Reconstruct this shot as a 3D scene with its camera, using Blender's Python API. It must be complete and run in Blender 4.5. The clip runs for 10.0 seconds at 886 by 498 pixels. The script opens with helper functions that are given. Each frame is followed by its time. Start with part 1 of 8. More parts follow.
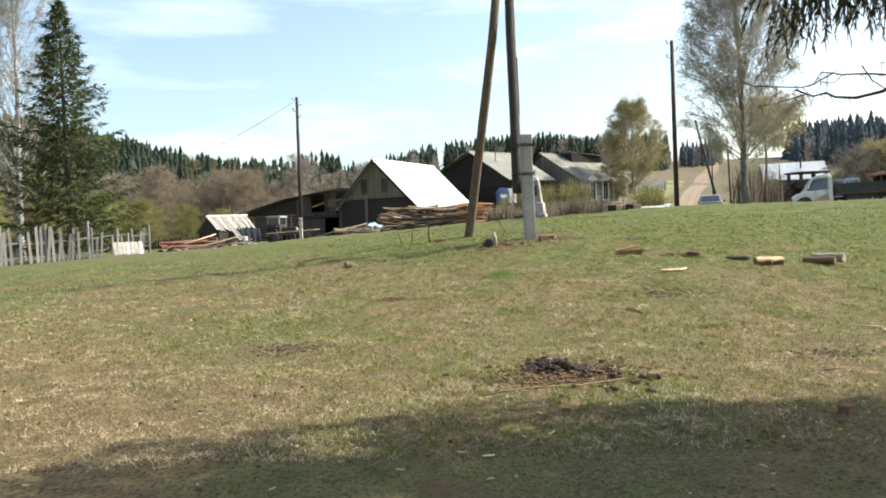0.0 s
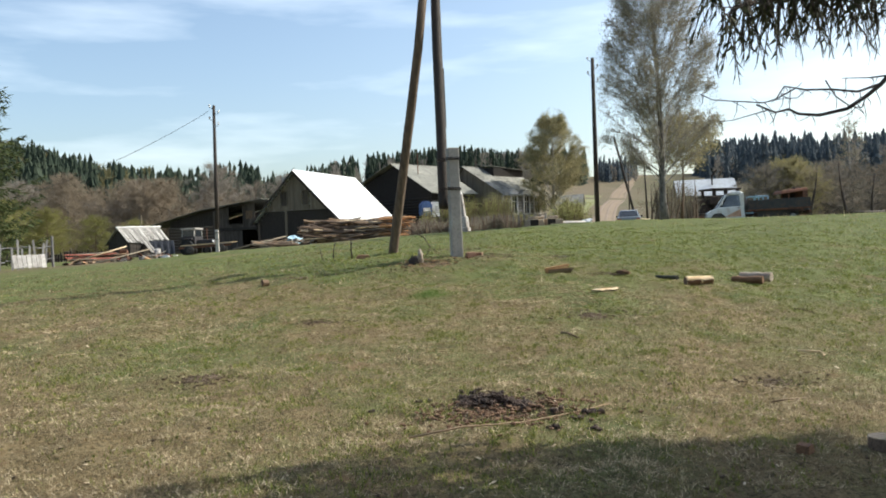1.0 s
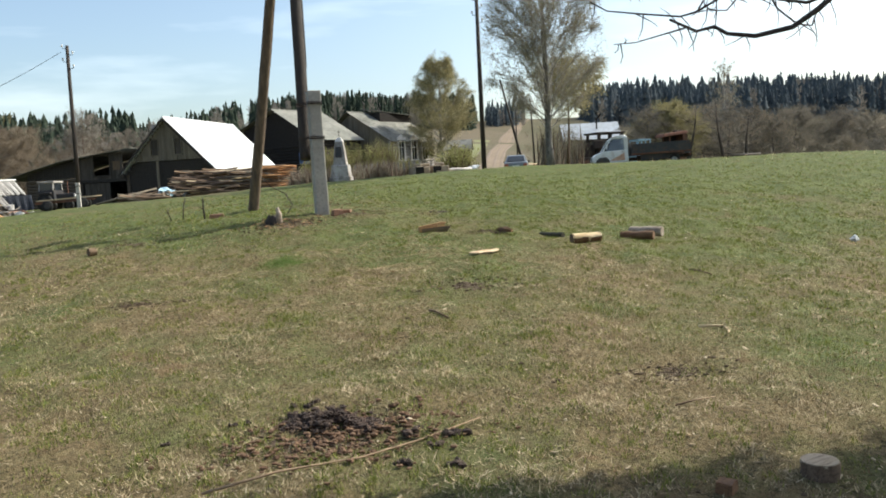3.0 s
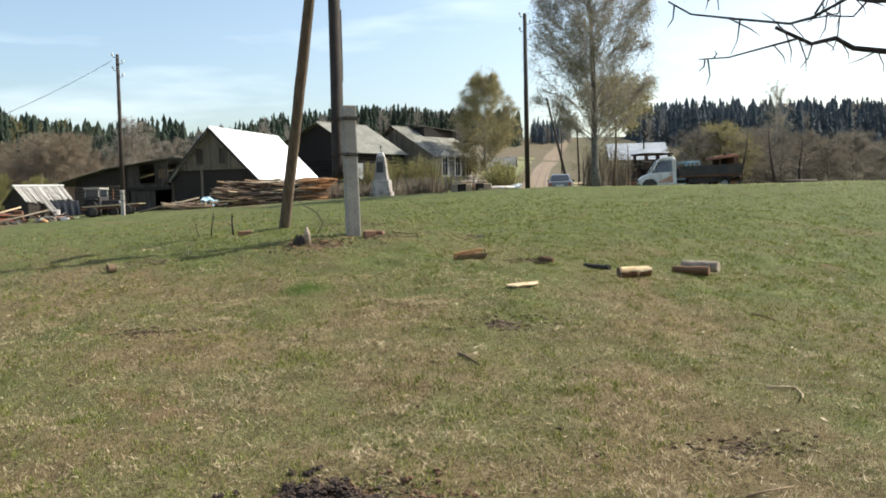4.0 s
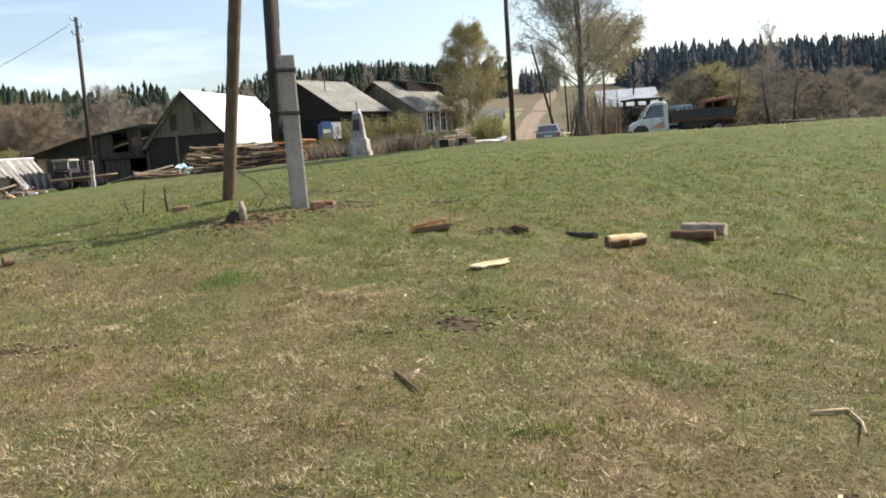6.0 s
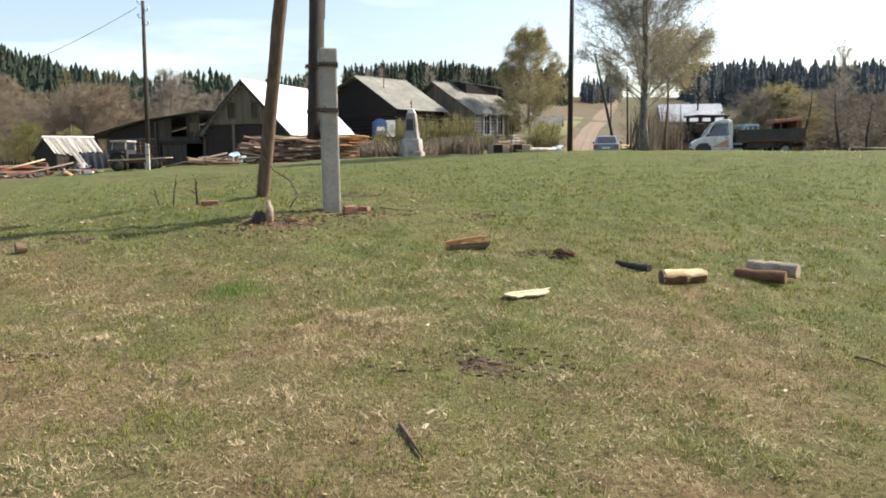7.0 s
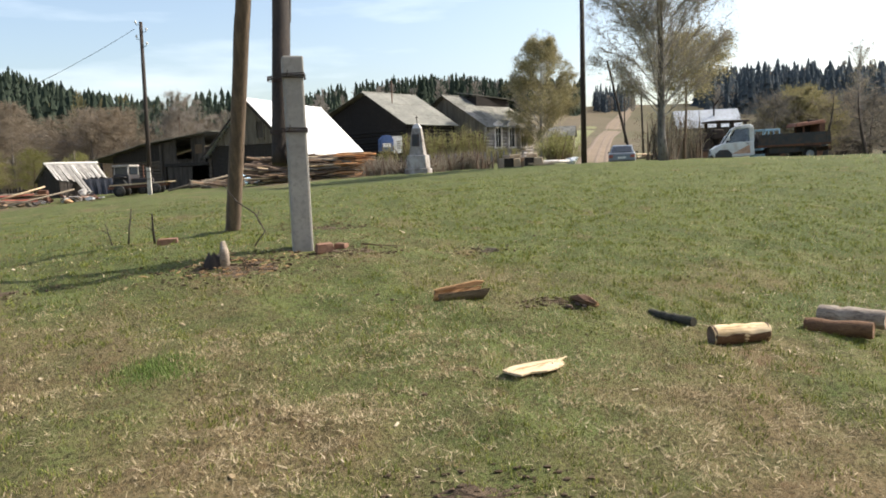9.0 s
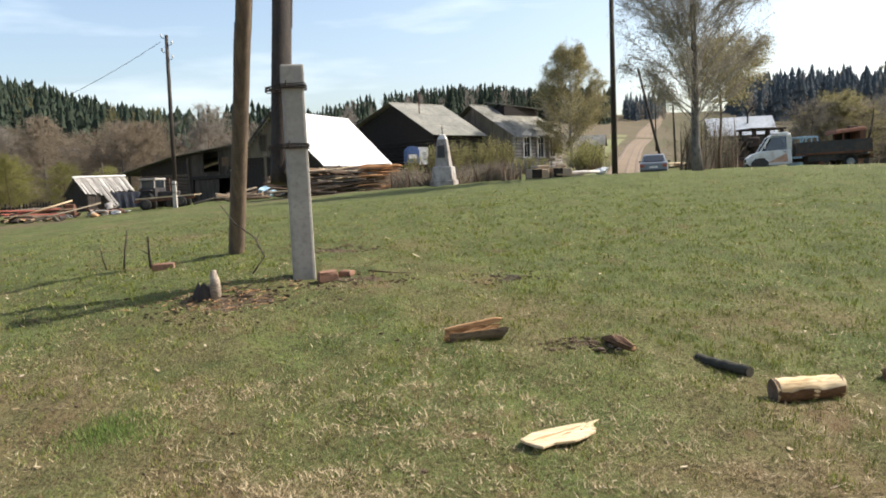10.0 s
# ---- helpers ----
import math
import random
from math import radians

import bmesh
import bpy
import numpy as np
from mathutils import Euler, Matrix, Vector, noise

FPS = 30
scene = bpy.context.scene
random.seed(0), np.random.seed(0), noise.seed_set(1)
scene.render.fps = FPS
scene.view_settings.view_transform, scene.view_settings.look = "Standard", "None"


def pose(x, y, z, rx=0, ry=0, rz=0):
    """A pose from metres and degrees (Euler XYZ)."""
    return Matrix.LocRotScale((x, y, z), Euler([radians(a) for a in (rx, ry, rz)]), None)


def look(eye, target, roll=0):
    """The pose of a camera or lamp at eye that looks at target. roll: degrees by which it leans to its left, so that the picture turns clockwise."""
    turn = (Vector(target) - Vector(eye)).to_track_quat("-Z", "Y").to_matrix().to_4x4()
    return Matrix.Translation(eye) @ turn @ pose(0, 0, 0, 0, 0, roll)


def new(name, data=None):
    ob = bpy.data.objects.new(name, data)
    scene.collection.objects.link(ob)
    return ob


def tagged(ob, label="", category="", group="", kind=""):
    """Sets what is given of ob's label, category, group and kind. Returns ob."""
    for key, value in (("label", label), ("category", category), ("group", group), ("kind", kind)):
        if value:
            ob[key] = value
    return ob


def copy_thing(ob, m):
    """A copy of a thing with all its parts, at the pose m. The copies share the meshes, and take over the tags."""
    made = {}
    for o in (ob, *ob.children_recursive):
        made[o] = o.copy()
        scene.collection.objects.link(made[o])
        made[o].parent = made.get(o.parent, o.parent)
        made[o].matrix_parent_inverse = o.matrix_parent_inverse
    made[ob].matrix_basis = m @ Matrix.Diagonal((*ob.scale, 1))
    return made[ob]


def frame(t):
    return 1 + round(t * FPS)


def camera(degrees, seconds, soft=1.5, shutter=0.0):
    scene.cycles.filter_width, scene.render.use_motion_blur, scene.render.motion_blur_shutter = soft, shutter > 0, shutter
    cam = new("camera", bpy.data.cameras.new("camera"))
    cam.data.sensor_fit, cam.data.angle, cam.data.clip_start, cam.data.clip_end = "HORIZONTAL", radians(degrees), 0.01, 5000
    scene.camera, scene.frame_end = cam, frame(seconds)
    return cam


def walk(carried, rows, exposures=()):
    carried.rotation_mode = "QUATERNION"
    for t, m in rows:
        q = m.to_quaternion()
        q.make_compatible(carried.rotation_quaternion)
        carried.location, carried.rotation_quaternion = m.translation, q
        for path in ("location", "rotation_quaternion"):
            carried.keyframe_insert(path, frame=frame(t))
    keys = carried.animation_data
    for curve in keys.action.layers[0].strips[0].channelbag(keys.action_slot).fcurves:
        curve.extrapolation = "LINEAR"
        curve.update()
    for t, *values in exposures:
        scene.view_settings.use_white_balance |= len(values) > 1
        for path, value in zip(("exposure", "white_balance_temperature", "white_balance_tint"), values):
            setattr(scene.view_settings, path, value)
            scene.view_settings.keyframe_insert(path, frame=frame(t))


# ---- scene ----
# camera and walk
cam = camera(58.2, 10.0, soft=1.85)
PATH = [
    (0, (-0.031, -0.108, 1.489), (-0.036, 1.892, 1.444), -2.5),
    (0.5, (-0.116, 0.179, 1.539), (-0.045, 2.177, 1.513), -0.2),
    (1, (-0.063, 0.43, 1.558), (0.13, 2.42, 1.536), -2.2),
    (1.5, (0.088, 0.75, 1.588), (0.315, 2.737, 1.58), -3.5),
    (2, (0.216, 1.085, 1.587), (0.525, 3.059, 1.512), -3.1),
    (2.2, (0.243, 1.25, 1.598), (0.591, 3.216, 1.482), -2.2),
    (3.3, (0.575, 1.92, 1.702), (1.04, 3.858, 1.529), -3.6),
    (3.5, (0.615, 2.065, 1.725), (1.011, 4.021, 1.585), -3.6),
    (4, (0.708, 2.392, 1.769), (1.06, 4.357, 1.641), -1.6),
    (4.5, (0.897, 2.701, 1.762), (1.389, 4.631, 1.587), -3.0),
    (5, (1.071, 3.054, 1.812), (1.428, 5.013, 1.624), -4.6),
    (5.2, (1.106, 3.205, 1.805), (1.424, 5.172, 1.637), -4.3),
    (6.3, (1.467, 4.041, 1.83), (1.834, 5.989, 1.568), -4.0),
    (6.5, (1.511, 4.171, 1.854), (1.783, 6.136, 1.599), -3.3),
    (7, (1.624, 4.51, 1.883), (1.861, 6.482, 1.653), -0.4),
    (7.5, (1.764, 4.813, 1.901), (2.046, 6.777, 1.646), -1.0),
    (8, (1.892, 5.205, 1.942), (2.004, 7.195, 1.772), -1.9),
    (8.5, (1.938, 5.593, 1.96), (2.039, 7.583, 1.781), -1.4),
    (9, (2.031, 5.984, 1.981), (2.228, 7.964, 1.785), -2.1),
    (9.5, (2.141, 6.365, 2.036), (2.284, 8.354, 1.88), -3.6),
    (10, (2.23, 6.744, 2.055), (2.354, 8.733, 1.886), -2.5),
]
walk(cam, [(t, look(eye, target, roll)) for t, eye, target, roll in PATH], [(0, 1.0, 6750, 5), (0.5, 0.76, 6700, 5), (1.0, 0.55, 6450, 5), (2.2, 0.50, 6400, 4), (3.5, 0.60, 6600, 5), (5.2, 0.62, 6650, 7), (6.5, 0.78, 6800, 10), (7.5, 0.84, 6800, 10), (8.5, 0.68, 6750, 10), (10, 0.66, 6750, 10)])

# world, sun
SUN_TO = Vector((0.722, 0.145, 0.66)).normalized()
world = bpy.data.worlds.new("sky")
scene.world = world
world.use_nodes = True
wn = world.node_tree
wn.nodes.clear()
w_out = wn.nodes.new("ShaderNodeOutputWorld")
w_bg = wn.nodes.new("ShaderNodeBackground")
w_sky = wn.nodes.new("ShaderNodeTexSky")
w_sky.sky_type = "NISHITA"
w_sky.sun_disc = False
w_sky.sun_elevation = math.asin(SUN_TO.z)
w_sky.sun_rotation = math.atan2(SUN_TO.x, SUN_TO.y)
w_sky.air_density, w_sky.dust_density, w_sky.ozone_density = 1.0, 2.4, 1.0
w_bg.inputs["Strength"].default_value = 0.145
# thin streaks of high cloud
w_co = wn.nodes.new("ShaderNodeTexCoord")
w_map = wn.nodes.new("ShaderNodeMapping")
w_map.inputs["Scale"].default_value = (1.6, 1.6, 9.0)
w_cl = wn.nodes.new("ShaderNodeTexNoise")
w_cl.inputs["Scale"].default_value = 2.2
w_cl.inputs["Detail"].default_value = 6.0
w_ramp = wn.nodes.new("ShaderNodeValToRGB")
w_ramp.color_ramp.elements[0].position, w_ramp.color_ramp.elements[0].color = 0.51, (0, 0, 0, 1)
w_ramp.color_ramp.elements[1].position, w_ramp.color_ramp.elements[1].color = 0.85, (0.22, 0.22, 0.22, 1)
w_mix = wn.nodes.new("ShaderNodeMix")
w_mix.data_type = "RGBA"
w_mix.inputs["B"].default_value = (13, 13.3, 13.6, 1)
wn.links.new(w_co.outputs["Generated"], w_map.inputs["Vector"])
wn.links.new(w_map.outputs["Vector"], w_cl.inputs["Vector"])
wn.links.new(w_cl.outputs["Fac"], w_ramp.inputs["Fac"])
wn.links.new(w_ramp.outputs["Color"], w_mix.inputs["Factor"])
wn.links.new(w_sky.outputs["Color"], w_mix.inputs["A"])
wn.links.new(w_mix.outputs["Result"], w_bg.inputs["Color"])
wn.links.new(w_bg.outputs["Background"], w_out.inputs["Surface"])
sun = new("sun", bpy.data.lights.new("sun", "SUN"))
sun.data.energy, sun.data.angle, sun.data.color = 4.6, radians(0.55), (1.0, 0.965, 0.90)
sun.matrix_world = look(SUN_TO * 50, (0, 0, 0))

# materials
def mat(name, a, b, scale=6.0, stretch=(1, 1, 1), rough=0.85, bump=0.25, metal=0.0, c=None, fine=5.0, rnd=0.0, spec=0.3, dist=0.01):
    """A weathered surface: a and b by a broad noise, c in finer stains, bump from the finest."""
    m = bpy.data.materials.new(name)
    m.use_nodes = True
    n, l = m.node_tree.nodes, m.node_tree.links
    sh = n["Principled BSDF"]
    co, mp = n.new("ShaderNodeTexCoord"), n.new("ShaderNodeMapping")
    mp.inputs["Scale"].default_value = stretch
    l.new(co.outputs["Object"], mp.inputs["Vector"])
    big, small = n.new("ShaderNodeTexNoise"), n.new("ShaderNodeTexNoise")
    for q, s, d in ((big, scale, 4.0), (small, scale * fine, 6.0)):
        q.inputs["Scale"].default_value, q.inputs["Detail"].default_value = s, d
        q.inputs["Roughness"].default_value = 0.62
        l.new(mp.outputs["Vector"], q.inputs["Vector"])
    ra = n.new("ShaderNodeValToRGB")
    ra.color_ramp.elements[0].position, ra.color_ramp.elements[1].position = 0.36, 0.64
    ra.color_ramp.elements[0].color, ra.color_ramp.elements[1].color = (*a, 1), (*b, 1)
    l.new(big.outputs["Fac"], ra.inputs["Fac"])
    mx = n.new("ShaderNodeMix")
    mx.data_type = "RGBA"
    mx.inputs["B"].default_value = (*(c or [v * 0.55 for v in a]), 1)
    rb = n.new("ShaderNodeValToRGB")
    rb.color_ramp.elements[0].position, rb.color_ramp.elements[1].position = 0.48, 0.68
    rb.color_ramp.elements[1].color = (0.85, 0.85, 0.85, 1)
    l.new(small.outputs["Fac"], rb.inputs["Fac"])
    l.new(rb.outputs["Color"], mx.inputs["Factor"])
    l.new(ra.outputs["Color"], mx.inputs["A"])
    out = mx.outputs["Result"]
    if rnd:
        oi, hv, mr = n.new("ShaderNodeObjectInfo"), n.new("ShaderNodeHueSaturation"), n.new("ShaderNodeMapRange")
        mr.inputs["To Min"].default_value, mr.inputs["To Max"].default_value = 1 - rnd, 1 + rnd
        l.new(oi.outputs["Random"], mr.inputs["Value"])
        l.new(mr.outputs["Result"], hv.inputs["Value"])
        l.new(out, hv.inputs["Color"])
        out = hv.outputs["Color"]
    l.new(out, sh.inputs["Base Color"])
    sh.inputs["Roughness"].default_value, sh.inputs["Metallic"].default_value = rough, metal
    sh.inputs["Specular IOR Level"].default_value = spec
    if bump:
        bp = n.new("ShaderNodeBump")
        bp.inputs["Strength"].default_value, bp.inputs["Distance"].default_value = bump, dist
        l.new(small.outputs["Fac"], bp.inputs["Height"])
        l.new(bp.outputs["Normal"], sh.inputs["Normal"])
    return m


def island(name, a, b, rough=0.8, trans=0.0, spec=0.2):
    """For many small pieces in one mesh: every piece has its own tint between a and b."""
    m = bpy.data.materials.new(name)
    m.use_nodes = True
    n, l = m.node_tree.nodes, m.node_tree.links
    sh, ge, ra = n["Principled BSDF"], n.new("ShaderNodeNewGeometry"), n.new("ShaderNodeValToRGB")
    ra.color_ramp.elements[0].color, ra.color_ramp.elements[1].color = (*a, 1), (*b, 1)
    l.new(ge.outputs["Random Per Island"], ra.inputs["Fac"])
    l.new(ra.outputs["Color"], sh.inputs["Base Color"])
    sh.inputs["Roughness"].default_value, sh.inputs["Specular IOR Level"].default_value = rough, spec
    if trans:
        tr, ad = n.new("ShaderNodeBsdfTranslucent"), n.new("ShaderNodeMixShader")
        ad.inputs["Fac"].default_value = trans
        l.new(ra.outputs["Color"], tr.inputs["Color"])
        l.new(sh.outputs["BSDF"], ad.inputs[1])
        l.new(tr.outputs["BSDF"], ad.inputs[2])
        l.new(ad.outputs["Shader"], n["Material Output"].inputs["Surface"])
    return m


M = {}
M["pole_wood"] = mat("weathered_pole_wood", (0.17, 0.12, 0.08), (0.085, 0.062, 0.045), 3, (6, 6, 0.5), 0.85, 0.6, fine=6)
M["tar_wood"] = mat("dark_tarred_wood", (0.035, 0.028, 0.024), (0.06, 0.045, 0.035), 3, (6, 6, 0.5), 0.8, 0.5)
M["grey_wood"] = mat("grey_weathered_boards", (0.225, 0.185, 0.135), (0.145, 0.12, 0.088), 2, (5, 5, 0.6), 0.9, 0.5, rnd=0.2)
M["dark_wood"] = mat("dark_old_timber", (0.036, 0.030, 0.026), (0.062, 0.05, 0.041), 2, (0.6, 5, 5), 0.9, 0.5)
M["black_timber"] = mat("blackened_old_timber", (0.020, 0.016, 0.014), (0.032, 0.026, 0.022), 2, (0.6, 5, 5), 0.95, 0.5)
M["beam_wood"] = mat("weathered_tan_beam", (0.36, 0.28, 0.19), (0.46, 0.37, 0.27), 3, (0.6, 4, 4), 0.85, 0.5, c=(0.16, 0.11, 0.075))
M["log_wall"] = mat("brown_log_wall", (0.10, 0.075, 0.055), (0.15, 0.115, 0.085), 2, (0.5, 4, 4), 0.9, 0.5)
M["pale_wood"] = mat("fresh_sawn_wood", (0.60, 0.44, 0.26), (0.74, 0.60, 0.41), 4, (0.6, 6, 6), 0.75, 0.5, c=(0.36, 0.22, 0.10))
M["orange_wood"] = mat("orange_cut_wood", (0.48, 0.22, 0.085), (0.58, 0.31, 0.14), 3, (0.7, 5, 5), 0.75, 0.4, rnd=0.35)
M["slab_wood"] = mat("bark_sided_offcuts", (0.18, 0.115, 0.07), (0.27, 0.185, 0.115), 3, (0.5, 5, 5), 0.85, 0.5, rnd=0.4)
M["red_wood"] = mat("reddish_rotten_wood", (0.40, 0.22, 0.10), (0.52, 0.33, 0.17), 4, (0.5, 5, 5), 0.85, 0.8, c=(0.09, 0.045, 0.03))
M["bark"] = mat("brown_bark", (0.12, 0.078, 0.052), (0.20, 0.14, 0.10), 6, (1, 3, 3), 0.95, 0.8, c=(0.05, 0.035, 0.025))
M["bark_grey"] = mat("grey_dead_bark", (0.46, 0.38, 0.30), (0.27, 0.21, 0.16), 6, (0.8, 3, 3), 0.9, 0.7, c=(0.10, 0.075, 0.06))
M["charred"] = mat("blackened_bark", (0.040, 0.038, 0.030), (0.065, 0.060, 0.046), 7, (1, 3, 3), 0.9, 0.7)
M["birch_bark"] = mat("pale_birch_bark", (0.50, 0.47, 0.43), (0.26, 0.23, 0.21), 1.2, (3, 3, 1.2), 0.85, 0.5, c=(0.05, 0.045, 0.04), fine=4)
# Darker copy of the birch bark, with backlit shade put into its colour.
M["birch_shade"] = mat("shade_toned_birch_bark", (0.22, 0.195, 0.175), (0.11, 0.098, 0.087), 1.2, (3, 3, 1.2), 0.9, 0.5, c=(0.05, 0.045, 0.04), fine=4)
M["spruce_bark"] = mat("dark_spruce_bark", (0.075, 0.055, 0.045), (0.12, 0.09, 0.07), 6, (3, 3, 1), 0.95, 0.8)
M["twig"] = mat("dark_bare_twig", (0.045, 0.035, 0.03), (0.08, 0.062, 0.052), 9, rough=0.9, bump=0.3)
M["concrete"] = mat("grey_cast_concrete", (0.37, 0.345, 0.305), (0.28, 0.262, 0.235), 2.5, rough=0.9, bump=0.5, c=(0.24, 0.22, 0.20), fine=9, dist=0.004)
M["concrete_pale"] = mat("pale_weathered_concrete", (0.52, 0.48, 0.42), (0.40, 0.37, 0.33), 2.0, rough=0.9, bump=0.4, c=(0.26, 0.23, 0.20))
M["whitewash"] = mat("chipped_whitewash", (0.74, 0.70, 0.66), (0.58, 0.53, 0.49), 1.6, rough=0.85, bump=0.3, c=(0.36, 0.30, 0.27), fine=3)
M["dull_zinc"] = mat("dulled_sheet_metal_roof", (0.46, 0.49, 0.52), (0.38, 0.40, 0.42), 0.8, rough=0.5, bump=0.12, c=(0.32, 0.31, 0.30), rnd=0.1, spec=0.4)
M["zinc_roof"] = mat("bright_sheet_metal_roof", (0.80, 0.80, 0.80), (0.72, 0.73, 0.74), 0.8, rough=0.45, bump=0.12, c=(0.6, 0.6, 0.6), rnd=0.05, spec=0.5)
M["slate"] = mat("mossy_grey_slate_roof", (0.26, 0.25, 0.215), (0.19, 0.185, 0.16), 0.7, rough=0.9, bump=0.35, c=(0.13, 0.13, 0.10), rnd=0.1)
M["slate_dark"] = mat("blackened_mossy_slate_roof", (0.27, 0.255, 0.22), (0.16, 0.155, 0.13), 0.7, rough=0.9, bump=0.35, c=(0.06, 0.065, 0.045), rnd=0.2)
M["sheet_pale"] = mat("pale_weathered_sheeting", (0.50, 0.47, 0.43), (0.32, 0.29, 0.26), 1.6, (3, 1, 1), 0.7, 0.3, c=(0.16, 0.14, 0.12), rnd=0.3)
M["fence_wood"] = mat("silver_grey_fence_wood", (0.27, 0.255, 0.24), (0.19, 0.18, 0.17), 3, (5, 5, 0.6), 0.92, 0.5, rnd=0.3)
M["brick"] = mat("red_brown_brick", (0.22, 0.115, 0.075), (0.29, 0.17, 0.115), 5, rough=0.9, bump=0.5, c=(0.16, 0.08, 0.06))
M["rust"] = mat("rusty_steel", (0.17, 0.075, 0.042), (0.10, 0.05, 0.035), 2.5, rough=0.85, bump=0.4, c=(0.05, 0.035, 0.03))
M["rust_dark"] = mat("dark_rusted_iron", (0.032, 0.024, 0.021), (0.055, 0.035, 0.027), 2.5, rough=0.85, bump=0.4)
M["black_steel"] = mat("dark_painted_steel", (0.035, 0.036, 0.04), (0.055, 0.052, 0.05), 1.2, rough=0.6, bump=0.15, c=(0.09, 0.06, 0.045))
M["white_paint"] = mat("white_vehicle_paint", (0.78, 0.78, 0.77), (0.70, 0.69, 0.68), 1.0, rough=0.35, bump=0.03, c=(0.52, 0.46, 0.42), fine=3, spec=0.5)
M["orange_dirt"] = mat("rust_stained_white_paint", (0.62, 0.42, 0.32), (0.50, 0.28, 0.18), 1.6, rough=0.6, bump=0.1, c=(0.30, 0.16, 0.10))
M["blue_paint"] = mat("faded_blue_paint", (0.045, 0.085, 0.21), (0.065, 0.12, 0.27), 2, rough=0.6, bump=0.1)
M["pale_blue"] = mat("pale_blue_paint", (0.36, 0.52, 0.62), (0.30, 0.44, 0.54), 2, rough=0.5, bump=0.1)
M["silver_paint"] = mat("dusty_silver_car_paint", (0.20, 0.225, 0.25), (0.16, 0.18, 0.20), 1.0, rough=0.35, bump=0.02, metal=0.35, c=(0.24, 0.25, 0.26), spec=0.5)
M["rubber"] = mat("black_tyre_rubber", (0.018, 0.018, 0.018), (0.035, 0.033, 0.03), 6, rough=0.9, bump=0.3)
M["red_paint"] = mat("faded_red_paint", (0.40, 0.12, 0.08), (0.32, 0.09, 0.06), 3, rough=0.7, bump=0.2, c=(0.15, 0.06, 0.04))
M["tarp"] = mat("dark_blue_tarpaulin", (0.008, 0.011, 0.020), (0.014, 0.018, 0.030), 2, rough=0.5, bump=0.3)
M["dung"] = mat("dark_damp_dung", (0.05, 0.034, 0.027), (0.095, 0.06, 0.043), 14, rough=0.85, bump=0.9, c=(0.018, 0.012, 0.01), dist=0.02)
M["soil"] = mat("crumbly_brown_soil", (0.075, 0.05, 0.031), (0.14, 0.098, 0.062), 12, rough=0.95, bump=0.8, dist=0.02)
M["soil_red"] = mat("crumbly_red_brown_soil", (0.14, 0.078, 0.044), (0.21, 0.125, 0.075), 12, rough=0.95, bump=0.8, c=(0.06, 0.035, 0.022), dist=0.02)
M["wire"] = mat("grey_wire", (0.06, 0.06, 0.065), (0.09, 0.09, 0.09), 8, rough=0.6, bump=0)
M["glass_ins"] = mat("white_porcelain", (0.75, 0.75, 0.72), (0.68, 0.68, 0.66), 4, rough=0.25, bump=0)
M["white_board"] = mat("white_painted_board", (0.76, 0.75, 0.72), (0.66, 0.64, 0.61), 2, rough=0.7, bump=0.1, c=(0.45, 0.42, 0.4))
M["needles"] = island("spruce_needles", (0.036, 0.052, 0.02), (0.098, 0.115, 0.04), 0.7, 0.3)
M["needles_dark"] = island("shaded_spruce_needles", (0.034, 0.042, 0.019), (0.10, 0.098, 0.042), 0.7, 0.35)
# Distance haze is mixed into both forest base colours, bluer in the second.
M["forest_dark"] = island("far_conifer_foliage", (0.043, 0.060, 0.042), (0.068, 0.088, 0.060), 0.95, 0.4)
M["forest_hazy"] = island("haze_tinted_conifers", (0.092, 0.115, 0.130), (0.135, 0.155, 0.165), 1.0, 0.4)
M["brush_brown"] = island("bare_brown_twigs", (0.165, 0.128, 0.09), (0.275, 0.222, 0.158), 0.9, 0.4)
M["brush_dark"] = island("dark_willow_twigs", (0.118, 0.104, 0.084), (0.205, 0.182, 0.148), 0.9, 0.4)
M["birch_twig"] = island("thin_birch_twigs", (0.20, 0.175, 0.145), (0.33, 0.30, 0.25), 0.9, 0.4)
M["brush_grey"] = island("bare_grey_twigs", (0.22, 0.195, 0.165), (0.34, 0.305, 0.255), 0.9, 0.4)
M["brush_olive"] = island("budding_olive_twigs", (0.16, 0.145, 0.07), (0.27, 0.235, 0.12), 0.9, 0.4)
M["leaf_spring"] = island("fresh_spring_leaves", (0.19, 0.20, 0.05), (0.34, 0.33, 0.10), 0.6, 0.4)
M["leaf_yellow"] = island("yellow_catkins_and_buds", (0.34, 0.29, 0.145), (0.56, 0.48, 0.26), 0.7, 0.5)
M["leaf_birch"] = island("small_birch_buds", (0.17, 0.155, 0.075), (0.32, 0.28, 0.14), 0.7, 0.5)
M["reed"] = island("dry_straw_stems", (0.17, 0.14, 0.10), (0.34, 0.295, 0.225), 0.9, 0.2)
M["reed_green"] = island("budding_hedge_stems", (0.16, 0.15, 0.06), (0.31, 0.27, 0.13), 0.9, 0.25)
M["blade"] = island("grass_blades", (0.06, 0.085, 0.013), (0.275, 0.29, 0.062), 0.7, 0.25)
M["blade_dry"] = island("dry_grass_blades", (0.20, 0.14, 0.068), (0.73, 0.60, 0.38), 0.85, 0.15)
M["litter"] = island("pale_wood_litter", (0.34, 0.25, 0.14), (0.64, 0.53, 0.37), 0.85)

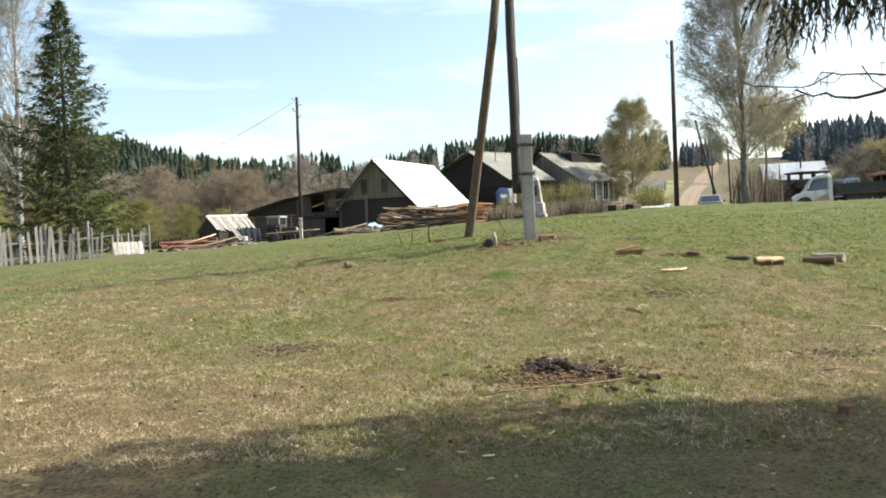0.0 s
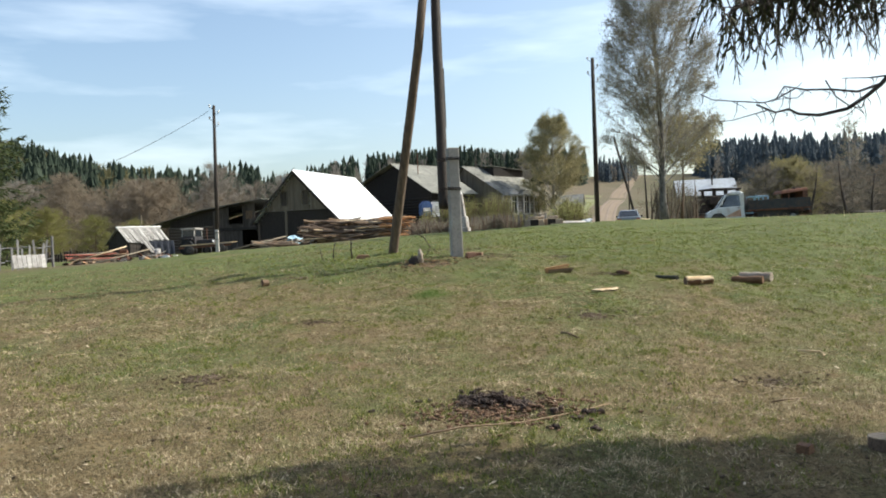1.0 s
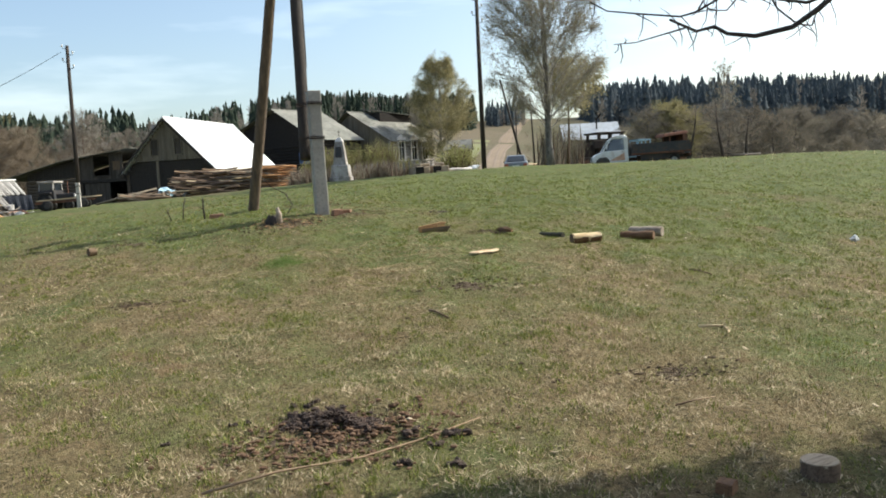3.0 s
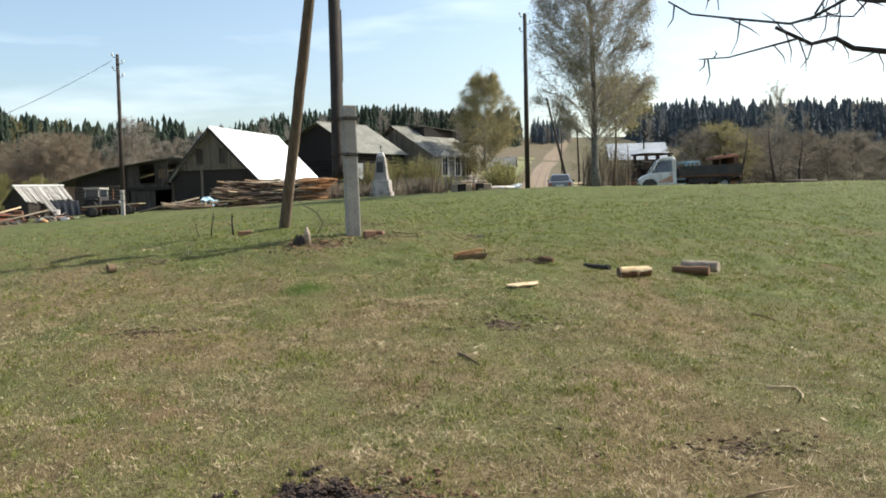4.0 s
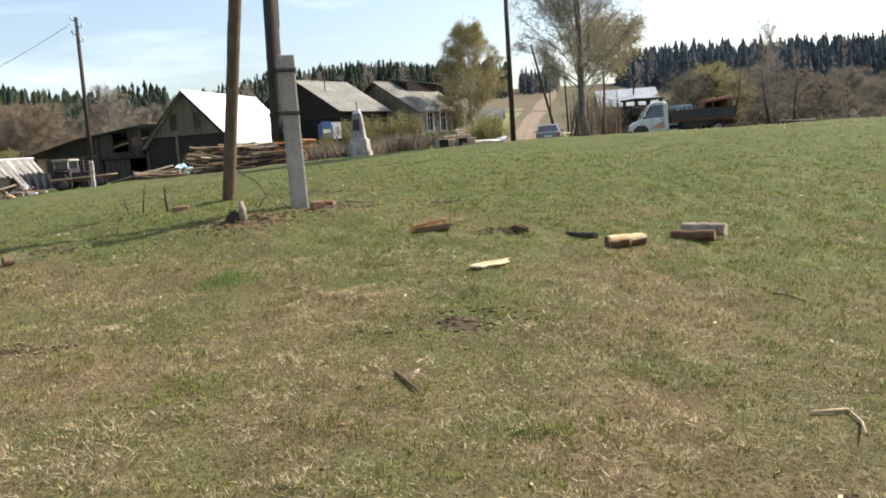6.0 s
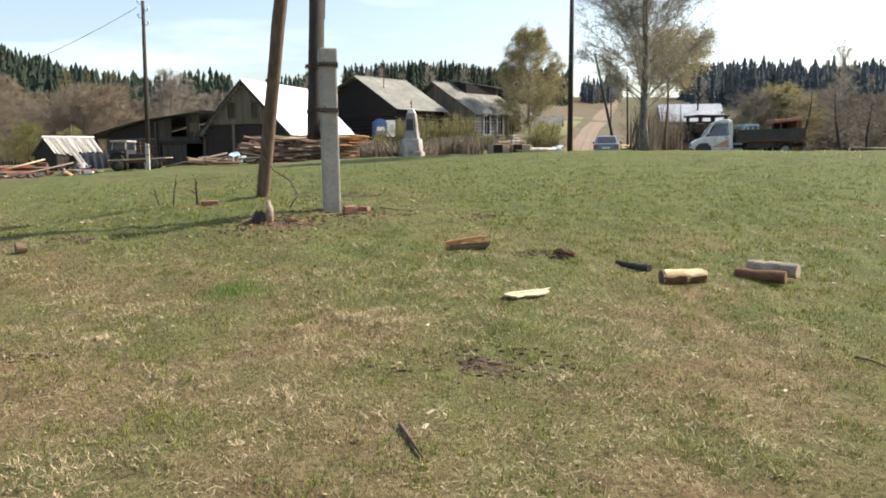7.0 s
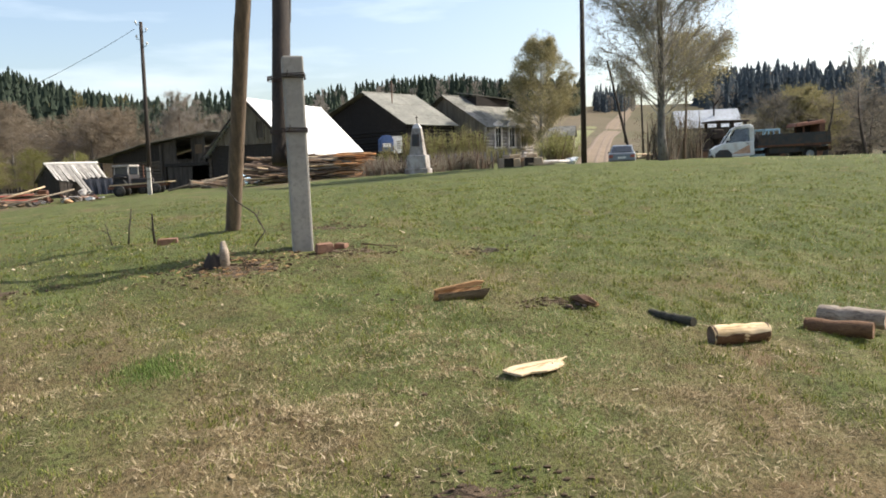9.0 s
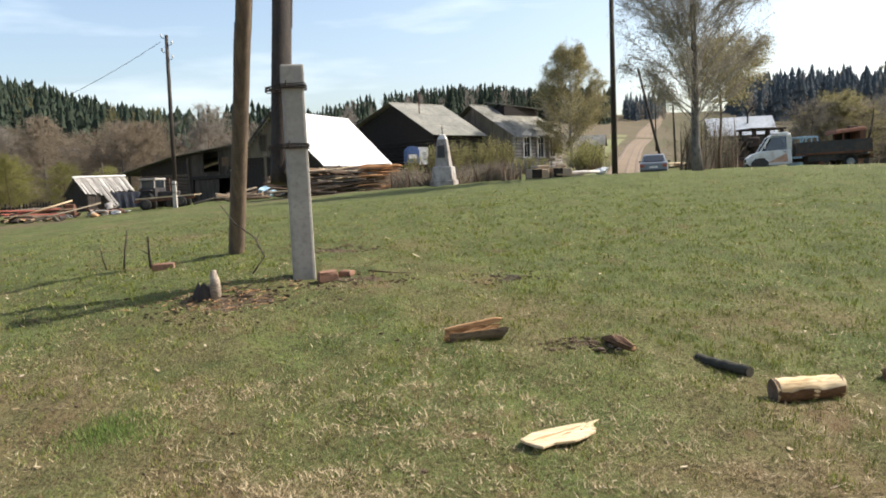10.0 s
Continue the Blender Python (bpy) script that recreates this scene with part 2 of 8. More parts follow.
glass = bpy.data.materials.new("window_glass")
glass.use_nodes = True
gs = glass.node_tree.nodes["Principled BSDF"]
gs.inputs["Base Color"].default_value = (0.02, 0.025, 0.03, 1)
gs.inputs["Roughness"].default_value, gs.inputs["Specular IOR Level"].default_value = 0.05, 0.8
M["glass"] = glass
black = bpy.data.materials.new("unlit_interior")
black.use_nodes = True
black.node_tree.nodes["Principled BSDF"].inputs["Base Color"].default_value = (0.012, 0.011, 0.01, 1)
black.node_tree.nodes["Principled BSDF"].inputs["Roughness"].default_value = 1.0
M["dark"] = black


# mesh building
class Geo:
    """Collects vertices and faces for one mesh."""

    def __init__(self):
        self.v, self.f, self.cuts = [], [], []

    def add(self, vs, fs):
        k = len(self.v)
        self.cuts.append((k, len(self.f)))
        self.v += [tuple(p) for p in vs]
        self.f += [tuple(i + k for i in f) for f in fs]
        return self

    def box(self, c, s, rot=None, taper=1.0, skew=0.0):
        """A box round c with the sides s; rot: Euler degrees; taper: how wide the top is to the base."""
        hx, hy, hz = s[0] / 2, s[1] / 2, s[2] / 2
        ps = [Vector((x * hx * (taper if z > 0 else 1) + (skew if z > 0 else 0), y * hy * (taper if z > 0 else 1), z * hz)) for z in (-1, 1) for x, y in ((-1, -1), (1, -1), (1, 1), (-1, 1))]
        if rot:
            e = Euler([radians(a) for a in rot])
            for p in ps:
                p.rotate(e)
        c = Vector(c)
        return self.add([p + c for p in ps], [(3, 2, 1, 0), (4, 5, 6, 7), (0, 1, 5, 4), (1, 2, 6, 5), (2, 3, 7, 6), (3, 0, 4, 7)])

    def tube(self, pts, radii, n=8, cap=True, wob=0.0, rng=random):
        """A round bar along points; wob makes its skin uneven."""
        pts = [Vector(p) for p in pts]
        if not hasattr(radii, "__len__"):
            radii = [radii] * len(pts)
        k = len(self.v)
        self.cuts.append((k, len(self.f)))
        ref = None
        for i, p in enumerate(pts):
            d = (pts[min(i + 1, len(pts) - 1)] - pts[max(i - 1, 0)])
            d = d.normalized() if d.length > 1e-9 else Vector((0, 0, 1))
            if ref is None:
                ref = Vector((1, 0, 0)) if abs(d.x) < 0.8 else Vector((0, 1, 0))
            a = (ref - d * ref.dot(d))
            a = a.normalized() if a.length > 1e-6 else d.orthogonal().normalized()
            ref = a
            b = d.cross(a)
            for j in range(n):
                t = 2 * math.pi * j / n
                r = radii[i] * (1 + wob * rng.uniform(-1, 1))
                self.v.append(tuple(p + (a * math.cos(t) + b * math.sin(t)) * r))
        for i in range(len(pts) - 1):
            for j in range(n):
                q, r = k + i * n + j, k + i * n + (j + 1) % n
                self.f.append((q, r, r + n, q + n))
        if cap:
            self.f.append(tuple(k + j for j in reversed(range(n))))
            self.f.append(tuple(k + (len(pts) - 1) * n + j for j in range(n)))
        return self

    def prism(self, outline, y0, y1, axis="y"):
        """An outline of (x, z) pushed from y0 to y1."""
        n = len(outline)
        put = {"y": lambda p, q: (p[0], q, p[1]), "x": lambda p, q: (q, p[0], p[1]), "z": lambda p, q: (p[0], p[1], q)}[axis]
        vs = [put(p, y0) for p in outline] + [put(p, y1) for p in outline]
        fs = [tuple(range(n)), tuple(reversed(range(n, 2 * n)))] + [(i + n, (i + 1) % n + n, (i + 1) % n, i) for i in range(n)]
        return self.add(vs, fs)

    def slab(self, a, b, c, d, t):
        """A sheet through four corners with thickness t."""
        a, b, c, d = map(Vector, (a, b, c, d))
        nrm = (b - a).cross(d - a).normalized() * t
        ps = [a, b, c, d, a + nrm, b + nrm, c + nrm, d + nrm]
        return self.add(ps, [(3, 2, 1, 0), (4, 5, 6, 7), (0, 1, 5, 4), (1, 2, 6, 5), (2, 3, 7, 6), (3, 0, 4, 7)])

    def lump(self, c, r, rng, rough=0.3, sub=1, flat=1.0):
        """An uneven clod."""
        bm = bmesh.new()
        bmesh.ops.create_icosphere(bm, subdivisions=sub, radius=1)
        c = Vector(c)
        idx = {q: i for i, q in enumerate(bm.verts)}
        vs = []
        for q in bm.verts:
            s = 1 + rough * rng.uniform(-1, 1)
            vs.append(c + Vector((q.co.x * r[0] * s, q.co.y * r[1] * s, q.co.z * r[2] * s * flat)))
        self.add(vs, [tuple(idx[q] for q in f.verts) for f in bm.faces])
        bm.free()
        return self

    def mesh(self, name, smooth_shade=False):
        me = bpy.data.meshes.new(name)
        me.from_pydata(self.v, [], self.f)
        me.update()
        if smooth_shade:
            me.polygons.foreach_set("use_smooth", [True] * len(me.polygons))
        return me


def part(name, geo, material, parent=None, label="", smooth_shade=False, at=None):
    """Links what geo holds as one mesh object, under parent if one is given."""
    me = geo if isinstance(geo, bpy.types.Mesh) else geo.mesh(name, smooth_shade)
    if not me.materials:
        me.materials.append(material)
    ob = new(name, me)
    if parent is not None:
        ob.parent = parent
    if at is not None:
        ob.matrix_basis = at
    if label:
        ob["label"] = label
    return ob


def pieces(name, geo, material, parent, smooth_shade=False):
    """Every bar and box that geo holds as a part of its own."""
    ends = geo.cuts[1:] + [(len(geo.v), len(geo.f))]
    out = []
    for (v0, f0), (v1, f1) in zip(geo.cuts, ends):
        g = Geo()
        g.v, g.f = geo.v[v0:v1], [tuple(i - v0 for i in f) for f in geo.f[f0:f1]]
        out.append(part(name, g, material, parent, "", smooth_shade))
    return out


def thing(name, m, label, category, group="", kind=""):
    """An Empty at a thing's base, for its parts."""
    ob = new(name)
    ob.empty_display_size = 0.2
    ob.matrix_basis = m
    return tagged(ob, label, category, group, kind)


def bevelled(geo, width, segs=2):
    """The mesh of geo with its edges rounded."""
    bm = bmesh.new()
    me = geo.mesh("tmp")
    bm.from_mesh(me)
    bpy.data.meshes.remove(me)
    bmesh.ops.recalc_face_normals(bm, faces=bm.faces)
    bmesh.ops.bevel(bm, geom=[e for e in bm.edges if e.is_manifold and e.calc_face_angle(0) > 0.35], offset=width, segments=segs, profile=0.6, affect="EDGES")
    out = bpy.data.meshes.new("bevelled")
    bm.to_mesh(out)
    bm.free()
    return out

def smooth(a, b, v):
    s = np.clip((np.asarray(v, float) - a) / (b - a), 0, 1)
    return s * s * (3 - 2 * s)


def softplus(v, k=1.0):
    v = np.asarray(v, float) / k
    return k * (np.maximum(v, 0) + np.log1p(np.exp(-np.abs(v))))


RISE_Y = [-1500, -60, -10, 0, 6.3, 10.5, 13.5, 16, 22, 30, 38, 46, 60]
RISE_Z = [-30, -2.5, -0.5, 0.0, 0.39, 0.88, 1.26, 1.46, 1.80, 2.02, 2.08, 1.98, 2.0]
HILL_Y, HILL_Z = [60, 75, 100, 200, 300, 450, 1500], [0, 0.9, 2.4, 10.5, 25, 32, 36]
DALE_Y, DALE_Z = [60, 100, 180, 250, 400, 1500], [0, -1.0, 3, 8, 17, 24]


def lie(x, y):
    """Height of the bare ground at x, y."""
    x, y = np.asarray(x, float), np.asarray(y, float)
    z = sum(np.interp(y + d, RISE_Y, RISE_Z) for d in (-1.6, -0.8, 0, 0.8, 1.6)) / 5
    ramp = smooth(3, 13, y)
    out = smooth(16, 30, y)
    z = z - (0.058 - 0.014 * out) * softplus(2 + 6 * out - np.maximum(x, -40)) * ramp * (1 - 0.3 * smooth(42, 50, y))
    z = z - 0.055 * softplus(np.minimum(x, 80) - 24, 3) * ramp
    z = z - 0.05 * softplus(np.minimum(x, 20) - 3) * np.exp(-((y - 10) / 6) ** 2)
    z = z - 0.32 * np.exp(-(((x - 20) / 8) ** 2) - ((y - 48.5) / 4.5) ** 2)
    z = z - 0.14 * np.exp(-(((x + 12) / 7) ** 2) - ((y - 27) / 8) ** 2)
    z = z - 0.25 * np.exp(-(((x + 15) / 9) ** 2) - ((y - 46) / 9) ** 2)
    z = z + 0.10 * np.exp(-(((x - 1.0) / 1.8) ** 2) - ((y - 13.7) / 1.5) ** 2)
    side = smooth(-0.25, 0.12, x / np.maximum(y, 20))
    z = z + side * np.interp(y, HILL_Y, HILL_Z) + (1 - side) * np.interp(y, DALE_Y, DALE_Z)
    az = x / np.maximum(y, 20)
    return z + 36 * smooth(0.16, 0.60, -az) * smooth(130, 400, y)


RELIEF = np.random.RandomState(3).rand(128, 128)


def lattice(x, y):
    """Smooth noise from a table of chance values."""
    i, j = np.floor(x).astype(int), np.floor(y).astype(int)
    u, v = x - i, y - j
    u, v = u * u * (3 - 2 * u), v * v * (3 - 2 * v)
    q = lambda a, b: RELIEF[(i + a) % 128, (j + b) % 128]
    return (q(0, 0) * (1 - u) + q(1, 0) * u) * (1 - v) + (q(0, 1) * (1 - u) + q(1, 1) * u) * v


def hum(x, y):
    """Small bumps of the turf, fading with distance."""
    x, y = np.asarray(x, float), np.asarray(y, float)
    s = np.sin(x * 2.1 + 1.3 * np.sin(y * 1.7)) * np.sin(y * 2.4 + 1.1 * np.sin(x * 1.3 + 2)) * 0.018
    s = s + np.sin(x * 5.3 + 2 * np.sin(y * 3.1 + 1)) * np.sin(y * 6.1 + 1.7 * np.sin(x * 4.3)) * 0.008
    s = s + (lattice(x * 6.3 + 40, y * 6.3 + 40) - 0.5) * 0.032 + (lattice(x * 2.6 + 70, y * 2.6 + 30) - 0.5) * 0.03
    s = s + np.sin(x * 0.43 + 1) * np.sin(y * 0.37 + 0.6 * np.sin(x * 0.3)) * 0.05 * smooth(14, 22, y)
    return s * (1 - smooth(40, 70, np.hypot(x, y)))


def gz(x, y):
    return float(lie(x, y) + hum(x, y))


def on(x, y, rz=0, dz=0.0, rx=0, ry=0):
    """A pose standing on the ground."""
    return pose(x, y, gz(x, y) + dz, rx, ry, rz)


def spread(lo, hi, step, far, grow):
    a = list(np.arange(lo, hi + 1e-6, step))
    s, v = step, hi
    while v < far:
        s *= grow
        v += s
        a.append(v)
    s, v = step, lo
    while v > -far:
        s *= grow
        v -= s
        a.insert(0, v)
    return np.array(a)


gx, gy = spread(-6, 10, 0.068, 1600, 1.05), spread(1.5, 15.5, 0.068, 1600, 1.045)
X, Y = np.meshgrid(gx, gy)
Z = lie(X, Y) + hum(X, Y)
nx, ny = len(gx), len(gy)
idx = np.arange(nx * ny).reshape(ny, nx)
quads = np.stack([idx[:-1, :-1], idx[:-1, 1:], idx[1:, 1:], idx[1:, :-1]], -1).reshape(-1, 4)
ground_mesh = bpy.data.meshes.new("ground")
ground_mesh.from_pydata(np.stack([X, Y, Z], -1).reshape(-1, 3).tolist(), [], quads.tolist())
ground_mesh.polygons.foreach_set("use_smooth", [True] * len(ground_mesh.polygons))


def turf():
    m = bpy.data.materials.new("patchy_spring_turf")
    m.use_nodes = True
    n, l = m.node_tree.nodes, m.node_tree.links
    sh = n["Principled BSDF"]
    sh.inputs["Roughness"].default_value, sh.inputs["Specular IOR Level"].default_value = 0.95, 0.1
    ge = n.new("ShaderNodeNewGeometry")

    def noisy(scale, detail=5.0, rough=0.6, stretch=None):
        q = n.new("ShaderNodeTexNoise")
        q.inputs["Scale"].default_value, q.inputs["Detail"].default_value, q.inputs["Roughness"].default_value = scale, detail, rough
        src = ge.outputs["Position"]
        if stretch:
            mp = n.new("ShaderNodeMapping")
            mp.inputs["Scale"].default_value = stretch
            l.new(src, mp.inputs["Vector"])
            src = mp.outputs["Vector"]
        l.new(src, q.inputs["Vector"])
        return q.outputs["Fac"]

    def ramp(fac, p0, p1, c0=(0, 0, 0), c1=(1, 1, 1)):
        r = n.new("ShaderNodeValToRGB")
        r.color_ramp.elements[0].position, r.color_ramp.elements[1].position = p0, p1
        r.color_ramp.elements[0].color, r.color_ramp.elements[1].color = (*c0, 1), (*c1, 1)
        l.new(fac, r.inputs["Fac"])
        return r.outputs["Color"]

    def mix(fac, a, b):
        q = n.new("ShaderNodeMix")
        q.data_type = "RGBA"
        for v, k in ((fac, "Factor"), (a, "A"), (b, "B")):
            if hasattr(v, "default_value"):
                l.new(v, q.inputs[k])
            else:
                q.inputs[k].default_value = v if k == "Factor" else (*v, 1)
        return q.outputs["Result"]

    def maths(op, a, b):
        q = n.new("ShaderNodeMath")
        q.operation = op
        q.use_clamp = True
        for i, v in enumerate((a, b)):
            if hasattr(v, "default_value"):
                l.new(v, q.inputs[i])
            else:
                q.inputs[i].default_value = v
        return q.outputs["Value"]

    sep = n.new("ShaderNodeSeparateXYZ")
    l.new(ge.outputs["Position"], sep.inputs["Vector"])

    def along(axis, a, b):
        r = n.new("ShaderNodeMapRange")
        r.inputs["From Min"].default_value, r.inputs["From Max"].default_value = a, b
        l.new(sep.outputs[axis], r.inputs["Value"])
        return r.outputs["Result"]

    green = mix(ramp(noisy(1.9), 0.38, 0.62), (0.064, 0.092, 0.024), (0.112, 0.138, 0.040))
    dry = mix(ramp(noisy(9, 6, 0.7), 0.35, 0.65), (0.125, 0.09, 0.043), (0.21, 0.157, 0.082))
    # drier towards the start of the walk and its left
    farther = maths("MULTIPLY", along("Y", 8, 17), 0.22)
    righter = maths("MULTIPLY", along("X", -4, 8), 0.12)
    drier = maths("SUBTRACT", maths("SUBTRACT", maths("ADD", noisy(0.55, 6, 0.7), 0.11), farther), righter)
    base = mix(ramp(drier, 0.40, 0.62), green, dry)
    for turn, seed_shift in ((0.6, 0.0), (-0.75, 7.0), (1.5, 13.0)):
        mp = n.new("ShaderNodeMapping")
        mp.inputs["Rotation"].default_value = (0, 0, turn)
        mp.inputs["Location"].default_value = (seed_shift, 0, 0)
        mp.inputs["Scale"].default_value = (1, 0.14, 1)
        l.new(ge.outputs["Position"], mp.inputs["Vector"])
        q = n.new("ShaderNodeTexNoise")
        q.inputs["Scale"].default_value, q.inputs["Detail"].default_value, q.inputs["Roughness"].default_value = 130, 3.0, 0.7
        l.new(mp.outputs["Vector"], q.inputs["Vector"])
        base = mix(maths("MULTIPLY", ramp(q.outputs["Fac"], 0.55, 0.66), 0.3), base, (0.36, 0.295, 0.185))
    mats_of_thatch = ramp(noisy(7, 6, 0.75), 0.53, 0.66)
    base = mix(maths("MULTIPLY", mats_of_thatch, 0.45), base, (0.11, 0.075, 0.045))
    # Near-black noise specks put the shade between grass clumps into the colour.
    gaps = ramp(noisy(34, 6, 0.8), 0.50, 0.60)
    base = mix(maths("MULTIPLY", gaps, 0.92), base, (0.045, 0.038, 0.018))
    bare = ramp(noisy(1.3, 9, 0.78), 0.575, 0.66)
    base = mix(maths("MULTIPLY", bare, 0.75), base, (0.16, 0.10, 0.056))
    # trodden earth along the edge of the yard
    lane = n.new("ShaderNodeVectorMath")
    lane.operation = "DOT_PRODUCT"
    lane.inputs[1].default_value = (-0.024, 0.10, 0)
    l.new(ge.outputs["Position"], lane.inputs[0])
    off = n.new("ShaderNodeMath")
    off.operation = "SUBTRACT"
    off.inputs[1].default_value = 4.0
    l.new(lane.outputs["Value"], off.inputs[0])
    far = n.new("ShaderNodeMath")
    far.operation = "ABSOLUTE"
    l.new(off.outputs["Value"], far.inputs[0])
    ragged = maths("ADD", far.outputs["Value"], maths("MULTIPLY", noisy(0.9, 6, 0.7), 0.7))
    worn = ramp(maths("ADD", ragged, maths("MULTIPLY", along("X", 0, 9), 0.8)), 0.55, 1.0, (1, 1, 1), (0, 0, 0))
    base = mix(maths("MULTIPLY", worn, 0.9), base, (0.125, 0.092, 0.058))
    # dead grass on the slopes far off
    fields = ramp(noisy(0.022, 5), 0.42, 0.60, (0.135, 0.108, 0.072), (0.098, 0.09, 0.05))
    base = mix(along("Y", 55, 95), base, fields)
    l.new(base, sh.inputs["Base Color"])
    bp = n.new("ShaderNodeBump")
    bp.inputs["Strength"].default_value, bp.inputs["Distance"].default_value = 0.8, 0.03
    l.new(noisy(38, 6, 0.75), bp.inputs["Height"])
    l.new(bp.outputs["Normal"], sh.inputs["Normal"])
    return m


M["turf"] = turf()
ground = part("ground", ground_mesh, M["turf"])
tagged(ground, "rising meadow of short patchy green and straw-coloured grass", "ground", kind="structure")


def strip(name, line, widths, material, label, category, lift=0.03, across=6):
    """A track laid on the ground along a line of (x, y)."""
    g = Geo()
    pts = []
    for (x0, y0), (x1, y1) in zip(line, line[1:]):
        k = max(2, int(math.hypot(x1 - x0, y1 - y0) / 1.2))
        pts += [(x0 + (x1 - x0) * i / k, y0 + (y1 - y0) * i / k) for i in range(k)]
    pts.append(line[-1])
    ts = np.linspace(0, 1, len(pts))
    ws = np.interp(ts, np.linspace(0, 1, len(widths)), widths)
    rng = random.Random(4)
    vs = []
    for i, (x, y) in enumerate(pts):
        a, b = pts[max(i - 1, 0)], pts[min(i + 1, len(pts) - 1)]
        d = Vector((b[0] - a[0], b[1] - a[1], 0)).normalized()
        nrm = Vector((d.y, -d.x, 0))
        w = ws[i] * (1 + 0.12 * rng.uniform(-1, 1))
        for j in range(across + 1):
            s = j / across - 0.5
            px, py = x + nrm.x * s * w, y + nrm.y * s * w
            edge = 1 - (2 * abs(s)) ** 4
            vs.append((px, py, gz(px, py) + lift * edge - 0.05 * (1 - edge)))
    c = across + 1
    g.add(vs, [(i * c + j, i * c + j + 1, (i + 1) * c + j + 1, (i + 1) * c + j) for i in range(len(pts) - 1) for j in range(across)])
    return tagged(part(name, g, material, None, "", True), label, category, kind="structure")


M["track"] = mat("rutted_clay_track", (0.165, 0.12, 0.08), (0.23, 0.17, 0.115), 0.35, rough=0.95, bump=0.5, c=(0.20, 0.15, 0.09), fine=8, dist=0.05)
M["verge"] = mat("green_verge_grass", (0.15, 0.165, 0.065), (0.19, 0.19, 0.085), 0.5, rough=0.95, bump=0.5, c=(0.17, 0.15, 0.07), fine=8, dist=0.05)
ROAD = [(14.6, 50), (19.7, 66), (30.7, 100), (44.3, 141), (72.5, 222), (89, 262), (101, 289), (120, 330)]
M["rut"] = mat("pale_dry_wheel_rut", (0.22, 0.165, 0.12), (0.16, 0.118, 0.084), 0.6, rough=0.95, bump=0.5, c=(0.15, 0.105, 0.07), fine=8, dist=0.05)
strip("road", ROAD, [2.8, 3.1, 3.4, 3.8, 4.2, 4.4], M["track"], "rutted brown clay track climbing the far hill", "road")
for shift in (-1.0, 0.15, 1.05):
    strip("wheel_rut", [(x + shift * (1 + 0.004 * (y - 50)) + 0.25 * math.sin(0.03 * y + shift), y) for x, y in ((np.interp(v, [p[1] for p in ROAD], [p[0] for p in ROAD]), v) for v in range(50, 262, 8))], [0.55, 0.7, 0.8, 0.9], M["rut"], "pale dry wheel rut worn into the clay track", "road", 0.045, 4)
strip("verge", [(12.6, 52), (16.8, 66), (26.8, 100), (39.5, 141), (62, 212)], [2.5, 3.2, 4.5, 6.0], M["verge"], "strip of fresh green grass beside the track", "verge", 0.02)

# buildings
M["brown_board"] = mat("dark_brown_weathered_boards", (0.10, 0.082, 0.066), (0.062, 0.05, 0.04), 2, (5, 5, 0.6), 0.9, 0.5, rnd=0.25)
M["old_wash"] = mat("peeling_limewash_over_brick", (0.43, 0.395, 0.37), (0.24, 0.205, 0.18), 1.8, rough=0.9, bump=0.4, c=(0.13, 0.105, 0.09), fine=2.2)


def boards(g, x0, x1, bottom, top, y, width, thick, rng, gap=0.012):
    """Upright boards side by side in the plane y; top: a function of x."""
    x = x0
    while x < x1 - 0.03:
        w = min(width * rng.uniform(0.8, 1.2), x1 - x)
        zt = min(top(x + 0.01), top(x + w - 0.01)) - rng.uniform(0, 0.05)
        zb = bottom + rng.uniform(-0.03, 0.03)
        if zt > zb + 0.05:
            g.box((x + w / 2, y + rng.uniform(-0.008, 0.008), (zb + zt) / 2), (w - gap, thick, zt - zb))
        x += w


def log_rows(g, a, b, z0, z1, r, rng):
    """Logs laid one on another from a to b (x, y)."""
    z = z0 + r
    while z < z1:
        k = rng.uniform(0.94, 1.06)
        g.tube([(a[0], a[1], z), ((a[0] + b[0]) / 2, (a[1] + b[1]) / 2, z + rng.uniform(-0.012, 0.012)), (b[0], b[1], z)], [r * k, r, r * k], 7)
        z += r * 1.86


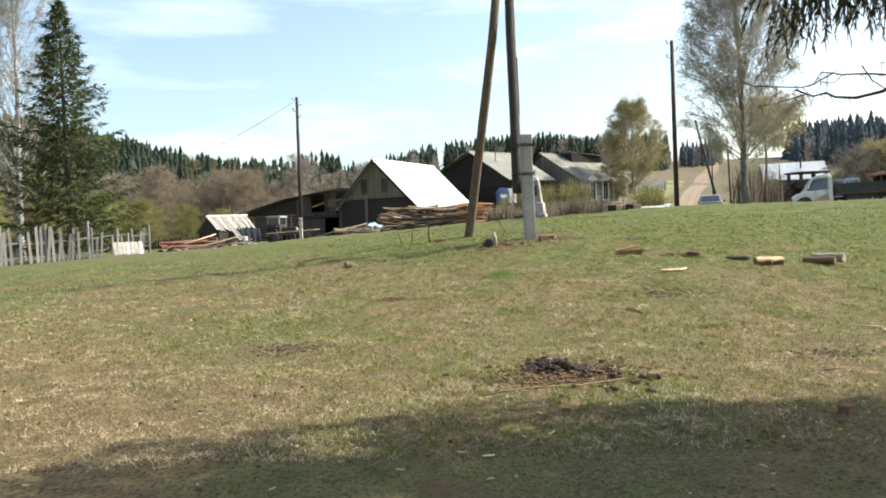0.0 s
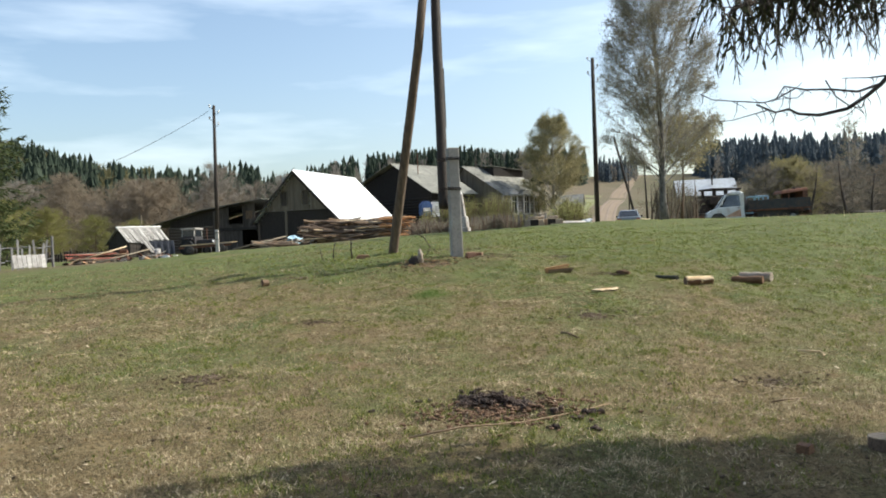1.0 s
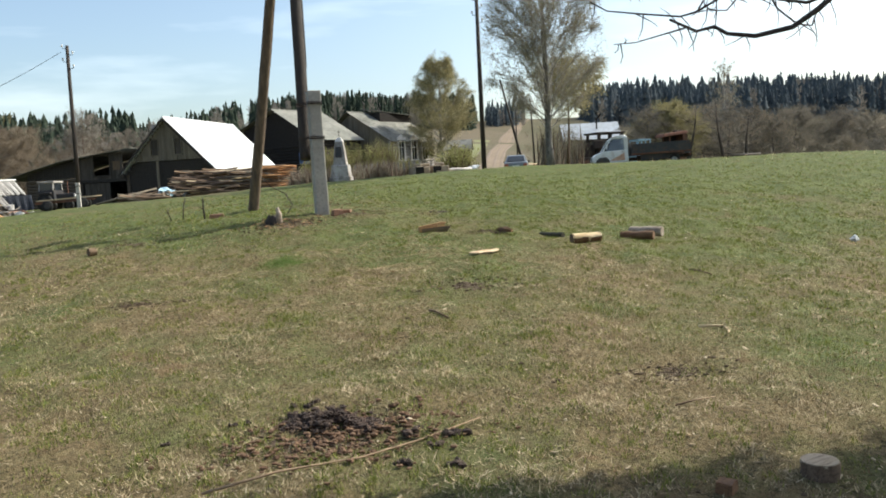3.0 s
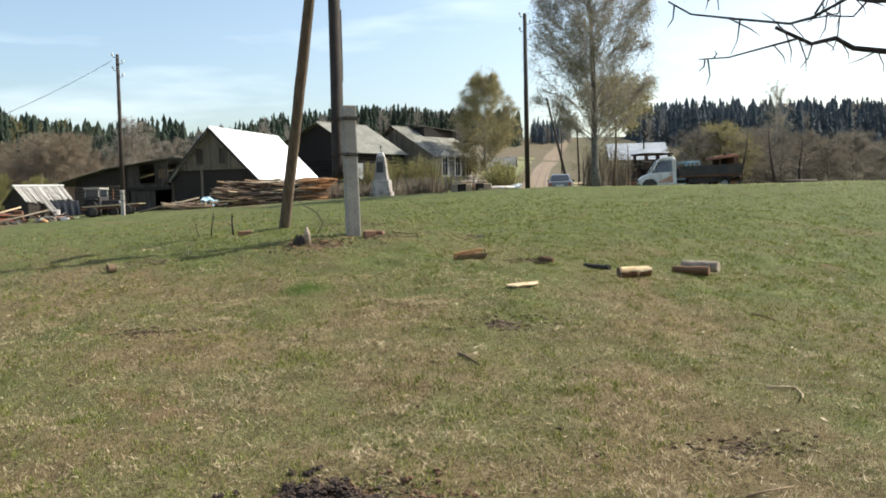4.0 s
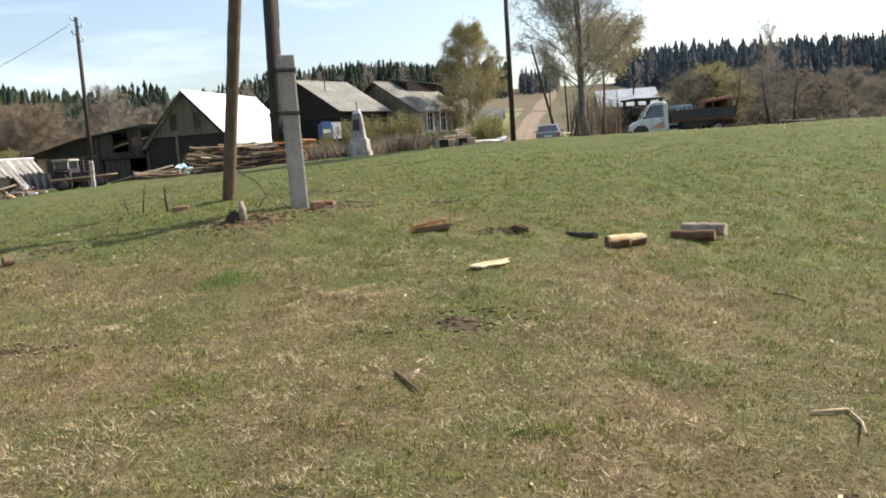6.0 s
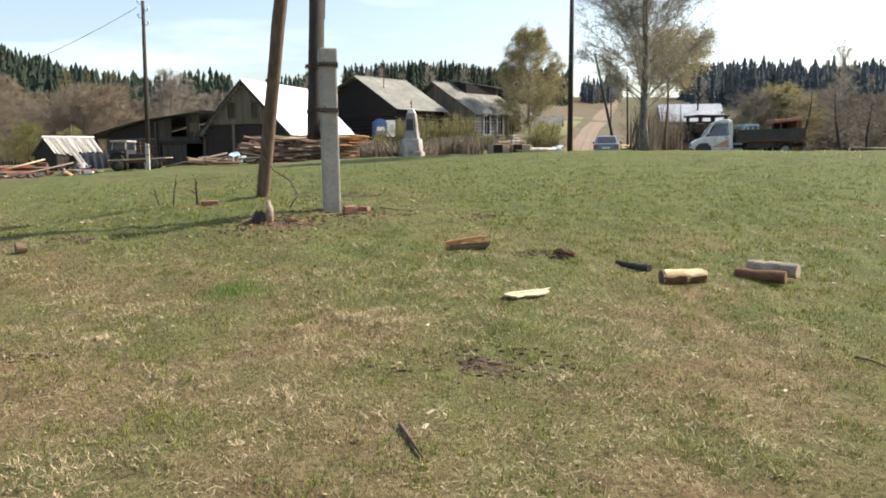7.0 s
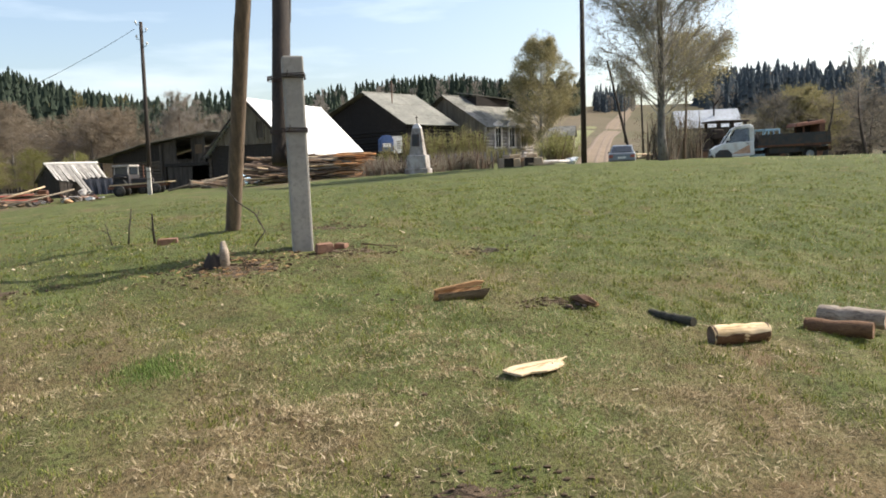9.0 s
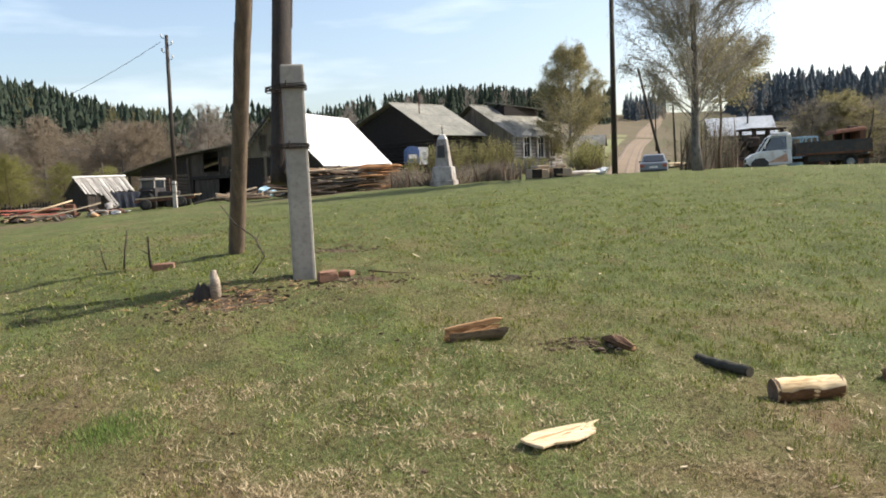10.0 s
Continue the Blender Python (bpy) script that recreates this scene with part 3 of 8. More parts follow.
def roof_sheets(house, name, x0, x1, ridge, eave, y0, y1, sheet, rows, material, thick, rng, waves=0, label=""):
    """One slope of a roof from single sheets: ridge and eave heights at y0 and y1."""
    n = max(1, round((x1 - x0) / sheet))
    for i in range(n):
        for j in range(rows):
            u0, u1 = x0 + (x1 - x0) * i / n, x0 + (x1 - x0) * (i + 1) / n
            f0, f1 = j / rows, (j + 1) / rows + (0.02 if j < rows - 1 else 0)
            ya, yb = y0 + (y1 - y0) * f0, y0 + (y1 - y0) * f1
            za, zb = ridge + (eave - ridge) * f0, ridge + (eave - ridge) * f1
            lift = 0.012 * (rows - j) + rng.uniform(0, 0.015)
            g = Geo()
            k = 2 * waves if waves else 1
            row = []
            for q in range(k + 1):
                h = 0.03 if waves and q % 2 else 0.0
                u = u0 + (u1 + 0.01 - u0) * q / k
                row.append(((u, ya, za + lift + h), (u, yb, zb + lift + h)))
            top = [p for r in row for p in r]
            low = [(p[0], p[1], p[2] - thick) for p in top]
            m = len(top)
            fs = []
            for q in range(k):
                e = 2 * q
                fs += [(e, e + 1, e + 3, e + 2), (m + e, m + e + 2, m + e + 3, m + e + 1), (e, e + 2, m + e + 2, m + e), (e + 1, m + e + 1, m + e + 3, e + 3)]
            fs += [(0, m, m + 1, 1), (m - 2, m - 1, 2 * m - 1, 2 * m - 2)]
            g.add(top + low, fs)
            part(name, g, material, house, label)


def cut_wall(g, y, thick, x0, x1, z0, z1, holes, width, rng, axis_x=True):
    """A wall of upright boards in a plane, with holes (xa, xb, za, zb) left open."""
    x = x0
    while x < x1 - 0.02:
        w = min(width * rng.uniform(0.85, 1.15), x1 - x)
        spans = [(z0, z1(x + w / 2))]
        for xa, xb, za, zb in holes:
            if x + w > xa + 0.02 and x < xb - 0.02:
                spans = [s for lo, hi in spans for s in ((lo, min(hi, za)), (max(lo, zb), hi)) if s[1] - s[0] > 0.05]
        for lo, hi in spans:
            c = (x + w / 2, y + rng.uniform(-0.01, 0.01), (lo + hi) / 2)
            s = (w - 0.012, thick, hi - lo)
            g.box(c if axis_x else (c[1], c[0], c[2]), s if axis_x else (s[1], s[0], s[2]))
        x += w


def barn():
    """Local x runs along the ridge, y to the ridge's left; the front gable is at x = 0."""
    rng = random.Random(11)
    L, w, base = 9.0, 3.53, gz(-5, 58.5)
    ze, zr = 3.39 - base, 6.99 - base
    t = thing("barn", pose(-4.97, 58.79, base, 0, 0, 64.4), "old grey timber barn with a bright sheet-metal roof", "barn")
    slope = lambda y: zr - 0.12 - (zr - ze) * abs(y) / w
    g = Geo()
    half = min(w - 0.1, w * (zr - 0.12 - 2.75) / (zr - ze))
    cut_wall(g, 0.0, 0.05, -half, half, 2.55, slope, [(-1.05, -0.55, 2.9, 4.0), (0.7, 1.2, 2.9, 4.0)], 0.2, rng, False)
    pieces("board", g, M["grey_wood"], t)
    for y in (-0.8, 0.95):
        g = Geo()
        for z in (2.9, 4.0):
            g.box((-0.05, y, z), (0.07, 0.62, 0.07))
        for d in (-0.28, 0.28):
            g.box((-0.05, y + d, 3.45), (0.06, 0.06, 1.16))
        part("loft_window", g, M["grey_wood"], t)
        part("shutter", Geo().box((0.03, y, 3.45), (0.03, 0.5, 1.1)), M["brown_board"], t, "dark boarded loft shutter")
    g = Geo()
    cut_wall(g, 0.12, 0.06, -w + 0.25, w - 0.25, -0.2, lambda q: min(2.55, slope(q) - 0.12), [], 0.24, rng, False)
    pieces("board", g, M["dark_wood"], t)
    g = Geo()
    for s in (-1, 1):
        log_rows(g, (0.0, s * (w - 0.35)), (L, s * (w - 0.35)), -0.2, ze, 0.13, rng)
    pieces("wall_log", g, M["log_wall"], t)
    g = Geo()
    cut_wall(g, L - 0.05, 0.05, -w + 0.1, w - 0.1, -0.2, slope, [], 0.22, rng, False)
    pieces("board", g, M["grey_wood"], t)
    part("loft_floor", Geo().box((L / 2, 0, 2.3), (L - 0.2, 2 * w - 1.3, 0.1)), M["dark_wood"], t)
    roof_sheets(t, "roof_sheet", -0.35, L + 0.9, zr, ze - 0.05, 0.0, -w - 0.1, 0.75, 2, M["zinc_roof"], 0.02, rng)
    roof_sheets(t, "roof_sheet", -0.35, L + 0.2, zr, ze - 0.05, 0.0, w + 0.1, 0.75, 2, M["zinc_roof"], 0.02, rng)
    g = Geo()
    for s in (-1, 1):
        g.slab((-0.4, 0, zr - 0.02), (-0.4, s * (w + 0.1), ze - 0.07), (-0.4, s * (w + 0.1), ze - 0.27), (-0.4, 0, zr - 0.22), 0.03 * s)
    part("bargeboard", g, M["dark_wood"], t)
    part("ridge_cap", Geo().tube([(-0.35, 0, zr + 0.03), (L + 0.9, 0, zr + 0.03)], 0.06, 6), M["zinc_roof"], t)
    # short chimney behind
    part("chimney", Geo().box((2.2, 2.1, zr - 0.9), (0.42, 0.42, 1.3)), M["old_wash"], t, "short limewashed brick chimney")
    part("post", Geo().tube([(-0.5, 0.55, -0.2), (-0.5, 0.55, 2.6)], 0.09, 7), M["grey_wood"], t)
    return t


def lean_to():
    rng = random.Random(12)
    base = gz(-12, 62)
    t = thing("lean_to_shed", pose(-4.97, 58.79, base, 0, 0, 64.4), "low grey open-fronted timber shed joined to the barn", "shed")
    h = lambda z: z - base
    roofline = [(2.6, h(5.12)), (8.2, h(4.5)), (13.2, h(3.40))]
    top = lambda y: float(np.interp(y, [p[0] for p in roofline], [p[1] for p in roofline])) - 0.12
    g = Geo()
    cut_wall(g, 0.0, 0.05, 3.5, 7.0, -0.2, top, [(4.5, 5.75, h(3.35), h(4.72)), (3.42, 6.6, -1, h(2.95))], 0.2, rng, False)
    pieces("board", g, M["brown_board"], t)
    g = Geo()
    log_rows(g, (0.1, 7.0), (0.1, 11.2), -0.3, h(3.3), 0.12, rng)
    pieces("wall_log", g, M["log_wall"], t)
    g = Geo()
    cut_wall(g, 0.12, 0.05, 7.0, 11.2, h(3.3), top, [], 0.22, rng, False)
    pieces("board", g, M["dark_wood"], t)
    part("lintel", Geo().box((-0.08, 5.0, h(3.0)), (0.14, 3.5, 0.2)), M["dark_wood"], t)
    part("window_frame", Geo().box((-0.05, 5.12, h(3.32)), (0.1, 1.4, 0.08)).box((-0.05, 5.12, h(4.75)), (0.1, 1.4, 0.08)).box((-0.05, 4.45, h(4.03)), (0.1, 0.08, 1.4)).box((-0.05, 5.8, h(4.03)), (0.1, 0.08, 1.4)), M["brown_board"], t)
    gate = Geo()
    cut_wall(gate, -0.06, 0.04, 4.55, 6.55, 0.02, lambda y: h(2.85), [], 0.16, rng, False)
    pieces("board", gate, M["brown_board"], t)
    part("corner_post", Geo().tube([(-0.1, 7.0, -0.2), (-0.1, 7.0, h(4.4))], 0.09, 7), M["brown_board"], t)
    part("porch_post", Geo().tube([(-0.3, 11.9, -0.2), (-0.3, 11.9, h(3.35))], 0.1, 7), M["dark_wood"], t)
    g = Geo()
    for y in np.arange(2.7, 11.3, 0.22):
        g.box((5.9, y, top(y) / 2 - 0.1), (0.05, 0.2, top(y) + 0.1))
    pieces("board", g, M["dark_wood"], t)
    part("end_wall", Geo().box((3.0, 11.2, h(3.3) / 2 - 0.15), (6.0, 0.14, h(3.3) + 0.2)), M["log_wall"], t)
    part("loft_floor", Geo().box((3.0, 7.0, h(3.1)), (5.7, 8.2, 0.1)), M["dark_wood"], t)
    for (ya, za), (yb, zb) in zip(roofline, roofline[1:]):
        n = 6
        for i in range(n):
            x0, x1 = -0.5 + 6.8 * i / n, -0.5 + 6.8 * (i + 1) / n
            g = Geo().slab((x0, ya, za + 0.02 * (i % 2)), (x1 + 0.02, ya, za + 0.02 * (i % 2)), (x1 + 0.02, yb, zb + 0.02 * (i % 2)), (x0, yb, zb + 0.02 * (i % 2)), -0.04)
            part("roof_sheet", g, M["slate_dark"], t)
    part("notice", Geo().box((-0.06, 3.95, h(4.0)), (0.03, 0.55, 0.6)), M["slab_wood"], t, "small faded red board with a pale frame")
    return t


def shed_two():
    rng = random.Random(13)
    base = gz(5, 71)
    L, w = 6.35, 4.84
    ze, zr = 5.59 - base, 8.45 - base
    flatter = lambda y: zr - 0.15 - 1.7 * y / w
    t = thing("timber_shed", pose(2.42, 71.15, base, 0, 0, 43), "dark log outbuilding with a grey slate half-hipped roof", "shed")
    slope = lambda y: flatter(y) if y > 0 else zr - 0.15 + (zr - ze) * y / w
    g = Geo()
    cut_wall(g, 0.5, 0.05, -w + 0.3, w - 0.3, ze - 0.3, slope, [], 0.2, rng, False)
    pieces("board", g, M["black_timber"], t)
    g = Geo()
    log_rows(g, (0.55, -w + 0.4), (0.55, w - 0.4), -0.3, ze - 0.3, 0.14, rng)
    log_rows(g, (L - 0.4, -w + 0.4), (L - 0.4, w - 0.4), -0.3, ze, 0.14, rng)
    pieces("wall_log", g, M["black_timber"], t)
    g = Geo()
    for s in (-1, 1):
        log_rows(g, (0.3, s * (w - 0.5)), (L - 0.2, s * (w - 0.5)), -0.3, ze if s < 0 else zr - 1.75, 0.14, rng)
    pieces("wall_log", g, M["black_timber"], t)
    g = Geo()
    cut_wall(g, L - 0.4, 0.05, -w + 0.3, w - 0.3, ze - 0.3, slope, [], 0.25, rng, False)
    pieces("board", g, M["black_timber"], t)
    for s in (-1, 1):
        roof_sheets(t, "slate_sheet", -0.05, L, zr, ze if s < 0 else zr - 1.7, 0.0, s * w, 1.1, 3, M["slate"], 0.015, rng, waves=3)
    part("ridge_cap", Geo().tube([(-0.05, 0, zr + 0.04), (L, 0, zr + 0.04)], 0.08, 6), M["slate"], t)
    part("stove_pipe", Geo().tube([(1.8, -1.6, ze + 1.1), (1.8, -1.6, zr + 0.9)], 0.045, 6), M["rust"], t)
    return t


def house_three():
    rng = random.Random(14)
    base = gz(12, 74)
    L, w = 6.2, 5.29
    ze, zr = 5.34 - base, 8.34 - base
    t = thing("log_house", pose(9.22, 74.75, base, 0, 0, 37.8), "derelict log house with a sagging slate roof and carved windows", "house")
    slope = lambda y: zr - 0.15 - (zr - ze) * abs(y) / w
    g = Geo()
    cut_wall(g, 0.4, 0.05, -w + 0.3, w - 0.3, ze - 0.4, slope, [], 0.22, rng, False)
    pieces("board", g, M["grey_wood"], t)
    g = Geo()
    log_rows(g, (0.45, -w + 0.45), (0.45, w - 0.45), -0.3, ze - 0.35, 0.14, rng)
    log_rows(g, (L - 0.3, -w + 0.45), (L - 0.3, w - 0.45), -0.3, ze, 0.14, rng)
    pieces("wall_log", g, M["log_wall"], t)
    yw = -(w - 0.5)
    g = Geo()
    log_rows(g, (0.3, -yw), (L - 0.1, -yw), -0.3, ze, 0.14, rng)
    pieces("wall_log", g, M["log_wall"], t)
    g = Geo()
    xs = [0.2, 1.2, 2.0, 3.0, 3.6, 4.5, 5.1, 6.1]
    log_rows(g, (0.2, yw), (6.1, yw), -0.3, 1.0, 0.14, rng)
    for a, b in zip(xs[::2], xs[1::2]):
        log_rows(g, (a, yw), (b, yw), 1.0, 2.5, 0.14, rng)
    log_rows(g, (0.2, yw), (6.1, yw), 2.45, ze, 0.14, rng)
    pieces("wall_log", g, M["old_wash"], t)
    for k, x in enumerate((1.6, 3.3, 4.8)):
        o = part("window", Geo().box((x, yw - 0.12, 1.72), (0.62, 0.04, 1.5)), M["glass"], t)
        g = Geo()
        for d in (-0.4, 0.4):
            g.box((x + d, yw - 0.2, 1.72), (0.16, 0.06, 1.75))
        g.box((x, yw - 0.21, 2.72), (1.1, 0.08, 0.26)).box((x, yw - 0.21, 0.86), (1.05, 0.1, 0.12))
        g.prism([(x - 0.5, 2.85), (x + 0.5, 2.85), (x, 3.12)], yw - 0.24, yw - 0.18)
        part("window_frame", g, M["whitewash"], o, "chipped white carved window surround")
        part("glazing_bar", Geo().box((x, yw - 0.16, 1.72), (0.05, 0.05, 1.5)).box((x, yw - 0.16, 2.0), (0.62, 0.05, 0.05)), M["whitewash"], o)
    roof_sheets(t, "slate_sheet", -0.05, L + 0.5, zr, ze, 0.0, -w, 0.95, 4, M["slate_dark"], 0.015, rng, waves=2)
    roof_sheets(t, "slate_sheet", -0.05, L + 0.5, zr, ze, 0.0, w, 0.95, 4, M["slate_dark"], 0.015, rng, waves=2)
    part("ridge_cap", Geo().tube([(-0.05, 0, zr + 0.04), (L + 0.5, 0, zr + 0.04)], 0.09, 6), M["slate_dark"], t)
    # a raised, broken run of roofing over the back of the ridge
    g = Geo().slab((2.3, 0.5, zr + 0.42), (6.9, 0.5, zr + 0.2), (6.9, -2.1, zr - 0.25), (2.3, -1.6, zr + 0.1), 0.06)
    part("dormer_roof", g, M["slate_dark"], t)
    part("dormer_wall", Geo().box((4.6, -1.0, zr - 0.55), (4.2, 1.4, 0.9)), M["black_timber"], t)
    return t


def small_shed(x, y, rz, l, w, h, roof_h, walls, roof, label, name="hut", chimney=False):
    rng = random.Random(int(x * 7 + y))
    t = thing(name, pose(x, y, gz(x, y), 0, 0, rz), label, "shed")
    g = Geo()
    slope = lambda q: h + roof_h * (1 - abs(q) / (w / 2))
    cut_wall(g, 0.03, 0.05, -w / 2, w / 2, -0.4, slope, [], 0.2, rng, False)
    cut_wall(g, l - 0.03, 0.05, -w / 2, w / 2, -0.4, slope, [], 0.2, rng, False)
    pieces("board", g, walls, t)
    g = Geo()
    for s in (-1, 1):
        cut_wall(g, s * w / 2, 0.05, 0.0, l, -0.4, lambda q: h, [], 0.2, rng)
    pieces("wall_log", g, walls, t)
    for s in (-1, 1):
        roof_sheets(t, "roof_sheet", -0.25, l + 0.25, h + roof_h + 0.05, h - 0.2, 0.0, s * (w / 2 + 0.25), 0.8, 1, roof, 0.02, rng)
    if chimney:
        part("stove_pipe", Geo().tube([(l * 0.62, -w * 0.2, h + 0.5), (l * 0.62, -w * 0.2, h + roof_h + 0.35), (l * 0.62 + 0.5, -w * 0.2, h + roof_h + 1.0)], 0.09, 7), M["rust_dark"], t)
    return t


barn()
lean_to()
shed_two()
house_three()
small_shed(22.6, 91.5, -20, 2.6, 2.4, 1.5, 0.9, M["grey_wood"], M["slate_dark"], "small collapsed grey timber shed by the track", "field_shed")
small_shed(36.9, 92.0, -14, 6.4, 5.2, 2.5, 1.8, M["brown_board"], M["dull_zinc"], "low building with a pale metal roof and bent stovepipe", "metal_roofed_building", True)


def tarp_folds(x0, x1, y, top, low):
    """A sheet hanging in loose folds."""
    n, vs = 22, []
    for i in range(n + 1):
        x = x0 + (x1 - x0) * i / n
        for j, z in enumerate((top, (top + low) / 2, low)):
            vs.append((x, y + (0.03 + 0.05 * j) * math.sin(i * 1.1 + 0.4 * j) - 0.08 * j, z + 0.05 * math.sin(i * 0.7) * (j > 0)))
    vs += [(px, py + 0.015, pz) for px, py, pz in vs]
    k = 3 * (n + 1)
    fs = []
    for i in range(n):
        for j in range(2):
            a = 3 * i + j
            fs += [(a, a + 1, a + 4, a + 3), (k + a, k + a + 3, k + a + 4, k + a + 1)]
    return Geo().add(vs, fs)


M["hut_sheet"] = mat("bleached_streaky_sheeting", (0.42, 0.40, 0.37), (0.20, 0.185, 0.165), 1.2, (6, 1, 1), 0.7, 0.3, c=(0.16, 0.14, 0.12), rnd=0.45)


def tin_hut():
    rng = random.Random(31)
    x, y = -16.65, 56.2
    t = thing("low_hut", pose(x, y, gz(x, y), 0, 0, 50), "low hut with pale patched sheeting hung over its roof", "hut")
    w, l, h, top = 2.4, 3.1, 0.95, 2.0
    slope = lambda q: h + (top - h) * (1 - abs(q) / (w / 2))
    g = Geo()
    cut_wall(g, 0.0, 0.05, -w / 2, w / 2, -0.4, slope, [], 0.2, rng, False)
    cut_wall(g, l, 0.05, -w / 2, w / 2, -0.4, slope, [], 0.2, rng, False)
    pieces("board", g, M["dark_wood"], t)
    g = Geo()
    for s in (-1, 1):
        cut_wall(g, s * w / 2, 0.05, 0, l, -0.4, lambda q: h, [], 0.2, rng)
    pieces("wall_log", g, M["dark_wood"], t)
    n = 19
    for i in range(n):
        x0, x1 = -0.15 + (l + 0.3) * i / n, -0.15 + (l + 0.3) * (i + 1) / n
        drop = (0.95 if i < 6 else 1.65 if i < 9 else 0.84) + rng.uniform(-0.07, 0.07)
        yb = -(w / 2 + 0.12) * drop
        zb = top + 0.06 - (top - h) * drop * 1.02
        sk = rng.uniform(-0.05, 0.05)
        g = Geo().slab((x0, 0, top + 0.06), (x1 - 0.015, 0, top + 0.06), (x1 - 0.02 + sk, yb, zb + rng.uniform(-0.06, 0.02)), (x0 + sk + 0.015, yb, zb), 0.02)
        part("roof_board", g, M["hut_sheet"], t)
    part("rear_roof", Geo().slab((-0.15, 0, top + 0.05), (l + 0.15, 0, top + 0.05), (l + 0.15, w / 2 + 0.2, h), (-0.15, w / 2 + 0.2, h), -0.03), M["slate_dark"], t)
    part("ridge_cap", Geo().tube([(-0.2, 0, top + 0.09), (l + 0.2, 0, top + 0.12)], 0.07, 6), M["white_board"], t)
    part("tarpaulin", tarp_folds(1.5, l + 0.3, -1.28, 1.1, -0.15), M["tarp"], t, "dark blue sheet hanging on the side")
    part("stove_pipe", Geo().tube([(1.9, 0.2, top - 0.2), (1.9, 0.2, top + 0.95)], 0.04, 6), M["grey_wood"], t)
    return t


tin_hut()

# poles and wires
def wire_wrap(g, c, r, turns, pitch):
    pts = []
    for i in range(turns * 10 + 1):
        a = 2 * math.pi * i / 10
        pts.append((c[0] + math.cos(a) * r[0], c[1] + math.sin(a) * r[1], c[2] + pitch * i / 10))
    g.tube(pts, 0.0055, 5)


def insulator(g, x, y, z):
    g.tube([(x, y, z - 0.05), (x, y, z)], [0.035, 0.05], 8)
    g.tube([(x, y, z), (x, y, z + 0.06), (x, y, z + 0.1)], [0.055, 0.05, 0.025], 8)


def braced_pole():
    rng = random.Random(2)
    z0 = gz(1.46, 13.72)
    t = thing("braced_utility_pole", pose(0, 0, 0), "braced wooden power pole strapped to a concrete footing post", "utility pole")
    g = Geo()
    pts = [(1.275, 13.80, 2.1), (1.28, 13.82, 2.2), (1.315, 14.19, 3.5), (1.345, 14.62, 5.0), (1.39, 15.05, 6.5), (1.43, 15.4, 8.1)]
    g.tube(pts, [0.088, 0.092, 0.09, 0.088, 0.085, 0.08], 14, wob=0.02, rng=rng)
    part("pole", g, M["tar_wood"], t, "dark tarred upright pole", True)
    g = Geo()
    pts = [(0.42, 15.93, 0.95), (0.46, 15.84, 1.35), (0.73, 15.27, 3.1), (1.01, 14.69, 5.0), (1.17, 14.55, 6.3)]
    g.tube(pts, [0.092, 0.09, 0.085, 0.08, 0.075], 14, wob=0.03, rng=rng)
    part("brace", g, M["pole_wood"], t, "brown weathered leaning brace pole", True)
    # ridges of split bark and long cracks along the brace
    g = Geo()
    for k in range(5):
        a = rng.uniform(3.4, 6.0)
        f0, ln = rng.uniform(0, 0.6), rng.uniform(0.2, 0.35)
        seg = []
        for i in range(6):
            f = f0 + ln * i / 5
            p = Vector((0.46, 15.84, 1.35)).lerp(Vector((1.01, 14.69, 5.0)), f)
            seg.append(p + Vector((math.cos(a + 0.2 * math.sin(i)) * 0.083, math.sin(a + 0.2 * math.sin(i)) * 0.083, 0)))
        g.tube(seg, [0.003, 0.009, 0.01, 0.009, 0.007, 0.003], 5)
    part("crack", g, M["tar_wood"], t)
    # concrete post, slightly tapered, with rounded arrises
    g = Geo().box((0, 0, 0.78), (0.195, 0.17, 1.98), taper=0.95)
    bm_post = bevelled(g, 0.022, 2)
    o = part("footing_post", bm_post, M["concrete"], t, "square grey concrete footing post", at=pose(1.45, 13.66, z0 + 0.0, -1.0, -0.2, 8))
    g = Geo().box((0, 0, 1.70), (0.20, 0.18, 0.2), taper=0.98)
    part("post_head", bevelled(g, 0.018, 2), M["concrete"], o)
    around = [(1.45 + dx * 0.103, 13.66 + dy * 0.09) for dx, dy in ((-1, -1), (1, -1), (1, 1))] + [(1.285 + 0.098 * math.cos(q), 13.82 + 0.098 * math.sin(q)) for q in (1.6, 2.1, 2.6, 3.1, 3.6, 4.1)]
    for z in (1.10, 1.60):
        g = Geo()
        for k in range(4):
            loop = [(px, py, z0 + z + 0.011 * k + rng.uniform(-0.006, 0.006)) for px, py in around]
            g.tube(loop + loop[:1], 0.0045, 5)
        g.tube([(1.40, 13.555, z0 + z), (1.395, 13.545, z0 + z + 0.02), (1.405, 13.54, z0 + z + 0.06)], 0.005, 5)
        part("wire_binding", g, M["rust_dark"], t, "twisted rusty wire binding")
    g = Geo()
    g.tube([(1.43, 14.50, 4.6), (1.42, 14.38, 4.2), (1.412, 14.27, 3.8), (1.402, 14.18, 3.5)], 0.012, 6)
    part("conduit", g, M["wire"], t)
    g = Geo().box((1.42, 15.3, 7.75), (1.3, 0.1, 0.1))
    part("crossarm", g, M["tar_wood"], t)
    g = Geo()
    for dx in (-0.55, 0.55):
        insulator(g, 1.42 + dx, 15.3, 7.85)
    part("insulator", g, M["glass_ins"], t)
    return t


braced_pole()


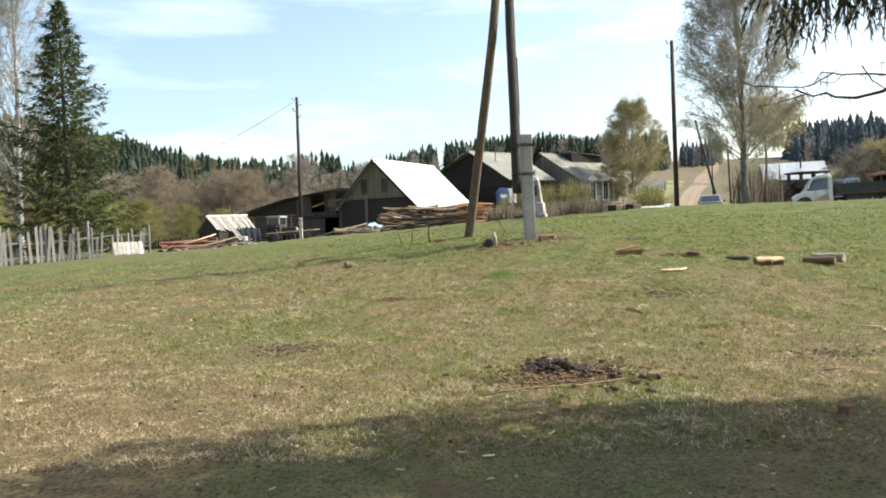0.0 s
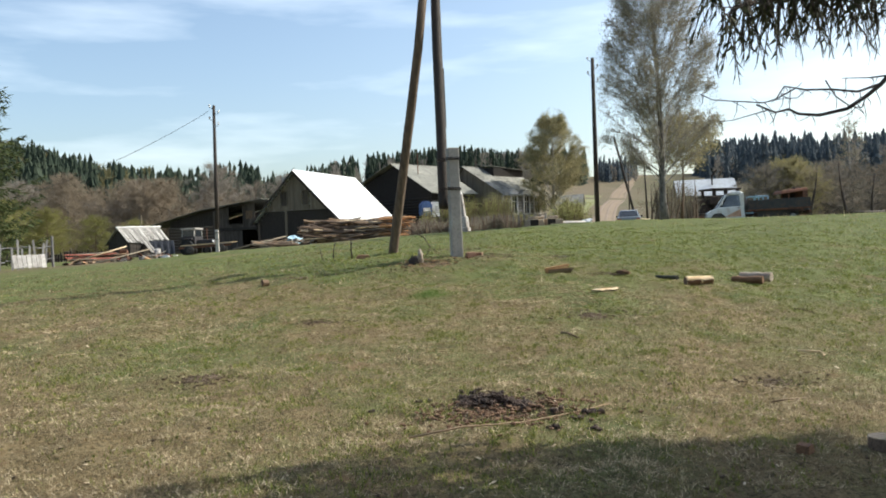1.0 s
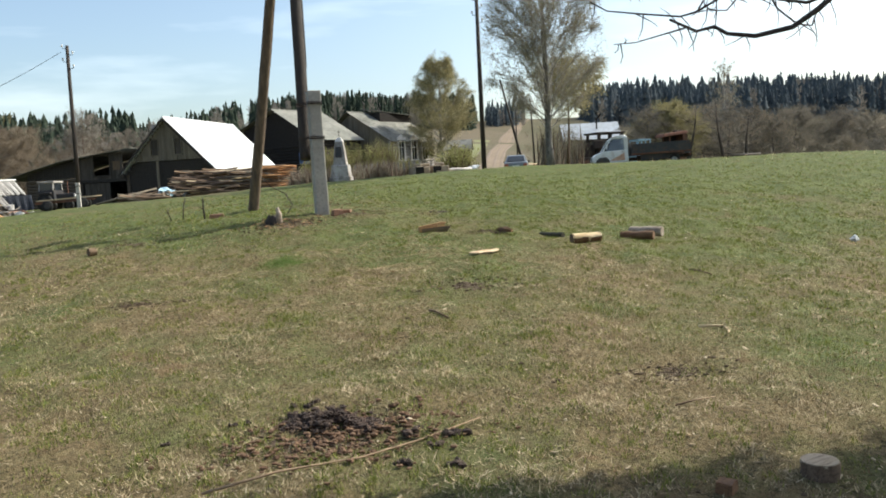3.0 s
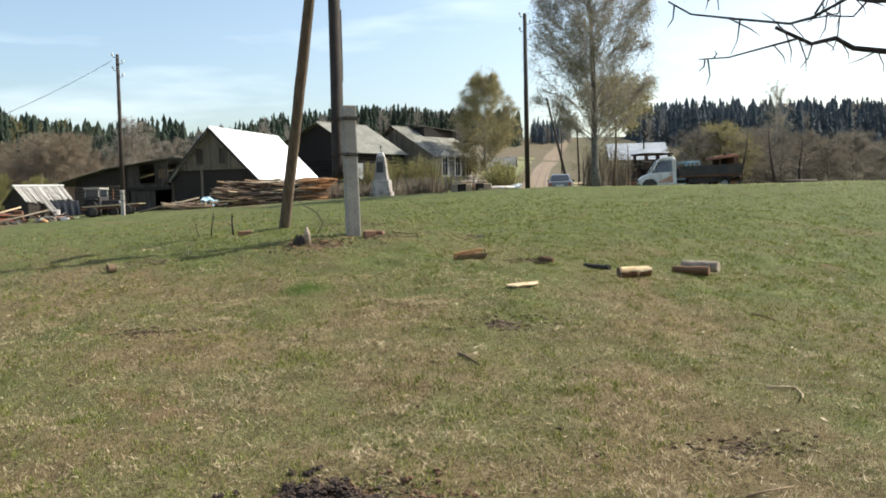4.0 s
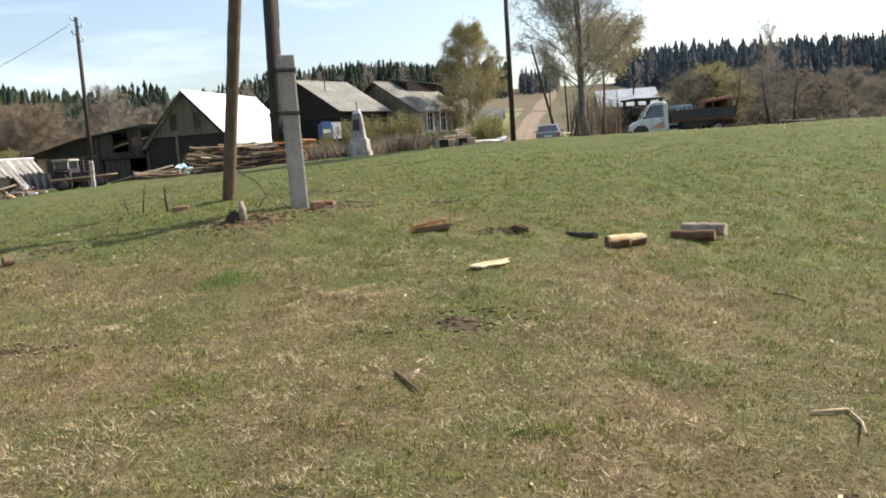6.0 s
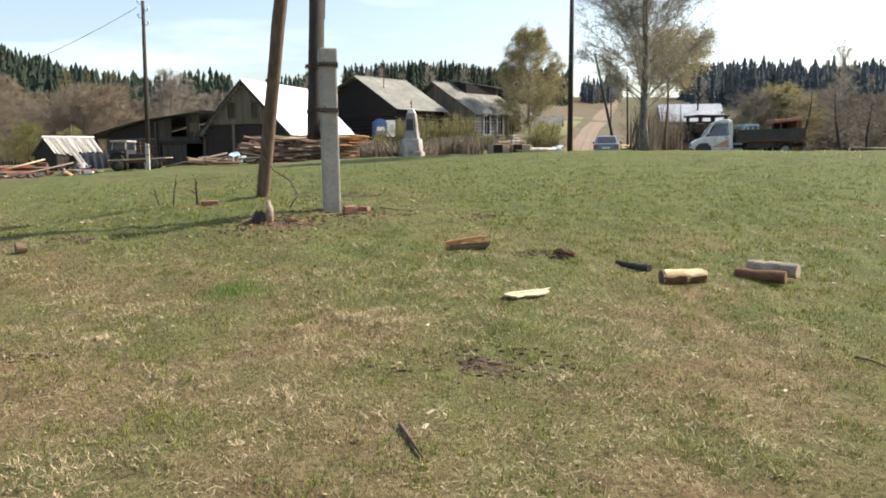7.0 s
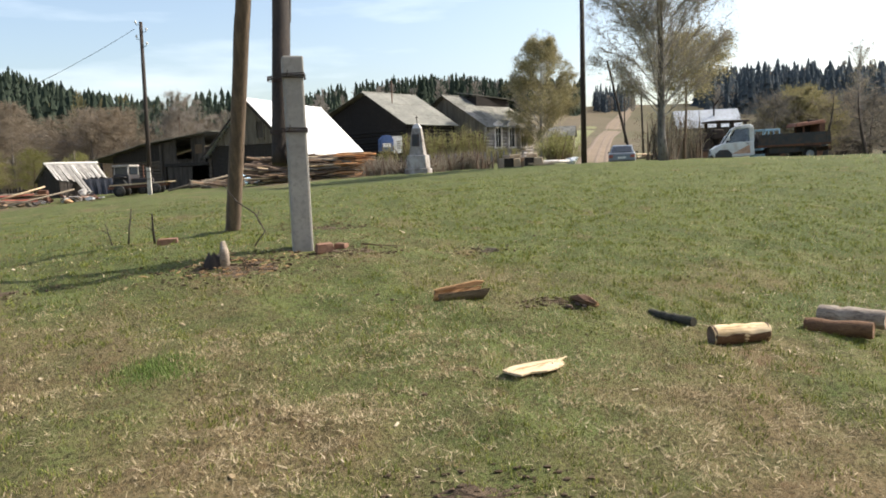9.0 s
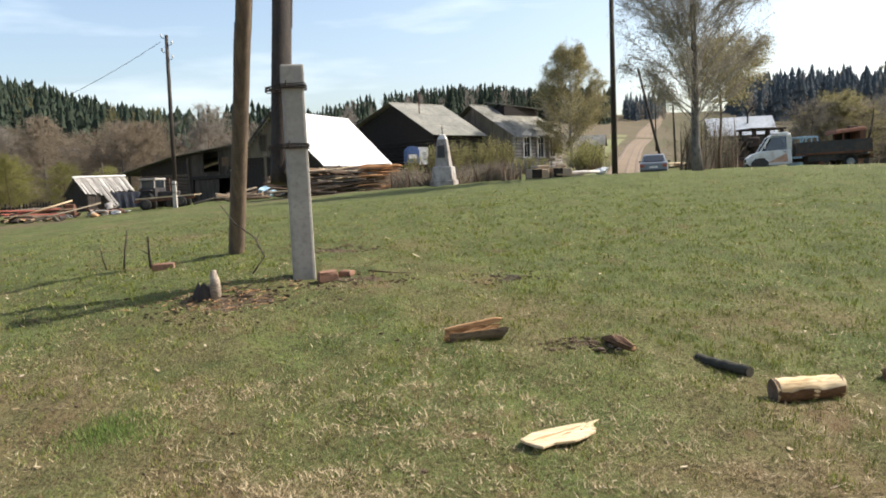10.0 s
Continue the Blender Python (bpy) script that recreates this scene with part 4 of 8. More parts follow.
def line_pole(x, y, top, lean, r, name, label, stub=False, arms=True, mat_name="tar_wood"):
    rng = random.Random(int(x * 10))
    t = thing(name, on(x, y), label, "utility pole", "power line poles")
    h = top - gz(x, y)
    g = Geo()
    z0 = 0.55 if stub else -0.4
    g.tube([(lean[0] * z0, lean[1] * z0, z0), (lean[0] * h / 2, lean[1] * h / 2, h / 2), (lean[0] * h, lean[1] * h, h)], [r * 1.15, r, r * 0.8], 10, wob=0.02, rng=rng)
    part("pole", g, M[mat_name], t, "", True)
    if stub:
        part("footing_post", bevelled(Geo().box((0.02, -0.2, 0.45), (0.2, 0.2, 1.8), taper=0.95), 0.015, 1), M["concrete_pale"], t, "pale concrete footing post")
        for z in (1.15, 0.75):
            g = Geo()
            wire_wrap(g, (0, -0.08, z), (0.22, 0.3), 3, 0.015)
            part("wire_binding", g, M["rust_dark"], t)
    if arms:
        for k in range(4):
            z = h - 0.15 - 0.35 * k
            s = 1 if k % 2 else -1
            a = Geo().tube([(lean[0] * z, lean[1] * z, z), (lean[0] * z + s * 0.22, lean[1] * z, z), (lean[0] * z + s * 0.25, lean[1] * z, z + 0.1)], 0.016, 5)
            o = part("hook", a, M["rust_dark"], t)
            i = Geo()
            insulator(i, lean[0] * z + s * 0.25, lean[1] * z, z + 0.12)
            part("insulator", i, M["glass_ins"], o)
    return t


line_pole(-8.68, 48.1, 9.94, (0.012, 0.0), 0.105, "line_pole", "tall dark wooden power pole on a pale concrete stub", True)
line_pole(11.58, 39.5, 10.4, (0.004, 0.0), 0.11, "line_pole", "tall straight dark wooden power pole on the rise")
line_pole(19.1, 55, 8.4, (-0.235, 0.0), 0.085, "leaning_pole", "old dark pole leaning steeply beside the track", False, False)
line_pole(25.3, 70, 8.6, (-0.03, 0.0), 0.08, "line_pole", "slim dark power pole beside the clay track")
line_pole(40, 118, 12.5, (0.0, 0.0), 0.09, "line_pole", "distant dark power pole on the hillside")


def cable(a, b, sag, r, label):
    g = Geo()
    a, b = Vector(a), Vector(b)
    g.tube([a.lerp(b, i / 24) - Vector((0, 0, 4 * sag * (i / 24) * (1 - i / 24))) for i in range(25)], r, 4)
    return tagged(part("cable", g, M["wire"]), label, "cable", "overhead wires")


cable((-8.9, 48.1, 9.6), (-21, 50, 5.0), 0.5, 0.012, "thin sagging service wire from a pole")


# wood and rubbish in the grass
def log(x, y, length, r, rz, material, label, ends=None, ry=0, dz=0.0, name="log", flat=1.0):
    rng = random.Random(int(x * 100 + y * 10))
    z = gz(x, y) + r * flat * 0.86 + dz
    t = thing(name, pose(x, y, z, 0, ry, rz), label, "log")
    g = Geo()
    n = 9
    g.tube([(length * (i / n - 0.5), rng.uniform(-0.006, 0.006), rng.uniform(-0.006, 0.006)) for i in range(n + 1)], [r * rng.uniform(0.95, 1.05) for _ in range(n + 1)], 18, False, 0.025, rng)
    part("side", g, material, t, "", True)
    for s in (-1, 1):
        g = Geo().tube([(s * length * 0.5 - s * 0.012, 0, 0), (s * length * 0.5 + s * 0.004, 0, 0)], [r * 1.0, r * 0.96], 18, True, 0.02, rng)
        part("cut_end", g, ends or M["bark"], t)
    return t


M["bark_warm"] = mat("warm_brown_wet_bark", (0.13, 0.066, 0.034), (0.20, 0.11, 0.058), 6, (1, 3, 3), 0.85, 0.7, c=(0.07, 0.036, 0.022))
M["log_yellow"] = mat("peeled_golden_log", (0.62, 0.43, 0.22), (0.76, 0.60, 0.38), 5, (0.5, 3, 3), 0.75, 0.4, c=(0.30, 0.17, 0.07))
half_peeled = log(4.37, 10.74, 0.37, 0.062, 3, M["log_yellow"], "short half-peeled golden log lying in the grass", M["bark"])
# Lower half-shell of bark; its brown doubles as shade on the log's underside.
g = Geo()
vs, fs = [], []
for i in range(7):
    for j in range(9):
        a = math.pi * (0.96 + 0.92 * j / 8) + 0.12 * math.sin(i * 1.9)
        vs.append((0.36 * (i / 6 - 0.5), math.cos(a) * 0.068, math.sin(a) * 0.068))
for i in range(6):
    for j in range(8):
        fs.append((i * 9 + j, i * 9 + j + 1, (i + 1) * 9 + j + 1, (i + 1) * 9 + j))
part("bark_strip", g.add(vs, fs), M["bark_warm"], half_peeled, "strip of brown bark, its colour doubling as underside shade", True)
log(4.11, 11.20, 0.42, 0.030, -70, M["charred"], "short blackened branch lying in the grass", M["charred"])
log(5.11, 10.85, 0.40, 0.055, -42, M["bark_warm"], "short reddish-brown log lying in the grass", M["bark_warm"], flat=0.9)
log(5.34, 11.06, 0.42, 0.066, -49, M["bark_grey"], "short grey log leaning on a brown one", M["bark_grey"], 0, 0.03)


M["rind"] = mat("grey_brown_rotten_rind", (0.22, 0.165, 0.115), (0.13, 0.095, 0.068), 6, (0.6, 5, 5), 0.9, 0.8, c=(0.05, 0.036, 0.026))


def split_log():
    """A hollow half log: a curved shell open to the sky, with loose splinters."""
    rng = random.Random(8)
    x, y = 2.73, 11.90
    t = thing("split_log", pose(x, y, gz(x, y) + 0.062, 0, -2, 10), "rotten split half log with a reddish hollow face", "log")

    def arc(r, a0, a1, l, jag, n=8, m=9):
        ends = [(rng.uniform(-jag, jag), rng.uniform(-jag, jag)) for _ in range(m)]
        return [[((i / n - 0.5) * (l + ends[j][i > n / 2]) , math.cos(a0 + (a1 - a0) * j / (m - 1)) * r * rng.uniform(0.94, 1.05), math.sin(a0 + (a1 - a0) * j / (m - 1)) * r * rng.uniform(0.92, 1.06)) for j in range(m)] for i in range(n + 1)]

    def skin(grid, flip):
        n, m = len(grid), len(grid[0])
        f = [(i * m + j, i * m + j + 1, (i + 1) * m + j + 1, (i + 1) * m + j) for i in range(n - 1) for j in range(m - 1)]
        return [p for r in grid for p in r], [tuple(reversed(q)) for q in f] if flip else f

    part("rind", Geo().add(*skin(arc(0.072, 3.0, 6.5, 0.40, 0.05), False)), M["rind"], t, "grey-brown weathered outer rind", True)
    part("hollow", Geo().add(*skin(arc(0.058, 2.95, 6.55, 0.38, 0.06), True)), M["red_wood"], t, "bright reddish rotten hollow")
    part("shard", bevelled(Geo().prism([(-0.17, 0.01), (0.19, 0.03), (0.22, 0.055), (0.16, 0.065), (-0.12, 0.04), (-0.19, 0.03)], 0.03, 0.052), 0.004, 1), M["red_wood"], t)
    part("shard", bevelled(Geo().prism([(-0.19, -0.03), (0.08, -0.01), (0.14, 0.008), (-0.1, 0.008)], -0.064, -0.048), 0.004, 1), M["red_wood"], t)
    for i in range(9):
        px, py = rng.uniform(-0.18, 0.1), rng.uniform(-0.03, 0.05)
        part("splinter", Geo().tube([(px, py, -0.02), (px + rng.uniform(0.08, 0.16), py + rng.uniform(-0.01, 0.01), rng.uniform(-0.01, 0.03))], [0.008, 0.003], 4), M["red_wood"], t)


split_log()


def slab_of_wood():
    rng = random.Random(3)
    x, y = 2.95, 10.31
    t = thing("wood_slab", pose(2.95, 10.31, gz(2.95, 10.31) + 0.015, 0, 0, 0) @ Matrix.Diagonal((1, 0.85, 1, 1)), "pale freshly split slab of wood with ragged edges", "wood")
    top = [(-0.185, -0.035), (-0.165, -0.085), (-0.13, -0.14), (-0.10, -0.175), (-0.04, -0.12), (0.06, -0.10), (0.12, -0.045), (0.155, 0.0), (0.185, 0.03), (0.165, 0.06), (0.20, 0.09), (0.175, 0.12), (0.20, 0.15), (0.165, 0.17), (0.17, 0.19), (0.10, 0.175), (0.05, 0.15), (-0.04, 0.11), (-0.12, 0.06)]
    part("slab", bevelled(Geo().prism(top, 0.0, 0.014, "z"), 0.003, 1), M["pale_wood"], t)
    for i in range(8):
        u = Vector((0.75, 0.66, 0))
        p = Vector((0.12 + 0.008 * i, 0.055 + 0.015 * i, 0.014))
        part("splinter", Geo().tube([p, p + u * rng.uniform(0.05, 0.10) + Vector((0, 0, rng.uniform(0, 0.012)))], [0.008, 0.002], 4), M["pale_wood"], t)
    for i in range(6):
        u = Vector((0.75, 0.66, 0))
        p = Vector((-0.13 + 0.035 * i, -0.09 + 0.02 * i + rng.uniform(-0.03, 0.05), 0.0145))
        part("split_ridge", Geo().tube([p, p + u * 0.05, p + u * rng.uniform(0.09, 0.16)], [0.001, 0.004, 0.001], 4), M["orange_wood"], t)



slab_of_wood()


def bark_chunk():
    rng = random.Random(5)
    x, y = 3.61, 11.62
    t = thing("bark_chunk", pose(x, y, gz(x, y) + 0.015, 0, 0, -74), "broken chunk of rotten brown bark and wood", "wood")
    g = Geo().tube([(-0.17, 0, 0.01), (-0.06, 0.012, 0.03), (0.07, -0.006, 0.028), (0.17, 0.01, 0.015)], [0.018, 0.034, 0.032, 0.02], 9, wob=0.3, rng=rng)
    part("chunk", g, M["bark_warm"], t)
    part("broken_end", Geo().lump((0.165, 0.01, 0.015), (0.012, 0.022, 0.02), rng, 0.3), M["red_wood"], t)
    g = Geo()
    for i in range(9):
        g.lump((rng.uniform(-0.3, 0.1), rng.uniform(-0.16, -0.04), 0.0), (rng.uniform(0.015, 0.045), rng.uniform(0.01, 0.02), 0.012), rng, 0.3)
    tagged(part("crumb_scatter", g, M["bark"], t), kind="stuff")


bark_chunk()


def old_stump():
    rng = random.Random(9)
    x, y = 0.72, 13.2
    t = thing("tree_stump", on(x, y), "broken grey tree stump in a ring of crumbled wood", "stump")
    g = Geo()
    vs, fs, n = [], [], 16
    for k, (z, r) in enumerate(((-0.1, 0.13), (0.0, 0.12), (0.05, 0.10), (0.10, 0.075))):
        for j in range(n):
            a = 2 * math.pi * j / n
            up = 1.0 if -0.9 < math.sin(a * 1.0 - 0.6) < 0.2 else 0.55
            rr = r * (1 + rng.uniform(-0.1, 0.1))
            vs.append((math.cos(a) * rr, math.sin(a) * rr, z * (up if k == 3 else 1) + (rng.uniform(-0.02, 0.02) if k == 3 else 0)))
    for k in range(3):
        for j in range(n):
            fs.append((k * n + j, k * n + (j + 1) % n, (k + 1) * n + (j + 1) % n, (k + 1) * n + j))
    fs.append(tuple(3 * n + j for j in range(n)))
    part("stump", g.add(vs, fs), M["tar_wood"], t, "dark rotten stump shell", True)
    part("stake", Geo().tube([(0.085, -0.07, -0.05), (0.082, -0.065, 0.12), (0.072, -0.055, 0.205)], [0.046, 0.04, 0.02], 12, wob=0.08, rng=rng), M["bark_grey"], t, "upright silver-grey broken spike", True)
    g = Geo()
    for i in range(150):
        a, d = rng.uniform(0, 6.28), abs(rng.gauss(0, 0.26)) + 0.08
        px, py = math.cos(a) * d * 1.4 + 0.1, math.sin(a) * d
        g.lump((px, py, gz(x + px, y + py) - gz(x, y) + 0.012), (rng.uniform(0.008, 0.030), rng.uniform(0.006, 0.016), rng.uniform(0.004, 0.010)), rng, 0.35)
    tagged(part("crumbled_wood", g, M["soil"], t), kind="stuff")
    g = Geo()
    for i in range(120):
        a, d = rng.uniform(0, 6.28), abs(rng.gauss(0, 0.24)) + 0.1
        px, py = math.cos(a) * d * 1.4 + 0.12, math.sin(a) * d * 0.8 - 0.05
        u = rng.uniform(0, 6.28)
        l = rng.uniform(0.02, 0.07)
        q = Vector((px, py, gz(x + px, y + py) - gz(x, y) + 0.012))
        g.tube([q, q + Vector((math.cos(u) * l, math.sin(u) * l, rng.uniform(0, 0.015)))], [0.005, 0.002], 4)
    tagged(part("splinter_litter", g, M["red_wood"], t, "reddish splinters round the stump"), kind="stuff")


old_stump()


def chopping_block(x, y, r, h, rz, label, material=None):
    rng = random.Random(int(x * 31))
    t = thing("wood_block", on(x, y, rz), label, "wood block")
    g = Geo().tube([(0, 0, -0.02), (0, 0, h * 0.5), (0, 0, h)], [r, r * 0.97, r * 0.98], 14, False, 0.03, rng)
    part("side", g, material or M["bark"], t, "", True)
    part("cut_face", Geo().tube([(0, 0, h - 0.01), (0, 0, h + 0.004)], [r * 0.97, r * 0.95], 14, True, 0.02, rng), M["beam_wood"], t)


def lying_block(x, y, r, l, rz, label):
    rng = random.Random(int(x * 31))
    t = thing("wood_block", on(x, y, rz), label, "wood block")
    part("side", Geo().tube([(-l / 2, 0, r * 0.9), (l / 2, 0, r * 0.9)], [r, r * 0.97], 12, False, 0.03, rng), M["slab_wood"], t)
    for s in (-1, 1):
        part("cut_face", Geo().tube([(s * l / 2 - s * 0.005, 0, r * 0.9), (s * l / 2 + s * 0.004, 0, r * 0.9)], [r * 0.99, r * 0.95], 12), M["slab_wood"], t)


chopping_block(2.86, 4.74, 0.085, 0.075, 20, "low round of sawn wood standing in the grass")
lying_block(-1.62, 12.86, 0.052, 0.09, 30, "small sawn block of reddish wood")


def stone(name, x, y, size, rz, material, label, category, dz=0.0, tilt=0):
    rng = random.Random(int(x * 13 + y * 7))
    g = Geo().box((0, 0, size[2] * 0.42), size, taper=0.93)
    me = bevelled(g, min(size) * 0.14, 2)
    for q in me.vertices:
        q.co = q.co * rng.uniform(0.93, 1.07) + Vector((0, 0, rng.uniform(-0.05, 0.05) * size[2]))
    o = part(name, me, material)
    o.matrix_basis = on(x, y, rz, dz, tilt)
    return tagged(o, label, category)


stone("brick", 1.66, 13.50, (0.17, 0.11, 0.085), 18, M["brick"], "broken red-brown brick beside the concrete post", "brick", 0.0, 6)
stone("brick", 1.82, 13.60, (0.12, 0.09, 0.05), -30, M["brick"], "broken red-brown brick beside the concrete post", "brick")
stone("brick", -0.12, 15.0, (0.22, 0.10, 0.075), 10, M["brick"], "weathered red brick lying in the grass", "brick")
stone("brown_stone", 2.34, 4.66, (0.085, 0.075, 0.055), 40, M["bark_warm"], "rough brown stone at the edge of the shade", "stone")


def twig(pts, r, label, material=None, shoots=0):
    rng = random.Random(int(pts[0][0] * 50))
    x, y = pts[0][0], pts[0][1]
    t = thing("stick", pose(x, y, gz(x, y)), label, "stick")
    loc = []
    for px, py, h in pts:
        loc.append(Vector((px - x, py - y, gz(px, py) - gz(x, y) + h)))
    g = Geo().tube(loc, [r * (1 - 0.5 * i / (len(loc) - 1)) for i in range(len(loc))], 6, wob=0.12, rng=rng)
    part("stem", g, material or M["twig"], t, "", True)
    for i in range(shoots):
        f = rng.uniform(0.3, 0.9)
        k = min(int(f * (len(loc) - 1)), len(loc) - 2)
        p = loc[k].lerp(loc[k + 1], f * (len(loc) - 1) - k)
        d = Vector((rng.uniform(-1, 1), rng.uniform(-1, 1), rng.uniform(0.2, 1))).normalized() * rng.uniform(0.05, 0.12)
        part("shoot", Geo().tube([p, p + d], [r * 0.5, r * 0.2], 4), material or M["twig"], t)


twig([(-0.68, 15.5, 0), (-0.66, 15.5, 0.2), (-0.62, 15.5, 0.42)], 0.011, "dead upright twig standing in the grass", None, 3)
twig([(-0.86, 15.5, 0), (-0.9, 15.52, 0.14), (-0.93, 15.52, 0.28)], 0.008, "thin dead twig standing in the grass", None, 2)
twig([(-0.32, 15.25, 0), (-0.33, 15.25, 0.16), (-0.33, 15.25, 0.34)], 0.017, "short dead stake standing in the grass", None, 3)
twig([(0.95, 14.0, 0.0), (1.05, 14.1, 0.12), (0.95, 14.2, 0.3), (0.75, 14.4, 0.42), (0.6, 14.5, 0.62)], 0.009, "bent bare twig arching over the grass", None, 2)
twig([(0.16, 5.35, 0.015), (0.5, 5.42, 0.02), (0.9, 5.5, 0.02), (1.2, 5.62, 0.015), (1.6, 5.85, 0.015)], 0.007, "long thin pale stick lying in the grass", M["slab_wood"])
twig([(1.86, 8.27, 0.012), (1.88, 8.1, 0.014), (1.93, 7.86, 0.014)], 0.013, "short brown stick lying in dry grass", M["bark"])
twig([(3.70, 7.12, 0.012), (3.92, 7.15, 0.014), (3.88, 7.0, 0.012), (3.74, 6.80, 0.05)], 0.010, "thin pale crooked stick lying in the grass", M["pale_wood"])
twig([(2.69, 5.69, 0.012), (2.82, 5.72, 0.014), (2.98, 5.76, 0.012)], 0.007, "short flat splinter lying in the grass", M["slab_wood"])
twig([(4.72, 8.98, 0.012), (4.78, 8.9, 0.014), (4.85, 8.78, 0.012)], 0.009, "short dark stick lying in the grass", M["bark"])
twig([(2.0, 13.7, 0.012), (2.2, 13.72, 0.014), (2.4, 13.66, 0.012)], 0.008, "short brown stick lying in the grass", M["bark"])


def dung_heap():
    rng = random.Random(21)
    x, y = 0.78, 6.06
    t = thing("dung_heap", on(x, y), "low dark heap of crumbly dung on bare soil", "dung heap")
    h = lambda px, py: gz(x + px, y + py) - gz(x, y)
    g = Geo()
    for i in range(1100):
        f = rng.uniform(-1, 1)
        px = f * 0.26 + 0.02
        py = rng.gauss(0, 0.055) - f * 0.10 + 0.03 * math.sin(f * 7)
        top = 0.062 * max(0, 1 - abs(f) ** 2)
        s = 0.005 + 0.016 * rng.random() ** 2
        g.lump((px, py, h(px, py) + rng.uniform(0, 1) * top), (s * 1.2, s, s * 0.8), rng, 0.45)
    tagged(part("dung_mound", g, M["dung"], t), kind="stuff")
    g = Geo()
    for i in range(900):
        px, py = rng.gauss(0.06, 0.3), rng.gauss(-0.22, 0.2)
        s = 0.004 + 0.016 * rng.random() ** 3
        g.lump((px, py, h(px, py) + 0.010 + s * 0.3), (s * 1.3, s, s * 0.7), rng, 0.35)
    tagged(part("crumb_scatter", g, M["soil_red"], t, "scattered brown crumbs of soil"), kind="stuff")
    for px, py, s in ((0.62, -0.38, 0.035), (0.42, -0.32, 0.035), (0.50, -0.5, 0.028), (-0.08, 0.33, 0.025), (-0.16, 0.36, 0.02), (-0.02, 0.39, 0.022), (0.31, -0.66, 0.03), (0.55, -0.78, 0.035), (-0.5, 0.16, 0.02), (-0.42, 0.18, 0.018), (-0.85, 0.02, 0.02)):
        g = Geo()
        for i in range(5):
            g.lump((px + rng.gauss(0, s * 0.6), py + rng.gauss(0, s * 0.5), h(px, py) + s * 0.3), (s * rng.uniform(0.5, 0.9), s * rng.uniform(0.5, 0.9), s * rng.uniform(0.4, 0.8)), rng, 0.3)
        part("clod", g, M["dung"], t)


dung_heap()


def soil_patch(x, y, rx, ry, seed, crumbs=130, material=None, label="scuffed patch of bare brown crumbly soil"):
    """A scuffed bare spot: a thin uneven skin of soil with crumbs on it."""
    rng = random.Random(seed)
    g = Geo()
    n, rings = 26, 4
    raw = [rng.uniform(0.3, 1.15) for _ in range(n)]
    wob = [(raw[j - 1] + raw[j] + raw[(j + 1) % n]) / 3 for j in range(n)]
    vs = [(x, y, gz(x, y) + 0.005)]
    for k in range(1, rings + 1):
        for j in range(n):
            a = 2 * math.pi * j / n
            f = k / rings * (wob[j] if k > 1 else 0.8)
            px, py = x + math.cos(a) * rx * f, y + math.sin(a) * ry * f
            vs.append((px, py, gz(px, py) + (0.005 if k < rings else -0.012) + rng.uniform(-0.010, 0.004)))
    fs = [(0, 1 + j, 1 + (j + 1) % n) for j in range(n)]
    for k in range(rings - 1):
        for j in range(n):
            a, b = 1 + k * n + j, 1 + k * n + (j + 1) % n
            fs.append((a, a + n, b + n, b))
    g.add(vs, fs)
    for i in range(crumbs):
        a, d = rng.uniform(0, 6.28), rng.random() ** 0.6 * 1.5
        px, py = x + math.cos(a) * rx * d, y + math.sin(a) * ry * d
        s = 0.003 + 0.012 * rng.random() ** 2
        g.lump((px, py, gz(px, py) + 0.006), (s * 1.5, s, s * 0.6), rng, 0.35)
    tagged(part("scuffed_soil", g, material or M["soil"]), label, "soil", kind="stuff")


for i, (x, y, rx, ry) in enumerate(((0.85, 13.05, 0.62, 0.30), (1.95, 13.45, 0.36, 0.16), (-1.2, 13.2, 0.4, 0.2), (0.74, 5.84, 0.40, 0.22), (3.45, 11.7, 0.22, 0.12), (2.42, 9.05, 0.38, 0.2), (3.05, 6.3, 0.3, 0.15), (-0.6, 9.6, 0.3, 0.12), (-1.5, 7.4, 0.3, 0.14), (1.6, 15.2, 0.4, 0.2))):
    soil_patch(x, y, rx, ry, 600 + i)
# A flat dark patch draws the hole in the turf by colour alone.
soil_patch(3.24, 13.45, 0.30, 0.17, 640, 60, M["dung"], "flat dark earth patch standing for a hole in the grass")

# trees
def tri_strip(g, a, b, w, side):
    """A thin tapering blade from a to b."""
    k = len(g.v)
    g.v += [tuple(a - side * w), tuple(a + side * w), tuple(b)]
    g.f.append((k, k + 1, k + 2))


def leaf(g, p, s, rng):
    d = Vector((rng.uniform(-1, 1), rng.uniform(-1, 1), rng.uniform(-1, 1))).normalized()
    e = d.orthogonal().normalized()
    k = len(g.v)
    g.v += [tuple(p), tuple(p + d * s + e * s * 0.45), tuple(p + d * s * 1.9), tuple(p + d * s - e * s * 0.45)]
    g.f.append((k, k + 1, k + 2, k + 3))


